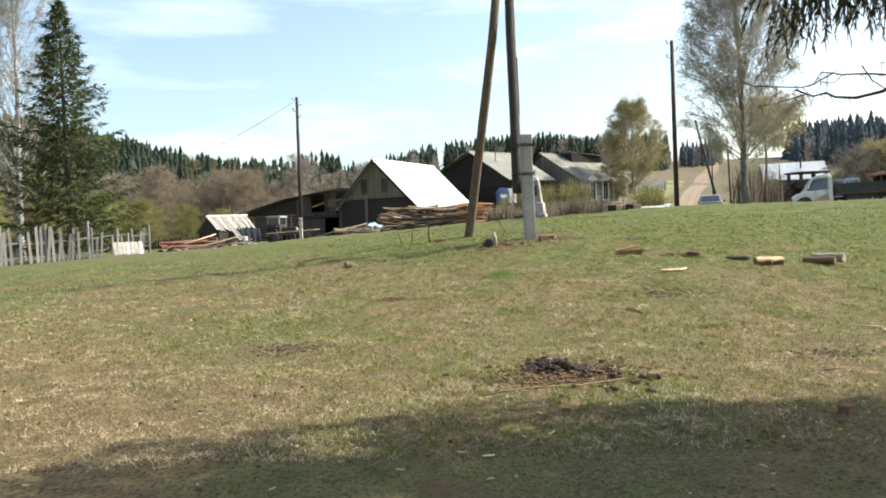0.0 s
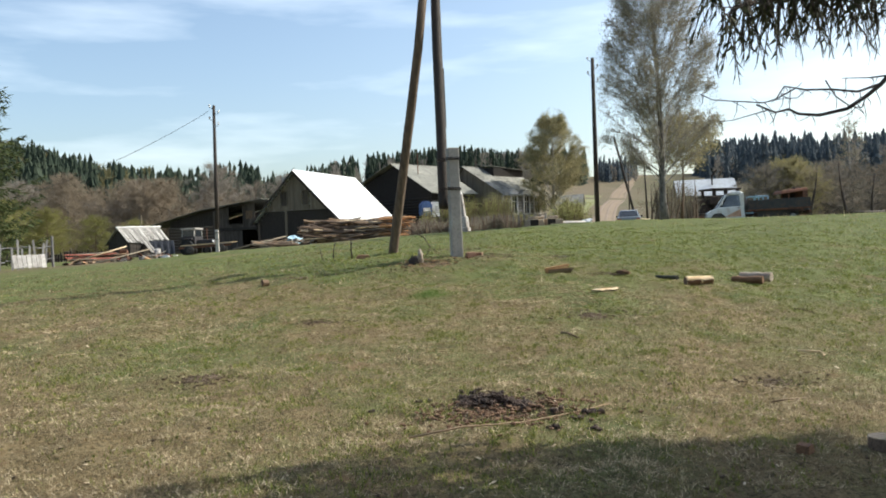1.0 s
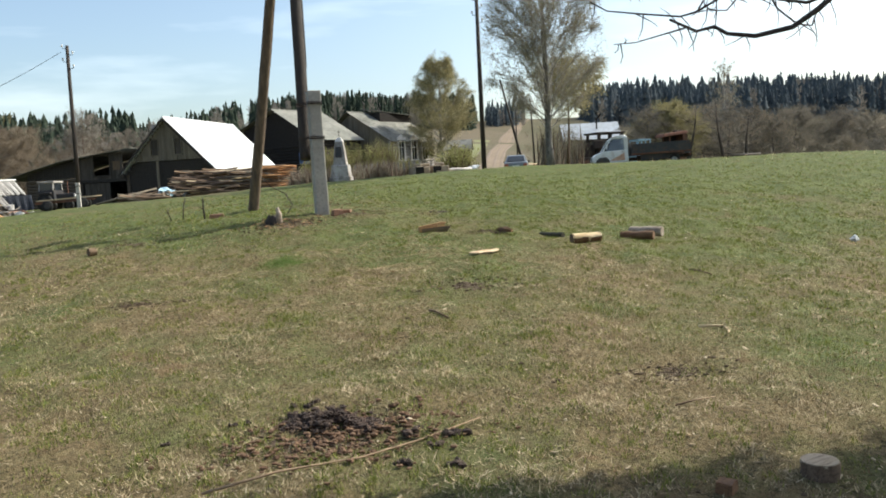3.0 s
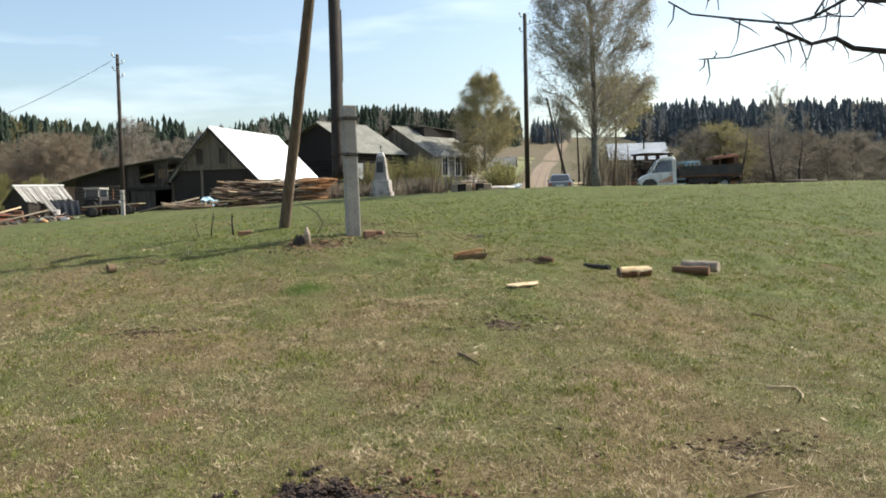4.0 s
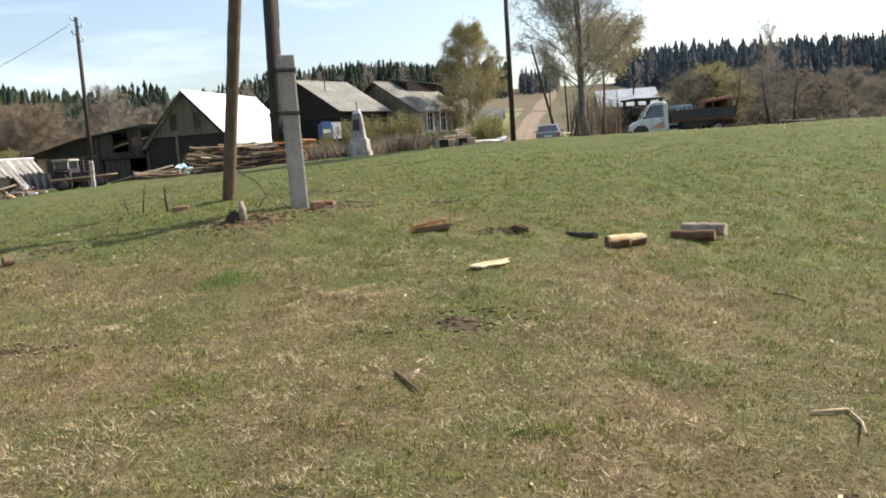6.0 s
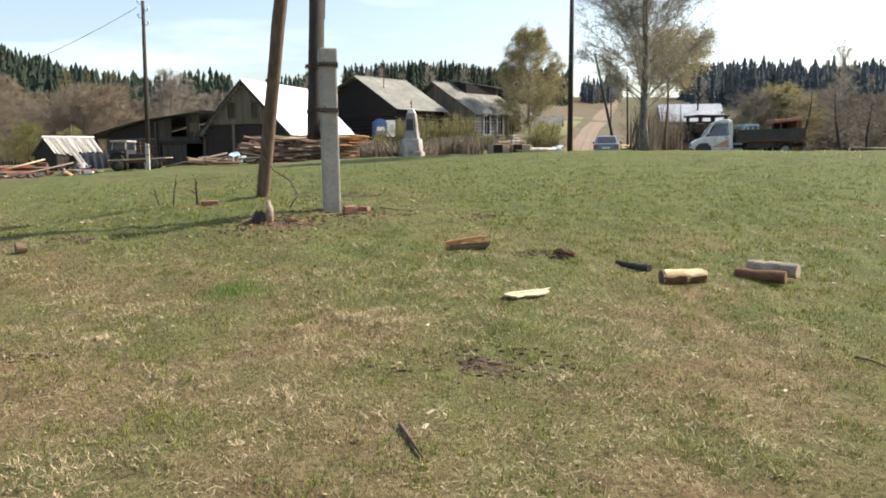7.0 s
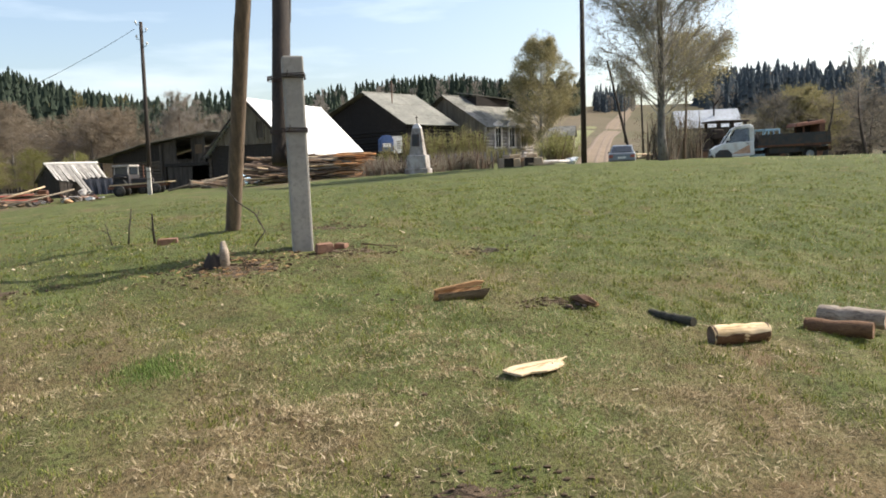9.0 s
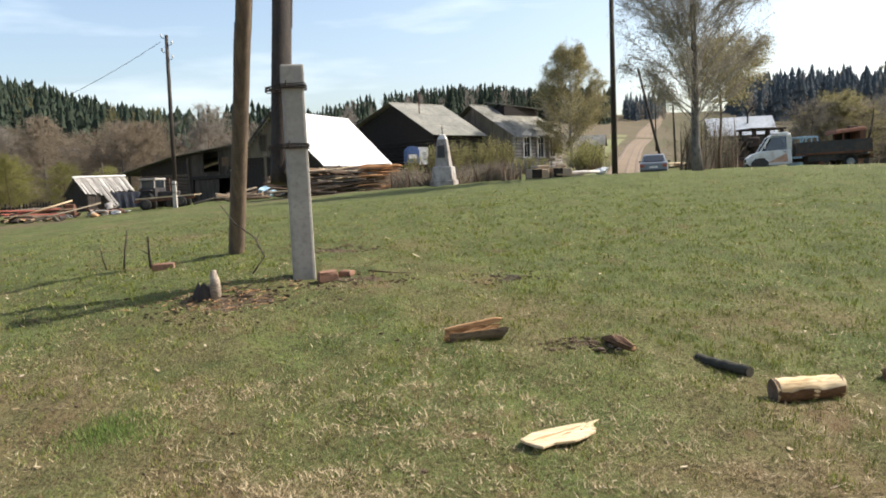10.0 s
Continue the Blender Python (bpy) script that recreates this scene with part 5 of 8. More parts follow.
def crown_tree(name, m, label, category, height, radius, seed, limbs, subs, twigs, bark, twig_mat, leaf_mat, leaves=1, leaf_size=0.04, droop=0.5, twig_len=0.7, twig_w=0.008, low=0.16, trunk_r=0.2, lean=(0, 0), rise=0.8, group="", base=0.5, fork=0.86, taper=3.2):
    """A broad-leaved tree: tapered trunk, limbs to an uneven envelope, fine twigs and buds."""
    rng = random.Random(seed)
    t = thing(name, m, label, category, group)
    trunk = [Vector((lean[0] * f * height + 0.1 * math.sin(f * 5 + seed), lean[1] * f * height + 0.08 * math.sin(f * 4 + 2 * seed), f * height)) for f in np.linspace(0, 1, 9)]
    trunk[0] = Vector((0, 0, -0.3))
    wood = Geo().tube(trunk, [trunk_r * (1.25 if i == 0 else 1) * (1 - 0.94 * i / 8) for i in range(9)], 10, wob=0.05, rng=rng)
    part("trunk", wood, bark, t, "", True)
    lim, tw, lf = Geo(), Geo(), Geo()

    def at(f):
        k = min(int(f * 8), 7)
        return trunk[k].lerp(trunk[k + 1], f * 8 - k)

    def env(f):
        u = (f - low) / (1 - low)
        return radius * min(1.0, base + 2.4 * u) * max(0.05, 1 - u ** taper) ** 0.8 * rng.uniform(0.68, 1.12)

    for i in range(limbs):
        f = low + (0.97 - low) * ((i + rng.random()) / limbs) ** 0.85
        a = i * 2.4 + rng.uniform(-0.4, 0.4)
        start = at(f * fork)
        reach = max(0.15, env(f))
        end = Vector((start.x + math.cos(a) * reach, start.y + math.sin(a) * reach, f * height + reach * rise * 0.35))
        up = Vector((0, 0, reach * 0.22))
        pts = [start, start.lerp(end, 0.35) + up * 0.3, start.lerp(end, 0.7) + up * 0.5, end]
        r0 = trunk_r * 0.15 * (1 - f * 0.6)
        lim.tube(pts, [r0, r0 * 0.7, r0 * 0.4, 0.008], 5, False)
        for j in range(subs):
            q = rng.uniform(0.2, 1)
            k = min(int(q * 3), 2)
            p = pts[k].lerp(pts[k + 1], q * 3 - k)
            d = Vector((math.cos(a) + rng.uniform(-0.9, 0.9), math.sin(a) + rng.uniform(-0.9, 0.9), rng.uniform(-0.1, 0.9))).normalized() * rng.uniform(0.25, 0.6) * reach * 0.55
            e = p + d
            lim.tube([p, p + d * 0.5 + Vector((0, 0, 0.06)), e], [r0 * 0.35, r0 * 0.22, 0.005], 3, False)
            for h in range(twigs):
                s = p.lerp(e, rng.uniform(0.15, 1))
                o = Vector((rng.gauss(0, 0.45), rng.gauss(0, 0.45), rng.gauss(0.25 - droop, 0.4))).normalized() * twig_len * rng.uniform(0.45, 1.1)
                side = o.orthogonal().normalized()
                mid = s + o * 0.5 + Vector((0, 0, 0.08 * twig_len))
                end2 = s + o + Vector((0, 0, -droop * twig_len * 0.35))
                w = twig_w
                b = len(tw.v)
                tw.v += [tuple(s - side * w), tuple(s + side * w), tuple(mid + side * w * 0.7), tuple(mid - side * w * 0.7), tuple(end2)]
                tw.f += [(b, b + 1, b + 2, b + 3), (b + 3, b + 2, b + 4)]
                for _ in range(leaves):
                    u = rng.random()
                    leaf(lf, (mid.lerp(end2, u * 2 - 1) if u > 0.5 else s.lerp(mid, u * 2)) + Vector((rng.gauss(0, 0.05), rng.gauss(0, 0.05), rng.gauss(0, 0.05))), leaf_size * rng.uniform(0.6, 1.3), rng)
    part("branchwork", lim, bark, t)
    tagged(part("twig_haze", tw, twig_mat, t), kind="stuff")
    if leaves:
        tagged(part("crown", lf, leaf_mat, t), kind="stuff")
    return t


def birch_tree(name, m, label, height, profile, seed, limbs, subs, twigs, bark, twig_mat, leaf_mat, leaves=3, leaf_size=0.04, twig_len=0.7, twig_w=0.006, low=0.14, trunk_r=0.18, steep=(25, 48), bend=0.0, limb_bark=None):
    """A birch: limbs rise steeply to an uneven oval outline and end in hanging twigs.
    profile: (share of the height, crown radius) from below."""
    rng = random.Random(seed)
    t = thing(name, m, label, "tree")
    fs, rs = [p[0] for p in profile], [p[1] for p in profile]
    edge = lambda z: float(np.interp(z / height, fs, rs))
    trunk = [Vector((bend * (1 - math.exp(-4 * f)) + 0.07 * math.sin(f * 7 + seed), 0.06 * math.sin(f * 6 + 2 * seed), f * height)) for f in np.linspace(0, 1, 13)]
    trunk[0] = Vector((0, 0, -0.3))
    part("trunk", Geo().tube(trunk, [trunk_r * (1.35 if i == 0 else 1) * (1 - 0.95 * i / 12) for i in range(13)], 12, wob=0.06, rng=rng), bark, t, "", True)
    lim, tw, lf = Geo(), Geo(), Geo()

    def at(f):
        k = min(int(f * 12), 11)
        return trunk[k].lerp(trunk[k + 1], f * 12 - k)

    def hang(s, out):
        """A thin twig that leaves its branch and hangs over."""
        o = (out * rng.uniform(0.2, 0.8) + Vector((rng.gauss(0, 0.4), rng.gauss(0, 0.4), rng.uniform(0.0, 0.6)))).normalized() * twig_len * rng.uniform(0.2, 0.5)
        mid = s + o
        end = mid + o * 0.35 + Vector((0, 0, -twig_len * rng.uniform(0.25, 0.75)))
        side = o.cross(Vector((rng.uniform(-1, 1), rng.uniform(-1, 1), 0.3))).normalized()
        b = len(tw.v)
        tw.v += [tuple(s - side * twig_w), tuple(s + side * twig_w), tuple(mid + side * twig_w * 0.8), tuple(mid - side * twig_w * 0.8), tuple(end)]
        tw.f += [(b, b + 1, b + 2, b + 3), (b + 3, b + 2, b + 4)]
        for _ in range(leaves):
            u = rng.random()
            leaf(lf, (s.lerp(mid, u * 2.5) if u < 0.4 else mid.lerp(end, (u - 0.4) / 0.6)) + Vector((rng.gauss(0, 0.04), rng.gauss(0, 0.04), rng.gauss(0, 0.04))), leaf_size * rng.uniform(0.6, 1.3), rng)

    for i in range(limbs):
        f = low + (0.93 - low) * ((i + rng.random()) / limbs) ** 1.15
        a = i * 2.39996 + rng.uniform(-0.4, 0.4)
        th = radians(rng.uniform(*steep)) * (1.2 - 0.55 * f)
        out = Vector((math.cos(a), math.sin(a), 0))
        p = at(f)
        d = out * math.sin(th) + Vector((0, 0, math.cos(th)))
        pts, k = [p.copy()], rng.uniform(0.72, 1.06)
        while len(pts) < 26:
            p = p + d * 0.35
            d = (d + Vector((rng.gauss(0, 0.07), rng.gauss(0, 0.07), rng.gauss(0.0, 0.06)))).normalized()
            pts.append(p.copy())
            if math.hypot(p.x - bend, p.y) > edge(p.z) * k or p.z > height * 0.985:
                break
        pts.append(p + out * 0.3 + Vector((0, 0, 0.12)))
        pts.append(pts[-1] + out * 0.2 + Vector((0, 0, -0.3)))
        n = len(pts)
        r0 = trunk_r * 0.19 * (1 - 0.7 * f)
        lim.tube(pts, [max(0.005, r0 * (1 - j / n) ** 0.8) for j in range(n)], 4, False)
        for j in range(subs):
            q = rng.uniform(0.18, 1) ** 0.85 * (n - 2)
            h = int(q)
            s = pts[h].lerp(pts[h + 1], q - h)
            dd = ((pts[h + 1] - pts[h]).normalized() + Vector((rng.gauss(0, 0.5), rng.gauss(0, 0.5), rng.uniform(-0.25, 0.35)))).normalized()
            ln = rng.uniform(0.5, 1.3)
            e = s + dd * ln
            room = edge(e.z) * 1.08 / max(0.01, math.hypot(e.x - bend, e.y))
            if room < 1:
                e = Vector((bend + (e.x - bend) * room, e.y * room, e.z))
            m1 = s.lerp(e, 0.5) + Vector((0, 0, 0.07))
            lim.tube([s, m1, e], [max(0.005, r0 * 0.28), 0.006, 0.003], 3, False)
            for _ in range(twigs):
                u = rng.uniform(0.1, 1)
                hang(s.lerp(m1, u * 2) if u < 0.5 else m1.lerp(e, u * 2 - 1), out)
    part("branchwork", lim, limb_bark or bark, t)
    tagged(part("twig_haze", tw, twig_mat, t), kind="stuff")
    tagged(part("crown", lf, leaf_mat, t), kind="stuff")
    return t


def spruce(name, m, label, height, radius, seed, tiers, boughs, bits, clear=0.06, mat_name="needles", trunk_r=0.2, blade=0.34):
    """A spruce: straight trunk, tiers of drooping boughs set with sprays of needles."""
    rng = random.Random(seed)
    t = thing(name, m, label, "tree")
    part("trunk", Geo().tube([(0, 0, -0.3), (0, 0, height * 0.5), (0, 0, height)], [trunk_r, trunk_r * 0.6, 0.015], 9), M["spruce_bark"], t, "", True)
    wood, nd = Geo(), Geo()
    for i in range(tiers):
        f = clear + (1 - clear) * (i / (tiers - 1)) ** 0.9
        z = f * height
        full = radius * min(1.0, 1.14 * (1 - f) ** 0.88, 0.72 + 2.2 * f) + 0.1
        k = max(4, round(boughs * (1 - 0.5 * f)))
        for j in range(k):
            a = 2 * math.pi * (j + rng.uniform(-0.4, 0.4)) / k + i * 1.3
            rr = full * rng.choice((0.55, 0.75, 0.9, 1.0, 1.12)) * rng.uniform(0.9, 1.08)
            d = Vector((math.cos(a), math.sin(a), 0))
            sd = Vector((-d.y, d.x, 0))
            sag = 0.34 * (1 - f) - 0.30 * f
            up = 0.22 if f < 0.8 else 0.1
            pts = [Vector((0, 0, z + rng.uniform(-0.1, 0.1))) + d * rr * q + Vector((0, 0, -sag * rr * math.sin(q * 2.2) + up * rr * q * q)) for q in (0, 0.33, 0.66, 1)]
            wood.tube(pts, [0.028 * (1.2 - f), 0.02, 0.012, 0.004], 3, False)
            for _ in range(int(bits * (0.25 + rr / radius))):
                q = rng.uniform(0.12, 1.03) ** 0.75
                h = min(int(q * 3), 2)
                p = pts[h].lerp(pts[h + 1], q * 3 - h)
                w = (1.08 - q) * rr * 0.36 + 0.06
                p = p + sd * rng.gauss(0, 0.5) * w + Vector((0, 0, rng.uniform(-0.16, 0.03)))
                o = (d * rng.uniform(0.3, 1.1) + sd * rng.uniform(-0.7, 0.7) + Vector((0, 0, rng.uniform(-0.6, 0.35)))).normalized()
                tri_strip(nd, p, p + o * blade * rng.uniform(0.5, 1.15), blade * 0.12, o.cross(Vector((rng.uniform(-1, 1), rng.uniform(-1, 1), 1))).normalized())
    tagged(part("branchwork", wood, M["spruce_bark"], t), kind="stuff")
    tagged(part("foliage", nd, M[mat_name], t), kind="stuff")
    return t


# The trunk takes the shade-toned bark, the limbs the pale copy as if sunlit.
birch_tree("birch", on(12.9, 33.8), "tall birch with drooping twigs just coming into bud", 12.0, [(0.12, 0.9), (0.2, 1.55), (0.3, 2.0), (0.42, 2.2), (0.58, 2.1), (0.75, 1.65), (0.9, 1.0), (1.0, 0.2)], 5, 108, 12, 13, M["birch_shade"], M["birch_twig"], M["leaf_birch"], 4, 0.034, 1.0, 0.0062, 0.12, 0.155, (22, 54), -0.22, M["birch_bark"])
birch_tree("broad_tree", on(17.3, 72.5), "round-crowned tree hazy with yellow spring catkins", 9.2, [(0.05, 0.6), (0.15, 1.2), (0.3, 2.1), (0.5, 2.75), (0.7, 2.5), (0.88, 1.7), (1.0, 0.8)], 8, 80, 11, 12, M["birch_bark"], M["brush_olive"], M["leaf_yellow"], 3, 0.055, 1.2, 0.010, 0.10, 0.17, (30, 70), 0.1)
crown_tree("willow", on(14.9, 36.8), "low bushy tree of yellow-brown spring twigs", "tree", 5.0, 1.9, 18, 40, 8, 12, M["bark"], M["brush_olive"], M["leaf_yellow"], 2, 0.06, 0.3, 0.6, 0.010, 0.5, 0.07)
spruce("spruce", on(-21.2, 45), "tall dense green spruce behind the picket fence", 14.6, 4.1, 6, 38, 11, 62, 0.09, blade=0.44)
birch_tree("bare_birch", on(-25.7, 48), "tall bare birch with thin grey twigs", 17.5, [(0.1, 1.0), (0.25, 3.2), (0.45, 4.3), (0.7, 3.9), (0.88, 2.3), (1.0, 0.3)], 9, 76, 11, 10, M["birch_bark"], M["birch_twig"], M["leaf_birch"], 2, 0.04, 1.0, 0.008, 0.16, 0.24, (24, 52), 0.3)

# brush and bare trees on the low ground behind the sheds
rngt = random.Random(77)
protos = []
for k, (tm, lm, lv, lab) in enumerate(((M["brush_brown"], M["brush_brown"], 1, "bare brown tree in a thicket on low ground"), (M["brush_grey"], M["brush_brown"], 1, "bare grey-brown tree in a thicket on low ground"), (M["brush_olive"], M["leaf_spring"], 4, "young tree flushing green in a thicket"))):
    protos.append(crown_tree("thicket_tree", on(-30 - 6 * k, 84 + 3 * k), lab, "tree", 9.6, 3.4, 40 + k, 34, 8, 15, M["bark"] if k else M["birch_shade"], tm, lm, lv, 0.06, 0.25, 1.0, 0.013, 0.08, 0.11, group="thicket on the low ground"))
for i in range(56):
    x = -64 + 51 * (i + rngt.random()) / 56
    y = 78 + rngt.uniform(0, 20) - 0.12 * (x + 12)
    k = rngt.choice((0, 0, 0, 0, 1))
    o = copy_thing(protos[k], on(x, y, rngt.uniform(0, 360)))
    s = rngt.uniform(0.72, 1.02) if x < -20 else rngt.uniform(0.45, 0.65)
    o.scale = (s * 1.1, s * 1.1, s)
for x, y, s in ((-16.5, 92, 1.12), (-17.3, 94, 0.95), (-12.5, 95, 0.85), (-9.5, 97, 0.9)):
    o = copy_thing(protos[1], on(x, y, x * 40))
    o.scale = (s * 0.95, s * 0.95, s)
for x, y, s in ((-25, 66, 0.42), (-28.5, 65, 0.5), (-22, 68, 0.4), (-32, 64, 0.5), (-19.5, 70, 0.36), (-36, 62, 0.55), (-24, 63.5, 0.45), (-27, 62.5, 0.5), (-39, 66, 0.7), (-30, 71, 0.62)):
    o = copy_thing(protos[2], on(x, y, x * 50))
    o.scale = (s * 1.35, s * 1.35, s)


def shrub(name, m, label, height, radius, seed, n, stem_mat, leaf_mat, leaves, group="", leaf_size=0.05, w=0.008):
    """Many stems fanning from the ground, with finer twigs and buds."""
    rng = random.Random(seed)
    t = thing(name, m, label, "shrub", group)
    st, lf, lim = Geo(), Geo(), Geo()
    for i in range(n):
        a, sp = rng.uniform(0, 6.28), abs(rng.gauss(0, 0.5))
        base = Vector((rng.gauss(0, radius * 0.3), rng.gauss(0, radius * 0.3), -0.05))
        h = height * rng.uniform(0.55, 1.05)
        tip = base + Vector((math.cos(a) * sp * radius, math.sin(a) * sp * radius, h * (1 - 0.2 * sp)))
        mid = base.lerp(tip, 0.5) + Vector((math.cos(a), math.sin(a), 0)) * -0.12 * sp
        side = Vector((-math.sin(a), math.cos(a), 0))
        if i < n // 12:
            lim.tube([base, mid, tip], [0.05, 0.03, 0.008], 4, False)
        b = len(st.v)
        st.v += [tuple(base - side * w), tuple(base + side * w), tuple(mid + side * w * 0.8), tuple(mid - side * w * 0.8), tuple(tip)]
        st.f += [(b, b + 1, b + 2, b + 3), (b + 3, b + 2, b + 4)]
        for j in range(5):
            p = mid.lerp(tip, rng.uniform(-0.4, 1))
            o = Vector((rng.gauss(0, 0.5), rng.gauss(0, 0.5), rng.uniform(0.1, 1))).normalized() * height * 0.22 * rng.random()
            tri_strip(st, p, p + o, w * 0.7, o.orthogonal().normalized())
            for _ in range(leaves):
                leaf(lf, p + o * rng.random(), leaf_size * rng.uniform(0.6, 1.3), rng)
    tagged(part("twig_haze", st, stem_mat, t), kind="stuff")
    if lim.v:
        part("branchwork", lim, M["bark"], t)
    if leaves:
        tagged(part("foliage", lf, leaf_mat, t), kind="stuff")
    return t


# bare brush round the foot of the birch and beside the track
for i, (x, y, h, r) in enumerate(((13.9, 36.4, 2.0, 0.9), (15.0, 38.6, 2.4, 1.1), (16.3, 39.5, 2.2, 1.0))):
    shrub("roadside_bush", on(x, y), "thin grey-brown bush of bare stems by the track", h, r, 410 + i, 150, M["brush_dark"], M["leaf_birch"], 1, "bare bushes by the track", 0.035, 0.009)
# willows along the right
bush_protos = []
for k, (tm, lm, lv, lab) in enumerate(((M["brush_dark"], M["brush_dark"], 1, "large bare grey-brown willow bush"), (M["brush_olive"], M["leaf_birch"], 3, "large rounded willow bush hazed with olive buds"), (M["brush_dark"], M["brush_brown"], 1, "broad dark brown thicket bush without leaves"))):
    bush_protos.append(crown_tree("willow_bush", on(30.2 + 2.6 * k, 58 + 2 * k), lab, "shrub", 4.6, 2.5, 60 + k, 30, 8, 11, M["twig"], tm, lm, lv, 0.06, 0.25, 0.8, 0.013, 0.03, 0.07, (0.03 * (k - 1), 0), 0.9, "willows at the field's edge", 0.75))
for x, y, k, s in ((33.2, 60, 1, 1.15), (38.6, 60, 0, 1.1), (42, 59, 2, 0.95), (45.5, 61, 0, 1.1), (49.5, 60, 2, 1.05), (53.5, 62, 0, 1.1), (58, 62, 2, 1.1), (63, 64, 0, 1.15), (36.5, 66, 2, 1.15), (41, 68, 0, 1.2), (46.5, 69, 2, 1.2), (52, 70, 0, 1.25), (58, 71, 2, 1.3), (37.5, 71, 2, 1.0), (44.6, 54, 2, 0.5), (48.2, 55, 0, 0.5), (65, 70, 2, 1.3), (70, 74, 0, 1.4)):
    o = copy_thing(bush_protos[k], on(x, y, x * 37))
    o.scale = (s * 1.1, s * 1.1, s)
for i, (x, y, hh) in enumerate(((35.4, 56, 5.2), (37.8, 56.5, 4.4), (32.5, 56, 4.6))):
    crown_tree("willow_tree", on(x, y), "dark bare willow with crooked forking limbs", "tree", hh, 2.6, 90 + i, 16, 5, 6, M["twig"], M["brush_brown"], M["brush_brown"], 0, 0.05, 0.1, 0.8, 0.012, 0.08, 0.15, (0.12 * (i - 1), 0), 0.4)
crown_tree("bare_birch", on(70.5, 110), "slender pale birch standing above the far bushes", "tree", 15.5, 2.6, 33, 30, 5, 7, M["birch_bark"], M["brush_grey"], M["leaf_birch"], 2, 0.10, 0.5, 1.0, 0.02, 0.35, 0.15)


def far_conifer(g, x, y, h, r, rng):
    """A far spruce: ragged tiers of boughs one over another."""
    z0 = float(lie(x, y)) - 0.5
    tiers, n = 9, 7
    lean = rng.uniform(-0.012, 0.012) * h
    for k in range(tiers):
        f0, f1 = 0.03 + 0.97 * (k / tiers) ** 0.9, min(1.0, 0.03 + 0.97 * ((k + 1.7) / tiers) ** 0.9)
        r0 = r * (1.08 - f0) ** 0.8 * rng.uniform(0.85, 1.12)
        b = len(g.v)
        a0 = rng.uniform(0, 6.28)
        for j in range(n):
            a = a0 + 6.283 * j / n + rng.uniform(-0.25, 0.25)
            q = r0 * rng.uniform(0.5, 1.3)
            g.v.append((x + lean * f0 + math.cos(a) * q, y + math.sin(a) * q, z0 + h * (f0 + rng.uniform(-0.035, 0.03))))
        g.v.append((x + lean * f1, y, z0 + h * f1))
        g.f += [(b + j, b + (j + 1) % n, b + n) for j in range(n)]


def far_bare(g, x, y, h, r, rng, n=60):
    z0 = float(lie(x, y)) - 0.3
    top = Vector((x + rng.uniform(-0.05, 0.05) * h, y, z0 + h * 0.95))
    tri_strip(g, Vector((x, y, z0)), top, 0.02 * h, Vector((1, 0, 0)))
    for i in range(n):
        a, f = rng.uniform(0, 6.28), rng.uniform(0.12, 0.95)
        reach = r * math.sin(math.pi * min(0.97, f * 0.9 + 0.1)) ** 0.7 * rng.uniform(0.3, 1.1)
        p = Vector((x + math.cos(a) * reach * 0.5, y + math.sin(a) * reach * 0.5, z0 + h * f))
        q = p + Vector((math.cos(a) * reach * 0.6, math.sin(a) * reach * 0.6, h * rng.uniform(0.05, 0.2)))
        tri_strip(g, p, q, 0.014 * h, (q - p).cross(Vector((0, 1, 0.3))).normalized())
        m = p.lerp(q, 0.4)
        e = m + Vector((rng.uniform(-1, 1), rng.uniform(-1, 1), rng.uniform(0, 1))) * 0.12 * h
        tri_strip(g, m, e, 0.012 * h, (e - m).cross(Vector((0, 1, 0.2))).normalized())


def wood(name, spots, hmin, hmax, seed, material, label, mixed=0.0, mixed_mat=None):
    rng = random.Random(seed)
    g, b = Geo(), Geo()
    for x, y in spots:
        h = hmin + (hmax - hmin) * rng.betavariate(2.2, 2.6)
        if rng.random() < mixed:
            far_bare(b, x, y, h * 0.85, h * 0.2, rng)
        else:
            far_conifer(g, x, y, h, h * rng.uniform(0.11, 0.165), rng)
    o = tagged(part(name, g, material), label, "forest", kind="stuff")
    if b.v:
        tagged(part("bare_wood", b, mixed_mat), "far bare grey-brown trees mixed among conifers", "forest", kind="stuff")
    return o


def band(n, az0, az1, y0, y1, seed):
    rng = random.Random(seed)
    out = []
    for i in range(n):
        a = az0 + (az1 - az0) * (i + rng.random()) / n
        y = y0 + (y1 - y0) * rng.random()
        out.append((a * y, y))
    return out


wood("spruce_wood", band(1900, -1.0, -0.225, 175, 410, 1), 11.5, 20, 3, M["forest_dark"], "dark spruce forest covering the low far hill", 0.12, M["brush_olive"])
wood("spruce_wood", band(470, -0.25, -0.005, 190, 330, 2), 8, 14, 23, M["forest_dark"], "dark spruces on the valley side behind the barn", 0.15, M["brush_grey"])
wood("spruce_wood", band(150, -0.24, -0.125, 200, 290, 27), 11, 19, 28, M["forest_dark"], "group of tall dark spruces beyond the barn")
wood("birch_wood", band(130, -0.85, -0.14, 105, 140, 11), 8, 12, 12, M["forest_dark"], "mixed far spruces at the forest's edge", 0.8, M["brush_brown"])
wood("spruce_wood", band(1000, 0.005, 0.285, 250, 360, 4), 7, 13, 5, M["forest_dark"], "dark spruce forest along the far ridge", 0.2, M["brush_grey"])
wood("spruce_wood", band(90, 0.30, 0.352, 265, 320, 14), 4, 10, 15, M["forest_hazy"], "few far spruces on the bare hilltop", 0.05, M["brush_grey"])
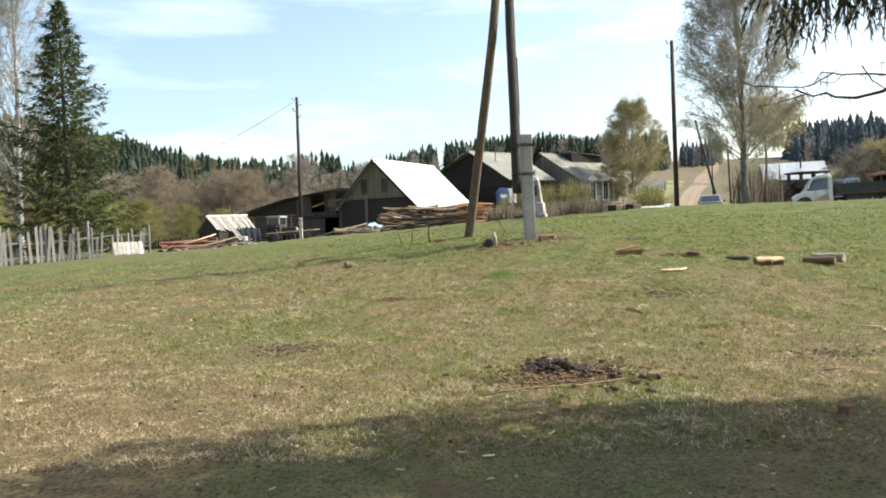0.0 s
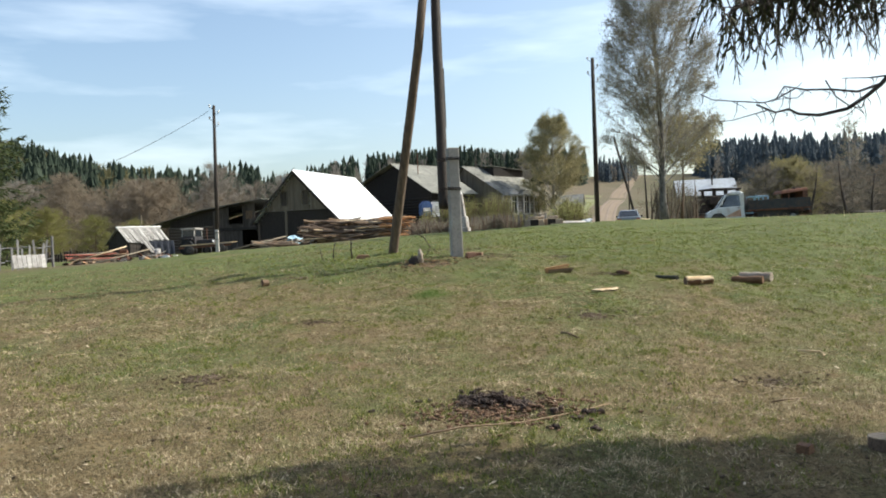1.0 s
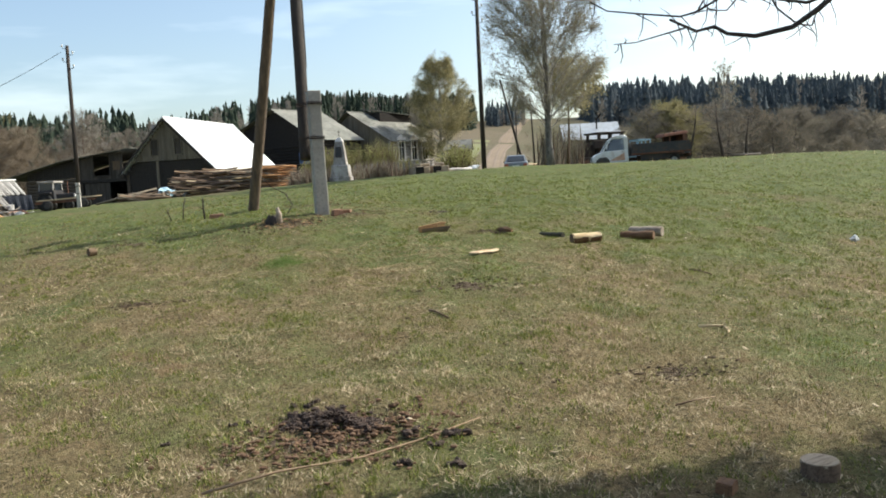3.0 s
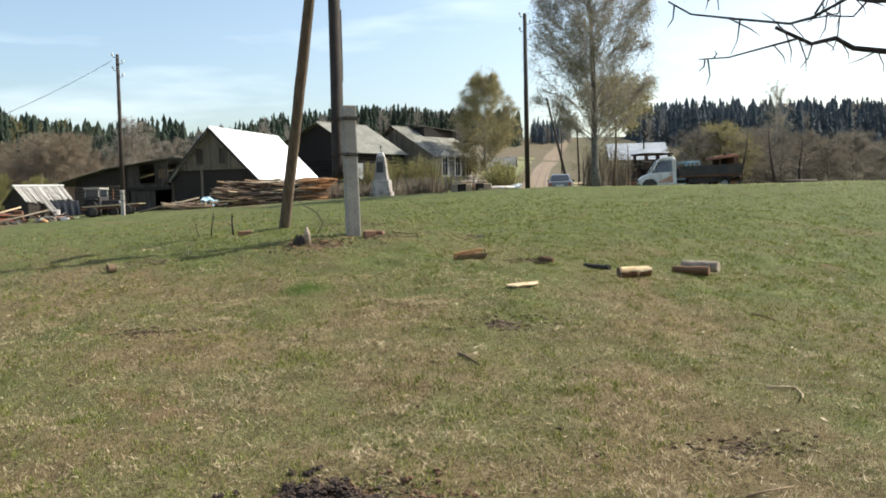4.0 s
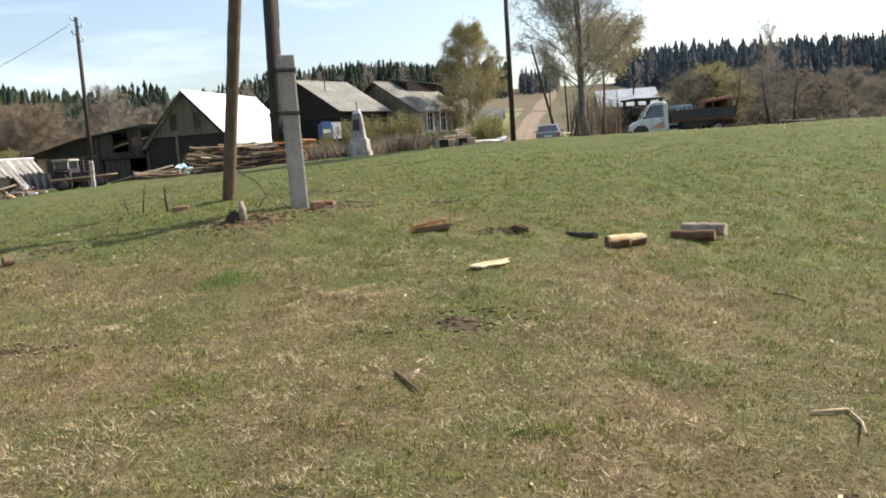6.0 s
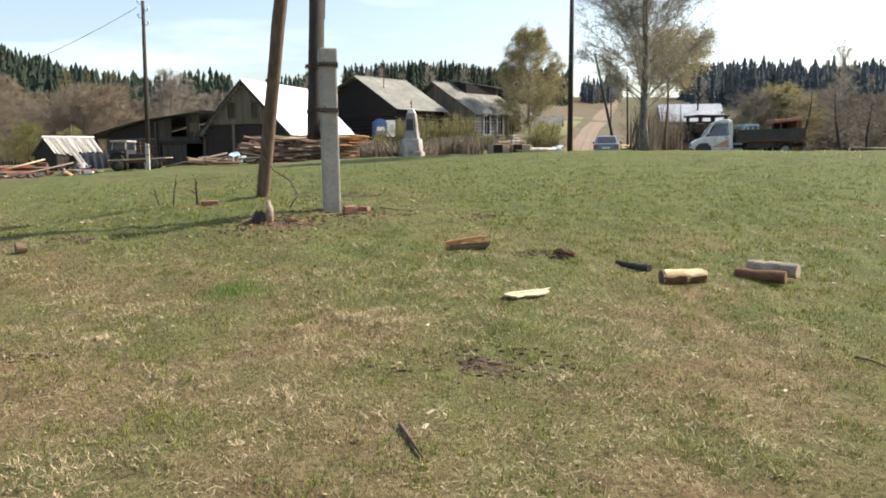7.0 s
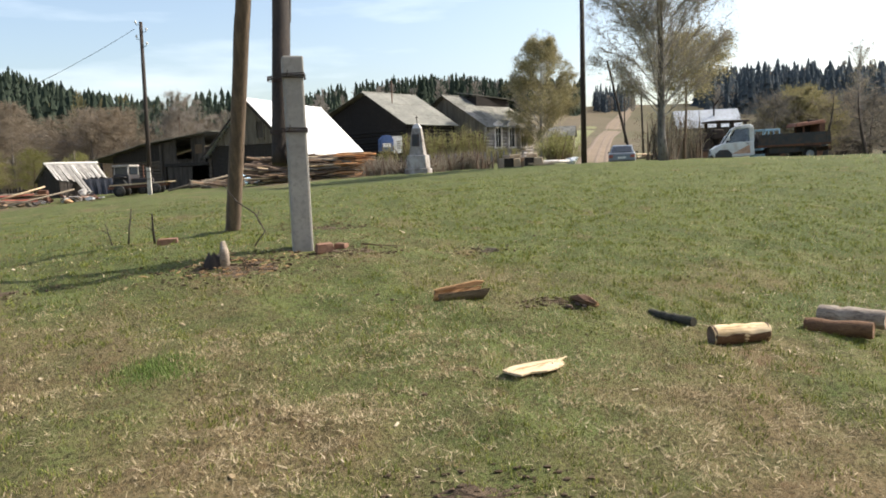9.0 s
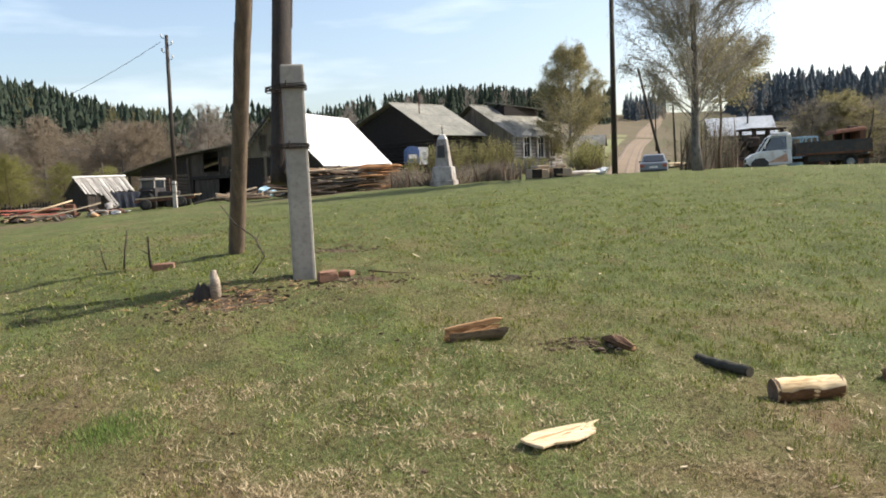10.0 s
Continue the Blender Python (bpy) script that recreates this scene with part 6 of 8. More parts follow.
wood("spruce_wood", band(2000, 0.435, 1.25, 245, 400, 6), 9.5, 17.5, 7, M["forest_hazy"], "spruce forest along the far horizon, coloured pale blue for haze", 0.05, M["brush_grey"])
wood("birch_wood", band(110, 0.42, 1.1, 110, 180, 16), 2.5, 5, 17, M["forest_dark"], "scattered small conifers on the far slope", 0.97, M["brush_grey"])


def hillside_scrub():
    """Low bare scrub on the slope either side of the track."""
    rng = random.Random(19)
    g = Geo()
    for _ in range(420):
        y = rng.uniform(80, 240)
        x = y * rng.uniform(0.2, 0.46)
        way = float(np.interp(y, [p[1] for p in ROAD], [p[0] for p in ROAD]))
        if -7 - 0.03 * y < x - way < 4.5:
            continue
        h = rng.uniform(0.5, 1.5)
        far_bare(g, x, y, h, h * 0.8, rng, 22)
    tagged(part("scrub", g, M["brush_brown"]), "low bare brown scrub over the far slope", "scrub", kind="stuff")


hillside_scrub()

# fences and yard clutter
def picket_fence(a, b, n, hmin, hmax, w, material, label, seed, rails=(0.35, 0.95), gaps=0.0, lean=4, post_every=0):
    rng = random.Random(seed)
    t = thing("picket_fence", pose(0, 0, 0), label, "fence")
    ang = math.degrees(math.atan2(b[1] - a[1], b[0] - a[0]))
    for i in range(n):
        if rng.random() < gaps:
            continue
        f = (i + rng.uniform(-0.25, 0.25)) / n
        x, y = a[0] + (b[0] - a[0]) * f, a[1] + (b[1] - a[1]) * f
        h = rng.uniform(hmin, hmax)
        g = Geo().prism([(-w / 2, -0.1), (w / 2, -0.1), (w / 2 * 0.95, h * 0.93), (rng.uniform(-0.3, 0.3) * w, h), (-w / 2 * 0.95, h * 0.93)], -0.012, 0.012)
        part("picket", g, material, t, at=pose(x, y, gz(x, y), rng.uniform(-3, 3), rng.uniform(-lean, lean), ang + rng.uniform(-6, 6)))
    for z in rails:
        for k in range(4):
            f0, f1 = k / 4, (k + 1) / 4
            p = [(a[0] + (b[0] - a[0]) * f, a[1] + (b[1] - a[1]) * f) for f in (f0, f1)]
            q = [(x, y + 0.05, gz(x, y) + z + rng.uniform(-0.06, 0.06)) for x, y in p]
            part("rail", Geo().tube(q, 0.035, 6), material, t)
    if post_every:
        for f in np.arange(0, 1.01, post_every):
            x, y = a[0] + (b[0] - a[0]) * f, a[1] + (b[1] - a[1]) * f + 0.08
            part("fence_post", Geo().tube([(x, y, gz(x, y) - 0.2), (x, y, gz(x, y) + hmax * 1.02)], 0.06, 7), material, t)
    return t


picket_fence((-27.5, 29.8), (-19.4, 34.2), 34, 1.1, 1.55, 0.11, M["fence_wood"], "silver-grey picket fence with uneven leaning pales", 1, gaps=0.12, post_every=0.33)
picket_fence((-19.3, 34.3), (-16.4, 36.4), 17, 1.25, 1.75, 0.12, M["fence_wood"], "tall crowded grey picket fence with ragged tops", 2, gaps=0.05, lean=6, post_every=0.5)
picket_fence((-16.3, 36.5), (-14.2, 38.0), 11, 0.9, 1.4, 0.09, M["fence_wood"], "gappy grey picket fence on two rails", 3, (0.4, 0.95), 0.2, 8, 1.0)
picket_fence((-26, 61.0), (-14.8, 61.5), 60, 0.55, 0.8, 0.1, M["dark_wood"], "dark low paling fence behind the yard", 4, (0.2, 0.5), post_every=0.25)

t_ = thing("leaning_palings", on(-14.75, 37.0, 35), "pale weathered board panel leaning by the fence", "panel")
for i in range(7):
    part("board", Geo().box((-0.6 + 0.19 * i, 0, 0.32), (0.175, 0.03, 0.66 - 0.02 * (i % 3)), (-28, 0, 0)), M["sheet_pale"], t_)
part("batten", Geo().box((0, 0.06, 0.4), (1.3, 0.03, 0.06), (-28, 0, 0)), M["grey_wood"], t_)


def stack(name, x, y, rz, n, length, width, height, mats, label, category, seed, ends=None, part_name="slab", thick=(0.05, 0.10), messy=6):
    """A loose heap of long offcuts, laid in rough layers."""
    rng = random.Random(seed)
    t = thing(name, on(x, y, rz), label, category)
    for i in range(n):
        f = i / n
        z = height * f ** 0.85 + 0.06
        half = width / 2 * (1 - 0.45 * f)
        l = length * rng.uniform(0.35, 0.62)
        px = rng.uniform(-0.5, 0.5) * (length - l)
        py = rng.uniform(-half, half)
        r = rng.uniform(*thick)
        m = mats[rng.randrange(len(mats))]
        rot = pose(px, py, z, rng.uniform(-20, 20), rng.uniform(-messy, messy) * 0.5, rng.uniform(-messy, messy))
        g = Geo().prism([(-r, -r * 0.3), (r, -r * 0.3), (r * 0.75, r * 0.3), (0, r * 0.55), (-r * 0.7, r * 0.3)], -l / 2, l / 2, "x")
        o = part(part_name, g, m, t, at=rot)
    return t


stack("lumber_pile", -1.1, 46.6, -3, 260, 5.6, 2.2, 1.2, [M["bark"], M["slab_wood"], M["bark"], M["slab_wood"], M["grey_wood"], M["bark"], M["pale_wood"]], "long heap of bark-edged sawmill offcuts", "lumber pile", 51, messy=20, thick=(0.04, 0.10))
stack("lumber_pile", 1.75, 46.1, 2, 110, 2.2, 1.6, 1.28, [M["orange_wood"], M["orange_wood"], M["slab_wood"]], "stack of orange-ended fresh offcuts", "lumber pile", 52, messy=9, thick=(0.04, 0.085))
stack("board_heap", -5.6, 49.2, 8, 46, 3.0, 1.9, 0.26, [M["slab_wood"], M["bark"], M["grey_wood"]], "low scattered heap of old boards", "lumber pile", 53, messy=24, thick=(0.04, 0.08))
stack("board_heap", -15.6, 48.2, 18, 34, 3.4, 1.4, 0.55, [M["red_paint"], M["slab_wood"], M["grey_wood"], M["red_paint"]], "heap of red-painted boards and old timber", "lumber pile", 54)
stack("dead_wood_pile", 38.2, 44, 10, 60, 3.6, 1.6, 0.75, [M["twig"], M["bark"], M["grey_wood"]], "heap of dark cut brushwood", "wood pile", 55, messy=16, thick=(0.03, 0.07))


def pole_lying(a, b, r, material, label):
    """A long pole or beam resting with one end raised."""
    mid = [(p + q) / 2 for p, q in zip(a, b)]
    t = thing("timber_pole", pose(*mid), label, "timber")
    va, vb = Vector(a) - Vector(mid), Vector(b) - Vector(mid)
    part("shaft", Geo().tube([va, va.lerp(vb, 0.5), vb], [r, r * 0.95, r * 0.8], 8), material, t, "", True)


pole_lying((-15.4, 46.2, gz(-15.4, 46.2) + 0.05), (-12.7, 48.9, gz(-12.7, 48.9) + 0.6), 0.05, M["grey_wood"], "long grey pole propped on the junk heap")
pole_lying((-16.2, 47.5, gz(-16.2, 47.5) + 0.3), (-14.0, 48.6, gz(-14, 48.6) + 0.85), 0.05, M["pale_wood"], "pale pole lying across old boards")
pole_lying((-7.9, 48.4, gz(-7.9, 48.4) + 0.08), (-4.9, 50.0, gz(-4.9, 50) + 0.6), 0.06, M["grey_wood"], "grey plank propped on a low board heap")
pole_lying((9.0, 38.0, gz(9.0, 38) + 0.16), (10.6, 38.3, gz(10.6, 38.3) + 0.12), 0.08, M["whitewash"], "pale squared beam lying on the grass")
pole_lying((20.9, 33.2, gz(20.9, 33.2) + 0.06), (22.9, 33.7, gz(22.9, 33.7) + 0.12), 0.07, M["twig"], "dark weathered plank lying on the grass")


def sack(x, y, size, material, label, name="sack"):
    rng = random.Random(int(x * 9))
    g = Geo().lump((0, 0, size[2] * 0.45), (size[0] / 2, size[1] / 2, size[2] / 2), rng, 0.42, 2)
    o = part(name, g, material)
    o.matrix_basis = on(x, y, rng.uniform(0, 180))
    return tagged(o, label, "sack")


M["white_poly"] = mat("white_woven_plastic", (0.76, 0.76, 0.75), (0.66, 0.67, 0.68), 4, rough=0.6, bump=0.3, c=(0.5, 0.5, 0.5))
sack(-12.35, 49.2, (0.5, 0.4, 0.6), M["sheet_pale"], "tall bulging pale grey sack standing in the yard")
sack(-13.1, 48.6, (0.5, 0.35, 0.2), M["white_poly"], "crumpled white plastic sack in the yard")
sack(-14.0, 48.2, (0.4, 0.3, 0.16), M["white_poly"], "crumpled white plastic sack in the yard")
sack(-12.8, 48.9, (0.5, 0.4, 0.28), M["orange_dirt"], "crumpled red sacking among yard clutter")
sack(-4.4, 50.4, (1.0, 0.7, 0.6), M["pale_blue"], "pale blue plastic bundle on a board heap")
sack(-2.9, 47.5, (0.8, 0.3, 0.25), M["white_poly"], "crumpled white plastic sack beside lumber")
sack(10.75, 38.4, (0.5, 0.35, 0.3), M["white_poly"], "crumpled white plastic sack on the grass")
sack(7.9, 10.4, (0.10, 0.08, 0.09), M["white_poly"], "small scrap of white plastic in grass", "plastic_scrap")
stone("drum", -14.25, 48.9, (0.5, 0.5, 0.75), 10, M["rust"], "upended rusty drum beside old boards", "drum")


def beam_stack():
    rng = random.Random(66)
    t = thing("beam_stack", on(8.6, 38.2, -4), "stack of thick squared beams with dark cut ends", "timber")
    for x, y, z, l, w, h, rz in ((-0.62, 0.3, 0.2, 1.5, 0.42, 0.4, 3), (-0.2, 0.4, 0.19, 1.4, 0.36, 0.38, -4), (0.24, 0.35, 0.2, 1.3, 0.4, 0.42, 2), (0.68, 0.3, 0.19, 1.2, 0.4, 0.4, -5), (-0.35, 0.6, 0.47, 1.2, 0.5, 0.13, 8), (0.5, 0.55, 0.48, 1.1, 0.44, 0.14, -7)):
        o = part("beam", bevelled(Geo().box((0, 0, 0), (w, l, h), taper=rng.uniform(0.9, 1)), 0.03, 1), M["beam_wood"], t, at=pose(x, y, z, 0, rng.uniform(-3, 3), rz))
        # Near-black sheets on two facing ends paint in the shade there.
        if z < 0.4 and x < 0.3 and x != -0.2:
            part("beam_end", Geo().box((0, -l / 2 - 0.005, 0), (w * 0.93, 0.03, h * 0.9)), M["black_timber"], o, "dark sheet painting in the beam end's shade")
    part("plank", Geo().box((0.75, -0.25, 0.1), (1.1, 0.2, 0.07), (0, 4, 12)), M["beam_wood"], t)


beam_stack()




def monument():
    rng = random.Random(61)
    t = thing("memorial_obelisk", on(4.25, 36.6, -16, -0.32) @ Matrix.Diagonal((0.93, 0.93, 1.06, 1)), "small whitewashed obelisk memorial with a peeling stepped base", "memorial")
    part("plinth", bevelled(Geo().box((0, 0, 0.2), (0.98, 0.98, 0.5)), 0.03, 1), M["old_wash"], t)
    part("base", bevelled(Geo().box((0, 0, 0.68), (0.85, 0.85, 0.5), taper=0.92), 0.03, 1), M["old_wash"], t)
    g = Geo().box((0, 0, 1.4), (0.62, 0.62, 0.98), taper=0.6)
    g2 = Geo().box((0, 0, 1.96), (0.375, 0.375, 0.18), taper=0.5)
    part("shaft", bevelled(g, 0.03, 2), M["old_wash"], t)
    part("cap", bevelled(g2, 0.03, 2), M["whitewash"], t)
    part("plaque", Geo().box((-0.02, -0.285, 1.45), (0.3, 0.03, 0.42), (-6, 0, 0)), M["black_steel"], t, "dark plate on the shaft")
    part("spire", Geo().tube([(0, 0, 2.02), (0, 0, 2.34)], 0.018, 6).box((0, 0, 2.26), (0.1, 0.02, 0.03)), M["rust_dark"], t)


monument()


def message_stand():
    t = thing("notice_stand", on(3.3, 44.0, 20, 0.28) @ Matrix.Diagonal((0.8, 0.8, 0.85, 1)), "blue hooded box and white board on a post", "notice stand")
    part("post", Geo().tube([(0, 0.2, -0.5), (0, 0.2, 1.7)], 0.04, 7), M["grey_wood"], t)
    part("post", Geo().tube([(0.75, 0.2, -0.5), (0.75, 0.2, 1.7)], 0.04, 7), M["grey_wood"], t)
    out = [(-0.42, 1.05), (0.38, 1.05), (0.38, 1.75), (0.2, 1.95), (-0.15, 1.98), (-0.42, 1.75)]
    part("hood", bevelled(Geo().prism(out, -0.25, 0.25), 0.03, 2), M["blue_paint"], t, "faded blue rounded hood")
    part("panel", Geo().box((-0.05, -0.27, 1.42), (0.5, 0.02, 0.22)), M["white_board"], t, "white front panel")
    part("board", Geo().box((0.72, 0.0, 1.45), (0.62, 0.05, 0.95)), M["white_board"], t, "white notice board")
    for z in (1.62, 1.5, 1.38, 1.26):
        part("printed_bar", Geo().box((0.78, -0.03, z), (0.2, 0.008, 0.05)), M["grey_wood"], t)


message_stand()
for i, (x, y, h, k) in enumerate(((2.9, 39.5, 0.9, 0), (3.3, 42.5, 1.5, 1), (4.2, 42.0, 1.9, 1), (5.0, 41.5, 1.9, 1), (5.6, 42.3, 2.0, 1), (6.2, 41.3, 1.9, 1), (6.8, 42, 2.1, 1), (7.3, 41.2, 1.8, 1), (5.3, 39.2, 0.95, 0), (6.0, 39.4, 0.9, 0), (6.7, 39.3, 0.95, 0), (7.2, 39.8, 0.8, 0), (3.5, 38.3, 0.8, 0), (3.7, 37.3, 0.5, 0), (4.9, 37.4, 0.6, 0), (2.5, 41.0, 0.9, 0), (12.0, 66.2, 1.3, 1), (12.9, 66.4, 1.4, 1), (13.8, 66.2, 1.2, 1), (16.9, 67, 2.2, 2), (18.0, 67.5, 2.3, 2))):
    shrub("hedge_bush", on(x, y), ("low tangle of dry grey stems in the hedge", "upright hedge bush of budding straw-coloured stems", "rounded dense olive-brown bush by the house")[k], h, (0.75, 0.55, 1.5)[k], 300 + i, 220, (M["reed"], M["reed_green"], M["brush_olive"])[k], M["leaf_spring"], (0, 1, 2)[k], "hedge round the memorial", 0.035 if k < 2 else 0.07, 0.007 if k < 2 else 0.011)
for i in range(16):
    x = 5.0 + 0.26 * i
    o = part("paling", Geo().prism([(-0.035, -0.1), (0.035, -0.1), (0.035, 0.68), (0, 0.75), (-0.035, 0.68)], -0.01, 0.01), M["fence_wood"])
    o.matrix_basis = on(x, 39.5, 2, 0, 0, (i * 37 % 9) - 4)
    tagged(o, "single grey paling of a low fence", "paling", "low palings before the hedge")


def dark_wall():
    rng = random.Random(44)
    t = thing("board_wall", on(40.5, 70, 4), "long dark weathered board wall behind the bushes", "wall")
    for i in range(34):
        h = rng.uniform(1.7, 2.0)
        part("board", Geo().box((-5 + 0.3 * i, rng.uniform(-0.02, 0.02), h / 2 - 0.1), (0.28, 0.04, h)), M["dark_wood"], t)
    for z in (0.5, 1.5):
        part("rail", Geo().box((0, 0.05, z), (10.2, 0.06, 0.1)), M["dark_wood"], t)


dark_wall()
stack("log_pile", 24.6, 66.5, 10, 9, 2.6, 1.2, 0.4, [M["pale_wood"], M["pale_wood"], M["slab_wood"]], "low pile of pale peeled logs beside the track", "log pile", 57, part_name="peeled_log", messy=5, thick=(0.10, 0.16))
stack("brush_heap", 33.5, 41.5, -8, 30, 2.4, 1.4, 0.3, [M["grey_wood"], M["white_board"], M["twig"]], "low litter of grey branches and white scraps", "brushwood", 58, messy=20, thick=(0.02, 0.05))


def scrap_scatter(x, y, rx, ry, n, mats, label, seed):
    """Odd boards, rags and lumps thrown down together."""
    rng = random.Random(seed)
    t = thing("scrap_heap", on(x, y), label, "scrap heap")
    for i in range(n):
        px, py = rng.gauss(0, rx * 0.5), rng.gauss(0, ry * 0.5)
        z = gz(x + px, y + py) - gz(x, y)
        m = mats[rng.randrange(len(mats))]
        if i % 3:
            l, w = rng.uniform(0.3, 0.9), rng.uniform(0.06, 0.2)
            part("board", Geo().box((0, 0, 0), (l, w, 0.03)), m, t, at=pose(px, py, z + rng.uniform(0.05, 0.3), rng.uniform(-35, 35), rng.uniform(-30, 30), rng.uniform(0, 180)))
        else:
            s = rng.uniform(0.08, 0.2)
            part("rag", Geo().lump((px, py, z + s * 0.5), (s * 1.3, s, s * 0.8), rng, 0.4, 2), m, t)
    return t


scrap_scatter(-12.6, 48.7, 1.5, 0.9, 34, [M["sheet_pale"], M["orange_dirt"], M["grey_wood"], M["white_board"], M["rust"], M["dark_wood"]], "jumble of pale boards, rags and rusty scrap", 801)
scrap_scatter(-15.2, 47.6, 2.0, 0.9, 30, [M["red_wood"], M["grey_wood"], M["rust_dark"], M["dark_wood"], M["slab_wood"]], "jumble of brown boards and rusty scrap", 802)
scrap_scatter(-4.2, 49.6, 2.2, 0.9, 26, [M["grey_wood"], M["dark_wood"], M["slab_wood"], M["bark"]], "scattered old boards and bark before the barn", 803)
scrap_scatter(17.2, 47.4, 1.2, 0.6, 16, [M["rust_dark"], M["grey_wood"], M["rust_dark"], M["rust"]], "scattered rusty scrap in the dry grass", 804)
# the spruce beside the start of the walk, with boughs over the path
def near_spruce():
    rng = random.Random(401)
    tx, ty = 6.4, 3.4
    z0 = gz(tx, ty)
    t = thing("spruce_over_path", pose(tx, ty, z0), "large old spruce with drooping dark boughs and dead limbs", "tree")
    H = 17.0
    part("trunk", Geo().tube([(0, 0, -0.3), (0, 0, 1.2), (0.05, 0, 6), (0, 0, H)], [0.26, 0.21, 0.14, 0.02], 12), M["spruce_bark"], t, "", True)
    wood, nd = Geo(), Geo()

    def spray(p, o, l, n):
        """A hanging twig set with short needles."""
        q = p + o * l
        wood.tube([p, q], [0.006, 0.002], 3, False)
        for k in range(n):
            c = p.lerp(q, rng.uniform(0.1, 1.0))
            d = (o * rng.uniform(0.5, 1.1) + Vector((rng.uniform(-1, 1), rng.uniform(-1, 1), rng.uniform(-0.8, 0.3))) * 0.55).normalized()
            tri_strip(nd, c, c + d * rng.uniform(0.05, 0.10), 0.015, d.orthogonal().normalized())

    def bough(a, z, reach, sag, dens):
        d = Vector((math.cos(a), math.sin(a), 0))
        sd = Vector((-d.y, d.x, 0))
        pts = [Vector((0, 0, z)) + d * reach * f + Vector((0, 0, -sag * reach * (f ** 1.2) + 0.10 * reach * f ** 3)) for f in np.linspace(0, 1, 7)]
        wood.tube(pts, [0.045 * (1 - 0.85 * f) * min(1, reach / 3) for f in np.linspace(0, 1, 7)], 5, False)
        for k in range(int(dens * reach)):
            f = rng.uniform(0.25, 1.0) ** 0.8
            i = min(int(f * 6), 5)
            p = pts[i].lerp(pts[i + 1], f * 6 - i)
            side = rng.choice((-1, 1))
            l2 = (1.05 - f) * reach * 0.32 + 0.12
            e = p + sd * side * l2 * rng.uniform(0.2, 1) + d * l2 * 0.4
            wood.tube([p, e], [0.007, 0.003], 3, False)
            for s in range(3):
                c = p.lerp(e, rng.uniform(0.2, 1))
                o = Vector((rng.gauss(0, 0.28), rng.gauss(0, 0.28), -1)).normalized()
                spray(c, o, rng.uniform(0.14, 0.48), 11)

    # boughs all round the trunk, shorter higher up
    for i in range(140):
        z = 2.9 + (H - 3.3) * (i / 139) ** 0.95
        a = i * 2.39996
        reach = 4.1 * (1 - (z - 1.0) / (H - 0.6)) ** 0.55 * rng.uniform(0.75, 1.1) + 0.2
        if math.cos(a) < -0.3 and z < 5.2:
            reach = min(reach, 1.9)
        if math.sin(a) > 0.05:
            reach = min(reach, (1.5 + 0.19 * z) * rng.uniform(0.82, 1.04) / math.sin(a))
        bough(a, z, reach, 0.24 if z < 9 else 0.1, 20)
    # the long boughs that hang in front of the walk's first steps
    for a, z, reach, sag in ((157, 3.74, 4.5, 0.32), (153, 3.88, 4.5, 0.33), (162, 3.94, 4.35, 0.32), (148, 3.74, 4.2, 0.29), (151, 4.14, 4.6, 0.34), (143, 3.74, 4.0, 0.28), (159, 4.24, 4.2, 0.35)):
        bough(radians(a), z, reach, sag, 9)
    # thick skirts of unseen boughs away from the path, added to deepen the shade
    for k in range(16):
        a, z = radians(30 + 5.6 * k), 3.9 + 0.1 * ((k * 7) % 16)
        bough(a, z, min(3.3, (1.6 + 0.19 * z) / math.sin(a)) * rng.uniform(0.9, 1.03), 0.24, 24)
    tagged(part("branchwork", wood, M["spruce_bark"], t), kind="stuff")
    tagged(part("foliage", nd, M["needles_dark"], t), kind="stuff")
    # the bare dead limb, forking towards its tip
    y = 4.25
    limbs = (
        ([(6.4, 3.45, 3.3), (5.0, 3.9, 3.1), (3.9, 4.12, 2.86), (3.1, 4.22, 2.57), (2.65, y, 2.36), (2.58, y, 2.29), (2.50, y, 2.23), (2.39, y, 2.165), (2.24, y, 2.135), (2.13, y, 2.145), (2.08, y, 2.17), (2.01, y, 2.155), (1.91, y, 2.195)], 0.021, 0.0045),
        ([(2.58, y, 2.29), (2.45, y, 2.25), (2.31, y, 2.265), (2.17, y, 2.265), (2.12, y, 2.275), (2.01, y, 2.22), (1.95, y, 2.205), (1.80, y, 2.215), (1.68, y, 2.225), (1.62, y, 2.255)], 0.008, 0.002),
        ([(1.98, y, 2.17), (1.88, y, 2.145), (1.78, y, 2.12), (1.70, y, 2.115)], 0.0035, 0.0015),
        ([(2.28, y, 2.31), (2.33, y, 2.23), (2.41, y, 2.175), (2.47, y, 2.17), (2.50, y, 2.24)], 0.004, 0.003),
        ([(2.62, y, 2.33), (2.51, y, 2.32), (2.37, y, 2.32)], 0.006, 0.002),
        ([(2.12, y, 2.275), (2.06, y, 2.285), (2.02, y, 2.23)], 0.004, 0.003),
        ([(2.17, y, 2.265), (2.13, y, 2.225), (2.08, y, 2.225), (2.04, y, 2.24)], 0.003, 0.002),
    )
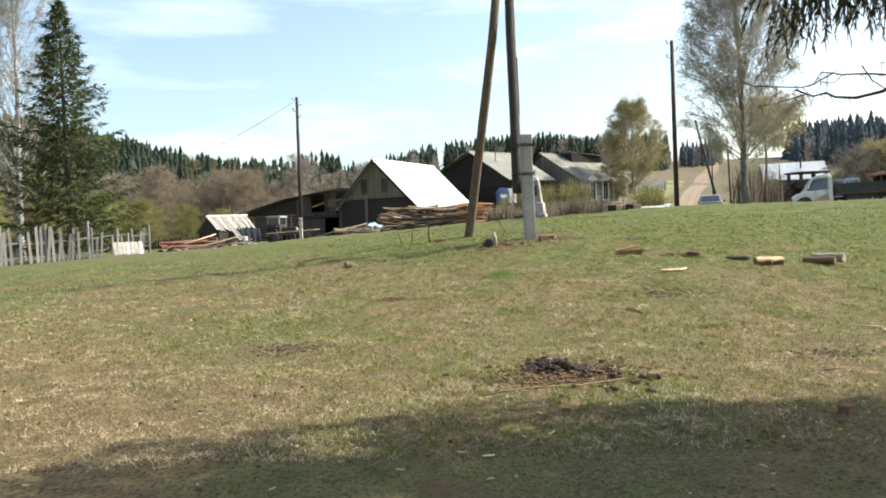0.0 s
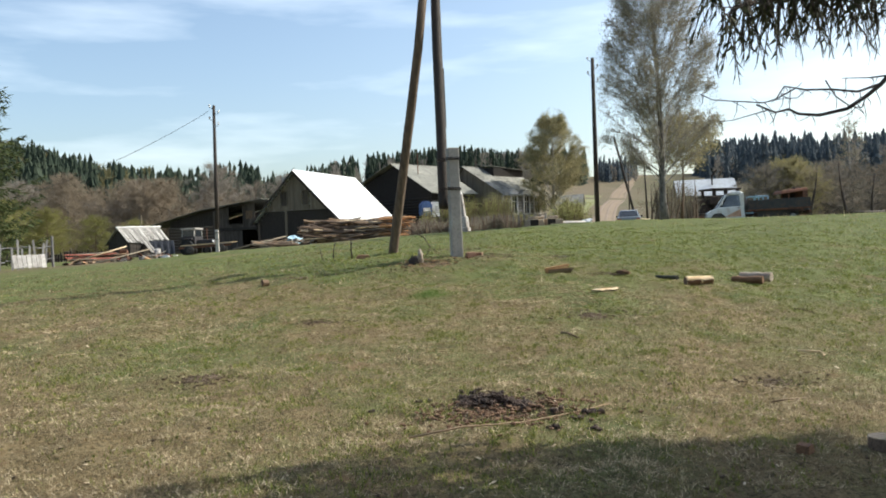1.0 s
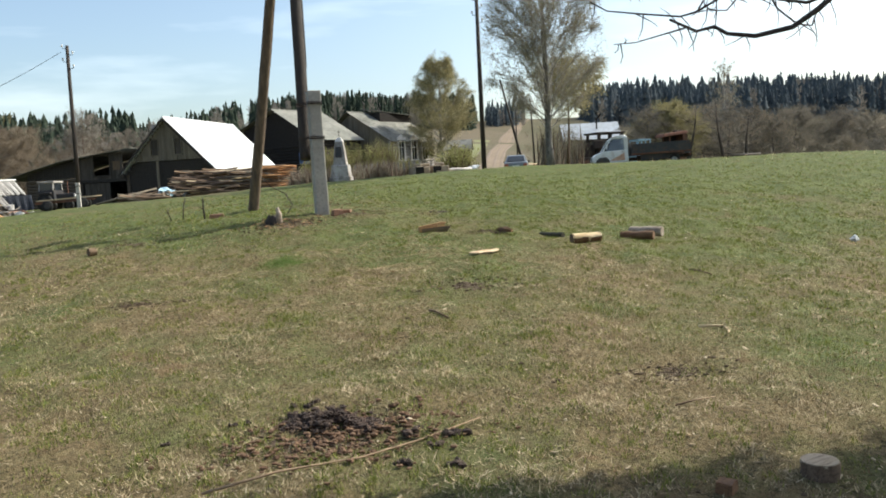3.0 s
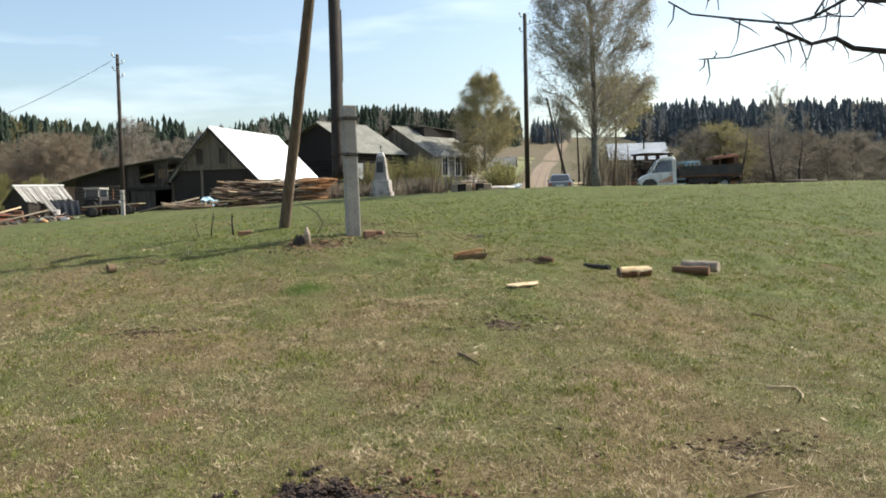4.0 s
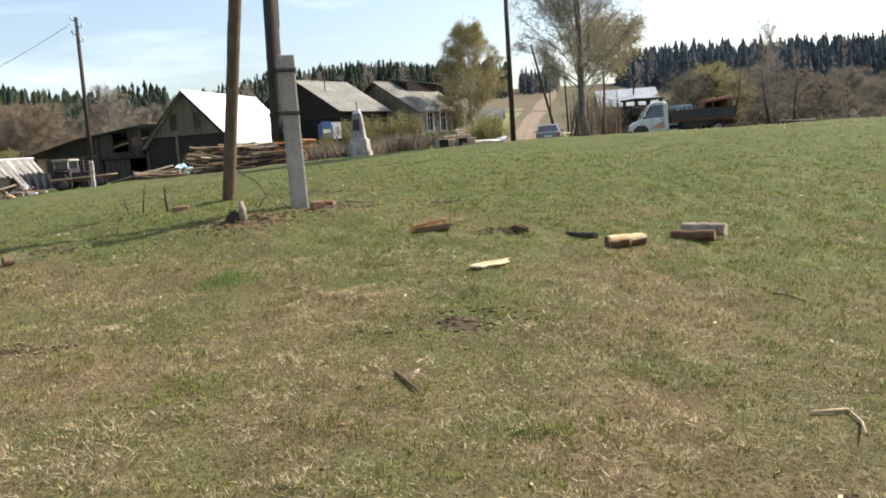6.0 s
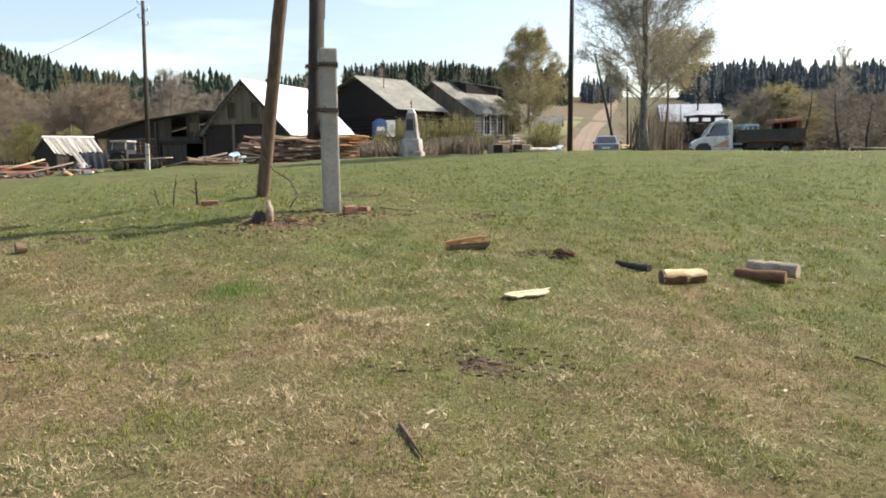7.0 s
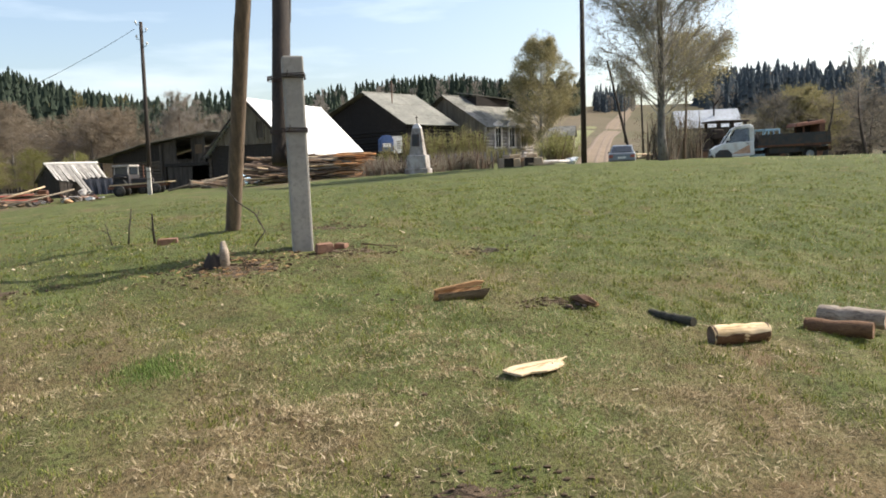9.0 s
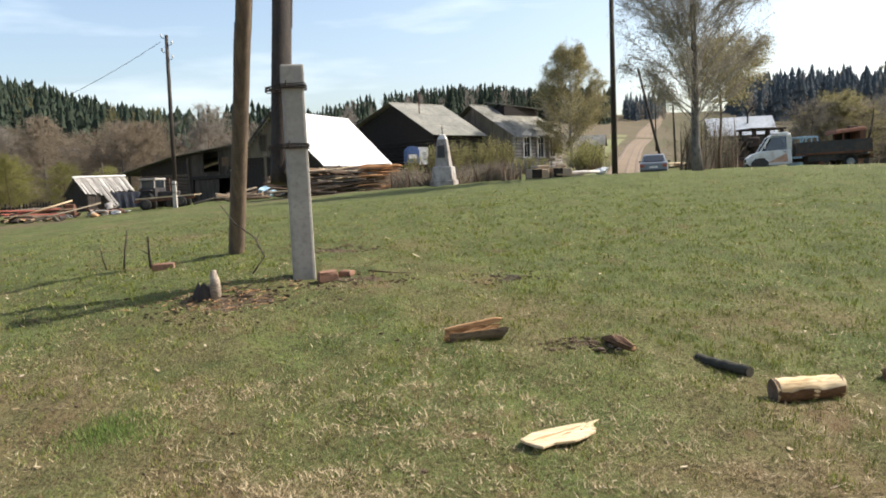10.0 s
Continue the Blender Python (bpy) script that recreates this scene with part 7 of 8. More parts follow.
    for k, (pts, r0, r1) in enumerate(limbs):
        ps = [Vector(p) - Vector((tx, ty, z0 + 0.02)) for p in pts]
        g = Geo().tube(ps, [r0 + (r1 - r0) * (i / (len(ps) - 1)) ** 0.6 for i in range(len(ps))], 7, True, 0.08, rng)
        o = part("dead_limb", g, M["twig"], t, "bare dead limb" if k == 0 else "", True)
        for j in range(16 if k < 2 else 4):
            f = rng.uniform(0.45 if k == 0 else 0.1, 0.98)
            i = min(int(f * (len(ps) - 1)), len(ps) - 2)
            p = ps[i].lerp(ps[i + 1], f * (len(ps) - 1) - i)
            d = Vector((rng.uniform(-0.5, 0.5), rng.uniform(-0.4, 0.4), rng.uniform(-1.2, 0.1))).normalized() * rng.uniform(0.03, 0.11)
            part("twig", Geo().tube([p, p + d * 0.6 + Vector((0.008, 0, 0)), p + d], [0.0025, 0.0018, 0.0008], 4), M["twig"], o)


near_spruce()

# vehicles
clear = bpy.data.materials.new("clear_window_glass")
clear.use_nodes = True
cn, cl = clear.node_tree.nodes, clear.node_tree.links
c_mix, c_tr, c_gl = cn.new("ShaderNodeMixShader"), cn.new("ShaderNodeBsdfTransparent"), cn.new("ShaderNodeBsdfGlossy")
c_tr.inputs["Color"].default_value = (0.42, 0.46, 0.46, 1)
c_gl.inputs["Roughness"].default_value = 0.04
c_mix.inputs["Fac"].default_value = 0.1
cl.new(c_tr.outputs["BSDF"], c_mix.inputs[1])
cl.new(c_gl.outputs["BSDF"], c_mix.inputs[2])
cl.new(c_mix.outputs["Shader"], cn["Material Output"].inputs["Surface"])
M["clear_glass"] = clear
def wheel(t, x, y, z, r, w, rim=None, name="wheel"):
    """A wheel with its axle along y."""
    o = part(name, Geo().tube([(x, y - w / 2, z), (x, y - w / 2 + 0.03, z), (x, y + w / 2 - 0.03, z), (x, y + w / 2, z)], [r * 0.9, r, r, r * 0.9], 18), M["rubber"], t, "", True)
    s = -1 if y < 0 else 1
    part("rim", Geo().tube([(x, y + s * (w / 2 - 0.02), z), (x, y + s * (w / 2 + 0.012), z)], [r * 0.58, r * 0.5], 14), rim or M["silver_paint"], o)
    return o


def flatbed_truck():
    """Nose towards -x; the near side is at -y."""
    x, y = 20.3, 46.4
    t = thing("flatbed_truck", pose(x, y, gz(22, 45.5) - 0.02, 0, -1.0, -20), "white light truck with a dark steel flatbed and rust-stained doors", "truck")
    W = 1.0
    prof = [(0.10, 0.42), (0.0, 0.60), (0.05, 0.80), (0.30, 0.98), (0.66, 1.10), (2.08, 1.12), (2.12, 0.42), (1.45, 0.36)]
    part("cab", bevelled(Geo().prism(prof, -W + 0.03, W - 0.03), 0.06, 3), M["white_paint"], t, "white cab body", True)
    roof = [(1.08, 1.78), (1.22, 1.90), (1.48, 1.98), (1.92, 1.99), (2.06, 1.90), (2.08, 1.80)]
    part("cab_roof", bevelled(Geo().prism(roof, -W + 0.14, W - 0.14), 0.05, 3), M["white_paint"], t, "", True)
    part("cab_rear", Geo().box((2.07, -0.78, 1.45), (0.05, 0.36, 0.72)).box((2.07, 0.78, 1.45), (0.05, 0.36, 0.72)).box((2.07, 0, 1.2), (0.05, 1.3, 0.2)), M["white_paint"], t)
    for s in (-1, 1):
        part("pillar", Geo().tube([(0.64, s * 0.9, 1.08), (0.9, s * 0.87, 1.45), (1.14, s * 0.82, 1.82)], 0.045, 8), M["white_paint"], t)
        part("pillar", bevelled(Geo().box((1.97, s * 0.89, 1.45), (0.2, 0.06, 0.76), (s * -7, 0, 0)), 0.015, 1), M["white_paint"], t)
        part("seat", bevelled(Geo().box((1.68, s * 0.45, 1.2), (0.14, 0.5, 0.62), (0, 10, 0)), 0.05, 2), M["black_steel"], t, "dark seat back")
    part("steering_wheel", Geo().tube([(1.02 + 0.07 * math.sin(q), 0.45 + 0.19 * math.cos(q), 1.2 + 0.18 * math.sin(q)) for q in np.linspace(0, 2 * math.pi, 17)], 0.016, 6), M["black_steel"], t)
    for s in (-1, 1):
        o = part("side_window", Geo().slab((0.86, s * 0.93, 1.12), (1.88, s * 0.93, 1.12), (1.88, s * 0.85, 1.78), (1.24, s * 0.85, 1.78), 0.008), M["clear_glass"], t)
        d = part("door", bevelled(Geo().prism([(0.92, 0.5), (0.92, 1.08), (1.9, 1.09), (1.92, 0.5)], s * (W - 0.028) - 0.006, s * (W - 0.028) + 0.006), 0.004, 1), M["white_paint"], t)
        part("handle", Geo().box((1.78, s * (W - 0.01), 1.02), (0.12, 0.02, 0.03)), M["black_steel"], d)
        part("door_stain", Geo().prism([(1.0, 0.52), (1.9, 0.52), (1.88, 0.95), (1.5, 0.78)], s * (W - 0.016), s * (W - 0.018)), M["orange_dirt"], d, "rust-orange stain on the lower door")
        part("mirror", bevelled(Geo().box((0.86, s * (W + 0.12), 1.36), (0.06, 0.16, 0.28)), 0.015, 1), M["white_paint"], t)
        part("headlight", Geo().box((0.08, s * 0.7, 0.74), (0.08, 0.28, 0.14)), M["glass_ins"], t)
    part("windscreen", Geo().slab((0.66, -0.84, 1.10), (0.66, 0.84, 1.10), (1.10, 0.78, 1.78), (1.10, -0.78, 1.78), 0.008), M["clear_glass"], t)
    part("grille", Geo().box((0.02, 0, 0.66), (0.04, 1.0, 0.18)), M["black_steel"], t)
    part("bumper", bevelled(Geo().box((0.06, 0, 0.42), (0.18, 1.9, 0.2)), 0.03, 1), M["black_steel"], t)
    for s in (-1, 1):
        part("chassis_rail", Geo().box((3.9, s * 0.35, 0.55), (3.8, 0.09, 0.18)), M["rust_dark"], t)
    part("bed_floor", Geo().box((3.95, 0, 0.86), (3.35, 2.1, 0.08)), M["black_steel"], t)
    for s in (-1, 1):
        o = part("side_board", Geo().box((3.95, s * 1.05, 1.13), (3.35, 0.035, 0.54)), M["black_steel"], t)
        for k in range(6):
            part("rib", Geo().box((2.42 + 0.61 * k, s * 1.075, 1.13), (0.06, 0.03, 0.54)), M["black_steel"], o)
        part("side_rail", Geo().box((3.95, s * 1.06, 0.81), (3.4, 0.05, 0.1)), M["rust"], t)
    part("front_board", Geo().box((2.3, 0, 1.22), (0.04, 2.1, 0.56)), M["black_steel"], t)
    part("tailboard", Geo().box((5.62, 0, 1.14), (0.04, 2.1, 0.42)), M["rust"], t)
    for s in (-1, 1):
        part("side_guard", Geo().box((3.9, s * 0.9, 0.6), (2.2, 0.04, 0.3)), M["black_steel"], t)
        part("mudguard", bevelled(Geo().prism([(4.2, 0.5), (4.3, 0.74), (5.1, 0.74), (5.2, 0.5), (5.1, 0.66), (4.3, 0.66)], s * 0.95 - 0.12, s * 0.95 + 0.02), 0.01, 1), M["rust_dark"], t)
    part("rear_beam", Geo().box((5.6, 0, 0.6), (0.12, 2.0, 0.14)), M["rust"], t)
    part("fuel_tank", bevelled(Geo().box((3.0, -0.62, 0.5), (0.7, 0.4, 0.34)), 0.04, 1), M["rust_dark"], t)
    for px in (0.62, 4.7):
        for s in (-1, 1):
            wheel(t, px, s * 0.84, 0.34, 0.34, 0.2)
    part("wheel_arch", Geo().prism([(0.2, 0.3), (0.2, 0.55), (0.42, 0.76), (0.82, 0.76), (1.02, 0.55), (1.02, 0.3)], -W - 0.004, -W + 0.03), M["black_steel"], t)


flatbed_truck()


def saloon_car():
    """Rear towards -x of its own frame."""
    t = thing("saloon_car", pose(16.75, 50.0, gz(16.75, 50.0), 0, 0, 70) @ Matrix.Diagonal((0.92, 0.9, 0.97, 1)), "dusty silver-grey saloon car parked beside the track", "car")
    low = [(0.0, 0.35), (0.04, 0.9), (0.55, 0.98), (3.1, 0.92), (3.95, 0.8), (4.05, 0.4), (3.8, 0.24), (0.2, 0.24)]
    part("body", bevelled(Geo().prism(low, -0.82, 0.82), 0.07, 3), M["silver_paint"], t, "", True)
    g = Geo()
    cab = [(0.35, 0.95), (0.92, 1.36), (1.2, 1.41), (2.1, 1.41), (2.35, 1.36), (3.05, 0.93)]
    k = len(cab)
    vs = [(x, -0.76 + 0.16 * max(0, (z - 0.95) / 0.46), z) for x, z in cab] + [(x, 0.76 - 0.16 * max(0, (z - 0.95) / 0.46), z) for x, z in cab]
    g.add(vs, [tuple(range(k)), tuple(reversed(range(k, 2 * k)))] + [(i + k, (i + 1) % k + k, (i + 1) % k, i) for i in range(k)])
    part("cabin", bevelled(g, 0.04, 2), M["silver_paint"], t, "", True)
    part("rear_window", Geo().slab((0.36, -0.62, 0.99), (0.36, 0.62, 0.99), (0.83, 0.54, 1.33), (0.83, -0.54, 1.33), -0.012), M["glass"], t)
    part("windscreen", Geo().slab((2.98, -0.62, 1.0), (2.98, 0.62, 1.0), (2.44, 0.54, 1.33), (2.44, -0.54, 1.33), 0.012), M["glass"], t)
    for s in (-1, 1):
        for a, b in ((1.0, 1.55), (1.62, 2.4)):
            part("side_window", Geo().slab((a, s * 0.755, 1.0), (b, s * 0.755, 1.0), (b - (0.2 if b > 2 else 0), s * 0.655, 1.32), (a + (0.15 if a < 1.2 else 0), s * 0.655, 1.32), -s * 0.012), M["glass"], t)
        part("tail_light", bevelled(Geo().box((0.02, s * 0.66, 0.74), (0.06, 0.26, 0.16)), 0.01, 1), M["red_paint"], t, "red tail light")
        part("mirror", Geo().box((2.5, s * 0.9, 1.0), (0.1, 0.14, 0.1)), M["black_steel"], t)
        for px in (0.75, 3.2):
            wheel(t, px, s * 0.74, 0.28, 0.28, 0.17)
    part("rear_bumper", bevelled(Geo().box((0.0, 0, 0.42), (0.14, 1.6, 0.2)), 0.03, 1), M["black_steel"], t)
    part("number_plate", Geo().box((-0.02, 0, 0.66), (0.02, 0.5, 0.11)), M["white_board"], t)


saloon_car()


def crawler_tractor():
    """A rusted crawler tractor, nose towards -x."""
    rng = random.Random(71)
    t = thing("rusted_crawler_tractor", pose(21.0, 52.4, gz(22.0, 52.4) + 0.2, 0, 0, 6) @ Matrix.Diagonal((1.15, 1.15, 1.15, 1)), "derelict rust-brown crawler tractor with an open window frame cab", "tractor")
    part("hood", bevelled(Geo().box((0.95, 0, 1.05), (1.8, 1.1, 0.8), taper=0.85), 0.06, 2), M["rust_dark"], t)
    part("radiator", bevelled(Geo().box((0.08, 0, 0.95), (0.16, 0.9, 0.8)), 0.03, 1), M["rust_dark"], t)
    for s in (-1, 1):
        track = [(0.0, 0.28), (0.25, 0.62), (2.9, 0.62), (3.3, 0.3), (3.0, 0.0), (0.25, 0.0)]
        o = part("track", bevelled(Geo().prism(track, s * 0.75 - 0.2, s * 0.75 + 0.2), 0.05, 1), M["rust_dark"], t)
        for k in range(5):
            part("roller", Geo().tube([(0.4 + 0.58 * k, s * 0.98, 0.3), (0.4 + 0.58 * k, s * 0.94, 0.3)], 0.2, 10), M["rust"], o)
    part("cab_base", bevelled(Geo().box((2.75, 0, 1.0), (1.7, 1.45, 0.65)), 0.04, 1), M["rust_dark"], t)
    for px in (2.0, 2.75, 3.5):
        for s in (-1, 1):
            part("cab_pillar", Geo().box((px, s * 0.66, 1.62), (0.16, 0.1, 0.8)), M["rust_dark"], t)
    for s in (-1, 1):
        part("cab_sill", Geo().box((2.75, s * 0.68, 1.3), (1.65, 0.06, 0.12)), M["rust"], t)
    part("cab_roof", bevelled(Geo().box((2.75, 0, 2.02), (1.9, 1.6, 0.1)), 0.03, 1), M["rust_dark"], t)
    part("engine_block", bevelled(Geo().box((-0.2, -0.2, 0.5), (0.8, 0.8, 0.7), taper=0.8), 0.06, 1), M["rust_dark"], t)
    part("winch", Geo().tube([(-0.8, -0.5, 0.3), (-0.8, 0.3, 0.3)], [0.28, 0.28], 12), M["rust_dark"], t)
    part("fuel_tank", bevelled(Geo().box((1.85, -0.75, 1.35), (0.6, 0.3, 0.5)), 0.04, 1), M["rust_dark"], t)
    part("exhaust", Geo().tube([(0.9, 0.1, 1.2), (0.9, 0.1, 1.75)], 0.05, 8), M["rust"], t)
    for k in range(9):
        part("scrap", Geo().lump((rng.uniform(-1.4, 0.2), rng.uniform(-0.7, 0.3), 0.12), (rng.uniform(0.1, 0.3), rng.uniform(0.1, 0.2), rng.uniform(0.08, 0.2)), rng, 0.3), M["rust_dark"], t)


crawler_tractor()


def cab_frame():
    t = thing("vehicle_cab", pose(25.6, 52.0, gz(26, 52) + 0.4, 0, 0, 0), "empty pale blue vehicle cab with open window frames", "vehicle cab")
    part("shell", bevelled(Geo().box((0.7, 0, 0.4), (1.2, 1.5, 0.9)), 0.06, 2), M["pale_blue"], t)
    for a, b in (((0.15, 0.85), (0.4, 1.5)), ((1.25, 0.85), (1.25, 1.55)), ((0.9, 0.85), (0.9, 1.55))):
        for s in (-1, 1):
            part("pillar", Geo().tube([(a[0], s * 0.68, a[1]), (b[0], s * 0.62, b[1])], 0.045, 6), M["pale_blue"], t)
    part("roof", bevelled(Geo().box((0.8, 0, 1.58), (0.95, 1.35, 0.1)), 0.03, 2), M["pale_blue"], t)
    part("skid", Geo().box((0.7, 0, -0.22), (1.2, 1.2, 0.4)), M["rust_dark"], t)


cab_frame()


M["rust_red"] = mat("rust_red_sheet", (0.30, 0.13, 0.08), (0.22, 0.10, 0.065), 2.5, rough=0.8, bump=0.3, c=(0.12, 0.06, 0.045))


def canopy_tractor():
    t = thing("old_tractor", pose(26.5, 49.3, gz(27.5, 49.3), 0, 0, -4), "old rusty wheeled tractor with a tilted canopy roof", "tractor")
    part("hood", bevelled(Geo().box((-0.4, 0, 1.0), (1.6, 0.7, 0.6)), 0.05, 2), M["rust_dark"], t)
    part("cab_base", bevelled(Geo().box((0.9, 0, 1.1), (1.2, 1.1, 0.9)), 0.05, 1), M["rust"], t)
    for px in (0.4, 1.42):
        for s in (-1, 1):
            part("pillar", Geo().tube([(px, s * 0.5, 1.5), (px, s * 0.5, 2.18)], 0.05, 6), M["rust"], t)
    part("side_sheet", Geo().box((1.4, -0.1, 1.75), (0.3, 1.1, 0.95)), M["rust"], t)
    part("rear_wall", Geo().box((0.9, 0.5, 1.8), (1.1, 0.05, 0.8)), M["rust_dark"], t)
    part("canopy", bevelled(Geo().box((0.75, 0, 2.26), (1.75, 1.3, 0.2), (0, -6, 0), 0.9), 0.03, 1), M["rust_red"], t, "faded rust-red canopy roof")
    part("cap", bevelled(Geo().box((1.15, 0, 2.43), (0.5, 0.3, 0.12)), 0.03, 1), M["rust_dark"], t)
    for s in (-1, 1):
        wheel(t, 0.95, s * 0.75, 0.7, 0.7, 0.32, M["rust"])
        wheel(t, -0.85, s * 0.6, 0.42, 0.42, 0.2, M["rust"])


canopy_tractor()


def yard_tractor():
    t = thing("yard_tractor", pose(-10.6, 52.3, gz(-11, 52.3) - 0.15, 0, 0, -14) @ Matrix.Diagonal((0.8, 0.9, 0.92, 1)), "old dark blue tractor with a glazed cab", "tractor")
    part("cab", bevelled(Geo().box((-0.55, 0, 1.0), (1.15, 1.3, 0.75)), 0.06, 2), M["black_steel"], t)
    for px in (-1.08, -0.05):
        for s in (-1, 1):
            part("pillar", Geo().tube([(px, s * 0.6, 1.3), (px * 0.95, s * 0.55, 1.85)], 0.05, 6), M["sheet_pale"], t)
    part("cab_roof", bevelled(Geo().box((-0.55, 0, 1.88), (1.25, 1.3, 0.12)), 0.04, 2), M["sheet_pale"], t)
    part("rear_window", Geo().box((-0.55, -0.58, 1.58), (0.9, 0.02, 0.45)), M["glass"], t)
    part("hood", bevelled(Geo().box((0.65, 0, 0.85), (1.3, 0.7, 0.55)), 0.06, 2), M["black_steel"], t)
    part("fender", bevelled(Geo().box((-0.6, -0.75, 1.2), (1.0, 0.35, 0.08)), 0.03, 1), M["black_steel"], t)
    part("side_window", Geo().box((0.02, 0, 1.58), (0.02, 0.9, 0.45)), M["glass"], t)
    part("headlight", Geo().tube([(1.3, -0.25, 1.0), (1.36, -0.25, 1.0)], 0.09, 10), M["glass_ins"], t)
    for s in (-1, 1):
        wheel(t, -0.6, s * 0.75, 0.6, 0.55, 0.28, M["black_steel"])
        wheel(t, 1.0, s * 0.6, 0.38, 0.36, 0.2, M["black_steel"])
    part("exhaust", Geo().tube([(0.6, 0.2, 1.1), (0.6, 0.2, 1.9)], 0.04, 7), M["rust"], t)


yard_tractor()


def trailer():
    t = thing("flat_trailer", pose(-9.75, 50.2, gz(-9.6, 50.2) - 0.05, 0, -2.5, 4), "low flat trailer loaded with long pale planks", "trailer")
    part("frame_rail", Geo().box((0, -0.5, 0.5), (3.0, 0.1, 0.14)), M["rust"], t)
    part("frame_rail", Geo().box((0, 0.5, 0.5), (3.0, 0.1, 0.14)), M["rust"], t)
    for k in range(5):
        part("plank", Geo().box((0.1 + 0.05 * k, -0.5 + 0.24 * k, 0.63), (3.0, 0.2, 0.06)), M["pale_wood"], t)
    for px in (-0.9, 0.9):
        for s in (-1, 1):
            wheel(t, px, s * 0.68, 0.3, 0.3, 0.18, M["black_steel"])


trailer()

# grass, straw and litter on the near turf
def grass():
    rng = np.random.default_rng(5)

    def reach(x, y):
        """How far a place lies from the walked line, seen ahead of it."""
        py = np.clip(y - 4.3, -0.1, 6.7)
        return np.hypot(x - 0.33 * py, y - py)

    def scatter(n, clump):
        """Places over the near meadow, closer together beside the walk."""
        xs, ys, have = [], [], 0
        while have < n:
            y = 4.2 + 24 * rng.random(400000) ** 1.5
            x = rng.uniform(-1, 1, 400000) * (0.66 * y + 1.5) + 0.12 * y
            p = (4.3 / np.maximum(reach(x, y), 4.3)) ** 2 * (0.66 * y + 1.5) / 18 * ((y - 4.1) / 24) ** 0.33
            k = rng.random(400000) < p * 1.6
            xs.append(x[k])
            ys.append(y[k])
            have += int(k.sum())
        x, y = np.concatenate(xs)[:n], np.concatenate(ys)[:n]
        m = n // clump
        k = rng.integers(0, m, n)
        s = (0.006 + 0.035 * rng.random(m)[k] * rng.random(n)) * (0.6 + 0.1 * y[k])
        return x[k] + rng.normal(0, 1, n) * s, y[k] + rng.normal(0, 1, n) * s

    def lay(name, x, y, hmin, hmax, w, material, label, flat):
        n = len(x)
        z = lie(x, y) + hum(x, y)
        a, h = rng.uniform(0, 6.283, n), hmin + (hmax - hmin) * rng.random(n) ** 1.6
        tilt = rng.uniform(*flat, n)
        grow = np.clip(reach(x, y) / 5.5, 0.9, 1.8)
        ww = w * grow * rng.uniform(0.7, 1.3, n)
        h = h * (0.7 + 0.3 * grow)
        dx, dy = np.cos(a), np.sin(a)
        v = np.empty((n, 3, 3))
        v[:, 0] = np.stack([x - dy * ww, y + dx * ww, z - 0.004], -1)
        v[:, 1] = np.stack([x + dy * ww, y - dx * ww, z - 0.004], -1)
        v[:, 2] = np.stack([x + dx * h * np.sin(tilt), y + dy * h * np.sin(tilt), z + 0.003 + h * np.cos(tilt)], -1)
        me = bpy.data.meshes.new(name)
        me.vertices.add(n * 3)
        me.vertices.foreach_set("co", v.reshape(-1).astype(np.float32))
        me.loops.add(n * 3)
        me.loops.foreach_set("vertex_index", np.arange(n * 3, dtype=np.int32))
        me.polygons.add(n)
        me.polygons.foreach_set("loop_start", np.arange(0, n * 3, 3, dtype=np.int32))
        me.update(calc_edges=True)
        return tagged(part(name, me, material), label, "grass", kind="stuff")

    def blades(name, n, clump, hmin, hmax, w, material, label, flat, keep=None):
        x, y = scatter(n, clump)
        if keep is not None:
            k = rng.random(n) < keep(x, y)
            x, y = x[k], y[k]
        return lay(name, x, y, hmin, hmax, w, material, label, flat)

    def lush(x, y):
        """0 where the turf is dead and brown, 1 where it is green."""
        v = 0.40 * lattice(x * 0.55 + 3, y * 0.42) + 0.36 * lattice(x * 1.7 + 9, y * 1.3) + 0.34 * lattice(x * 5.1, y * 4.0 + 4)
        return np.clip(2.6 * (v - 0.52) + 0.38 + 0.03 * (y - 8) + 0.09 * (x - 1.2), 0.0, 1.0)

    bare = lambda x, y: 1 - 0.85 * smooth(0.62, 0.76, 0.6 * lattice(x * 2.1 + 31, y * 1.7 + 5) + 0.4 * lattice(x * 6.3, y * 5.1 + 50))
    pale = lambda x, y: np.clip(0.1 + 1.7 * (lattice(x * 2.9 + 20, y * 2.4) - 0.2), 0.08, 1)
    thin = lambda x, y: 1 - 0.85 * smooth(14, 28, y)
    tuft = lambda x, y: 0.05 + 0.95 * smooth(0.36, 0.62, 0.62 * lattice(x * 11, y * 8) + 0.38 * lattice(x * 23 + 8, y * 17))
    blades("grass", 700000, 7, 0.012, 0.048, 0.0030, M["blade"], "short fresh green grass covering the meadow", (0.25, 1.3), lambda x, y: (0.08 + 0.92 * lush(x, y)) * bare(x, y) * thin(x, y) * tuft(x, y))
    blades("dry_grass", 720000, 5, 0.016, 0.062, 0.0027, M["blade_dry"], "short straw-coloured dead grass lying over the turf", (0.9, 1.5), lambda x, y: (1 - 0.62 * lush(x, y)) * pale(x, y) * bare(x, y) * (1 - 0.92 * smooth(9.5, 16, y)) * tuft(x + 3, y))
    blades("brown_grass", 300000, 8, 0.010, 0.036, 0.0024, M["blade_brown"], "matted brown dead grass low in the turf", (0.8, 1.5), lambda x, y: (1 - 0.8 * lush(x, y)) * thin(x, y))
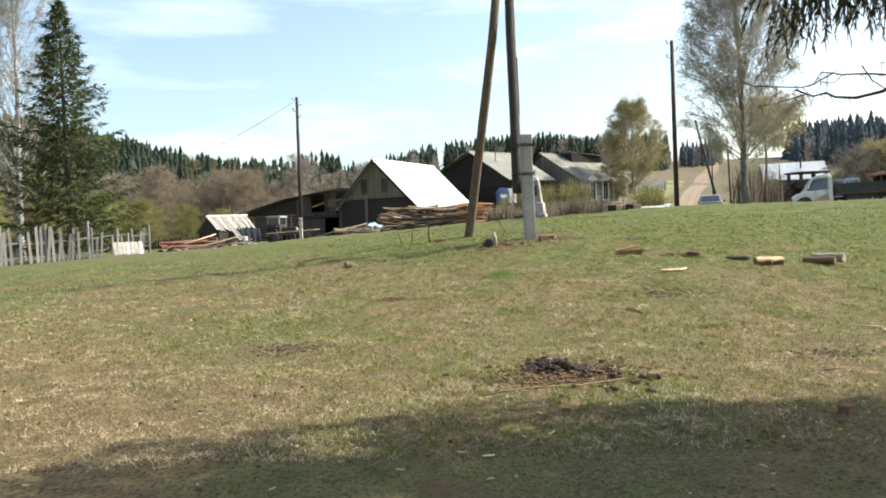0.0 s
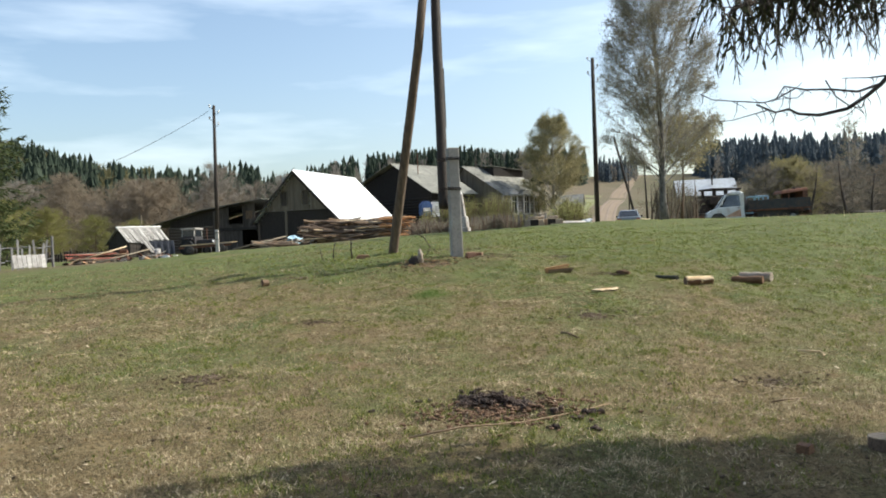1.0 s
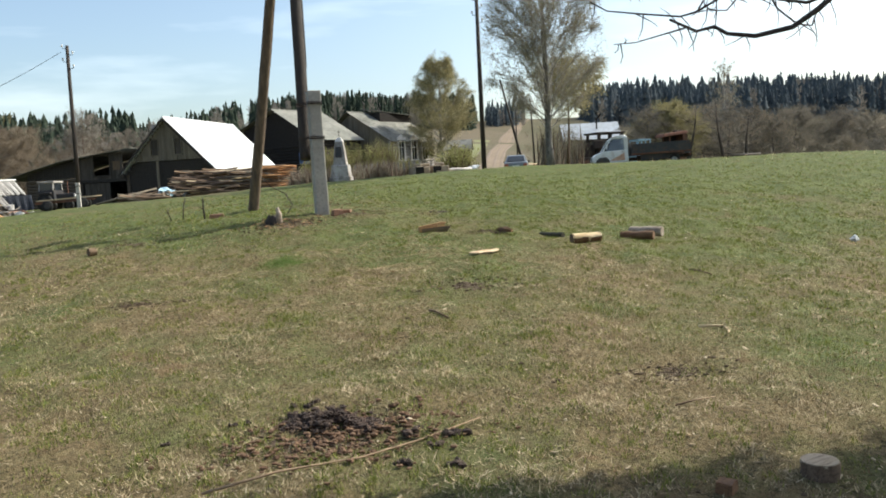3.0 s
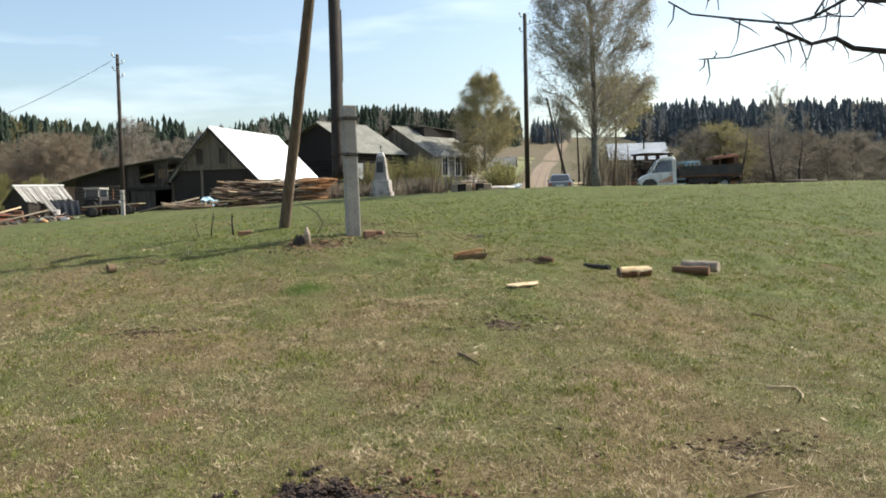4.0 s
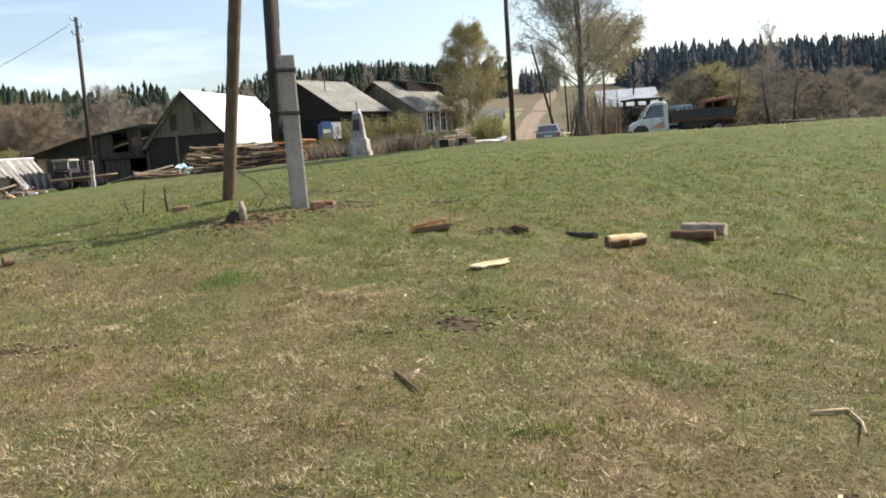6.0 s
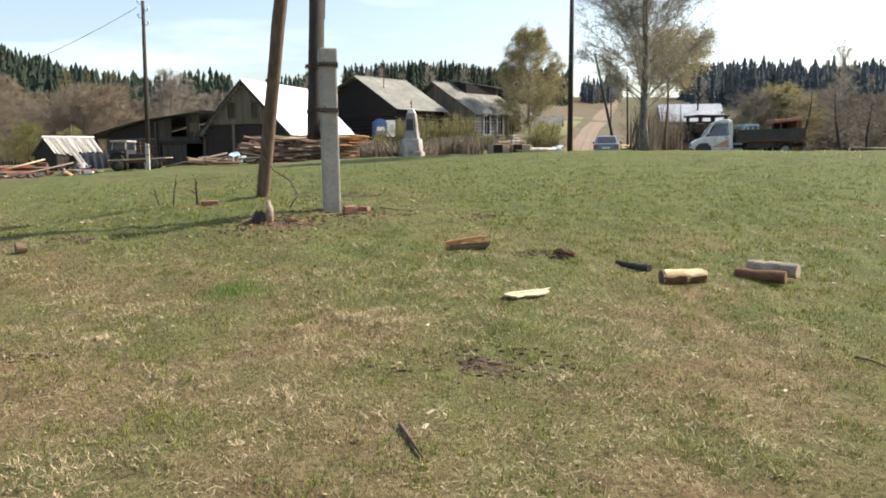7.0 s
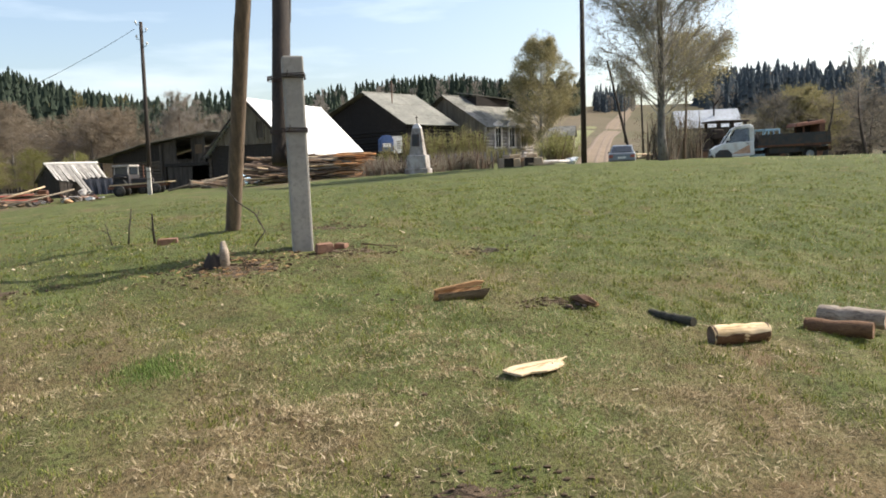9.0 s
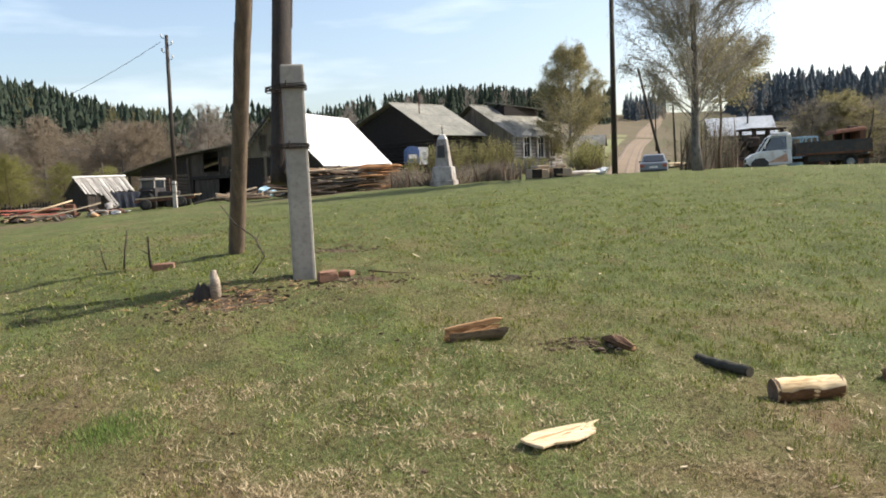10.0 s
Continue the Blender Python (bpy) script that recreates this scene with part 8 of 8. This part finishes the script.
    blades("straw", 60000, 3, 0.03, 0.11, 0.0030, M["litter"], "loose pale straws scattered over the turf", (1.35, 1.52), lambda x, y: pale(x, y) * (1 - smooth(9, 15, y)))
    n = 1500
    lay("grass_tuft", 0.76 + rng.normal(0, 0.15, n), 10.8 + rng.normal(0, 0.11, n), 0.014, 0.042, 0.0028, M["blade_lush"], "lush patch of bright green young grass", (0.1, 1.0))
    m = 600
    lay("tall_dry_grass", rng.uniform(13, 34, m), rng.uniform(20, 36, m), 0.05, 0.16, 0.004, M["blade_dry"], "sparse taller dead grass along the crest", (0.1, 0.8))


M["blade_brown"] = island("brown_dead_blades", (0.085, 0.054, 0.027), (0.31, 0.215, 0.115), 0.9, 0.1)
M["blade_lush"] = island("lush_green_blades", (0.11, 0.19, 0.035), (0.20, 0.275, 0.08), 0.6, 0.3)
grass()


def chips():
    """Pale chips, leaves and small clods lying about."""
    rng = random.Random(91)
    g, d = Geo(), Geo()
    for i in range(520):
        y = 2.5 + 16 * rng.random() ** 1.3
        x = rng.uniform(-1, 1) * (0.6 * y + 2) + 0.1 * y
        s = rng.uniform(0.005, 0.014) * (1.8 if i % 11 == 0 else 1)
        a = rng.uniform(0, 6.28)
        p = Vector((x, y, gz(x, y) + 0.008))
        u, v = Vector((math.cos(a), math.sin(a), rng.uniform(-0.3, 0.3))) * s * rng.uniform(1, 2.2), Vector((-math.sin(a), math.cos(a), rng.uniform(-0.2, 0.2))) * s * 0.6
        g.slab(p - u - v, p + u - v, p + u * 0.8 + v, p - u * 0.7 + v, 0.004)
    for i in range(260):
        y = 2.5 + 13 * rng.random() ** 1.2
        x = rng.uniform(-1, 1) * (0.6 * y + 1.5) + 0.05 * y
        s = rng.uniform(0.006, 0.016)
        d.lump((x, y, gz(x, y) + s * 0.2), (s * 1.2, s, s * 0.7), rng, 0.35)
    tagged(part("wood_chips", g, M["litter"]), "small pale wood chips and bark flakes strewn about", "litter", kind="stuff")
    tagged(part("clods", d, M["soil"]), "small dark clods of earth strewn over turf", "soil", kind="stuff")


chips()
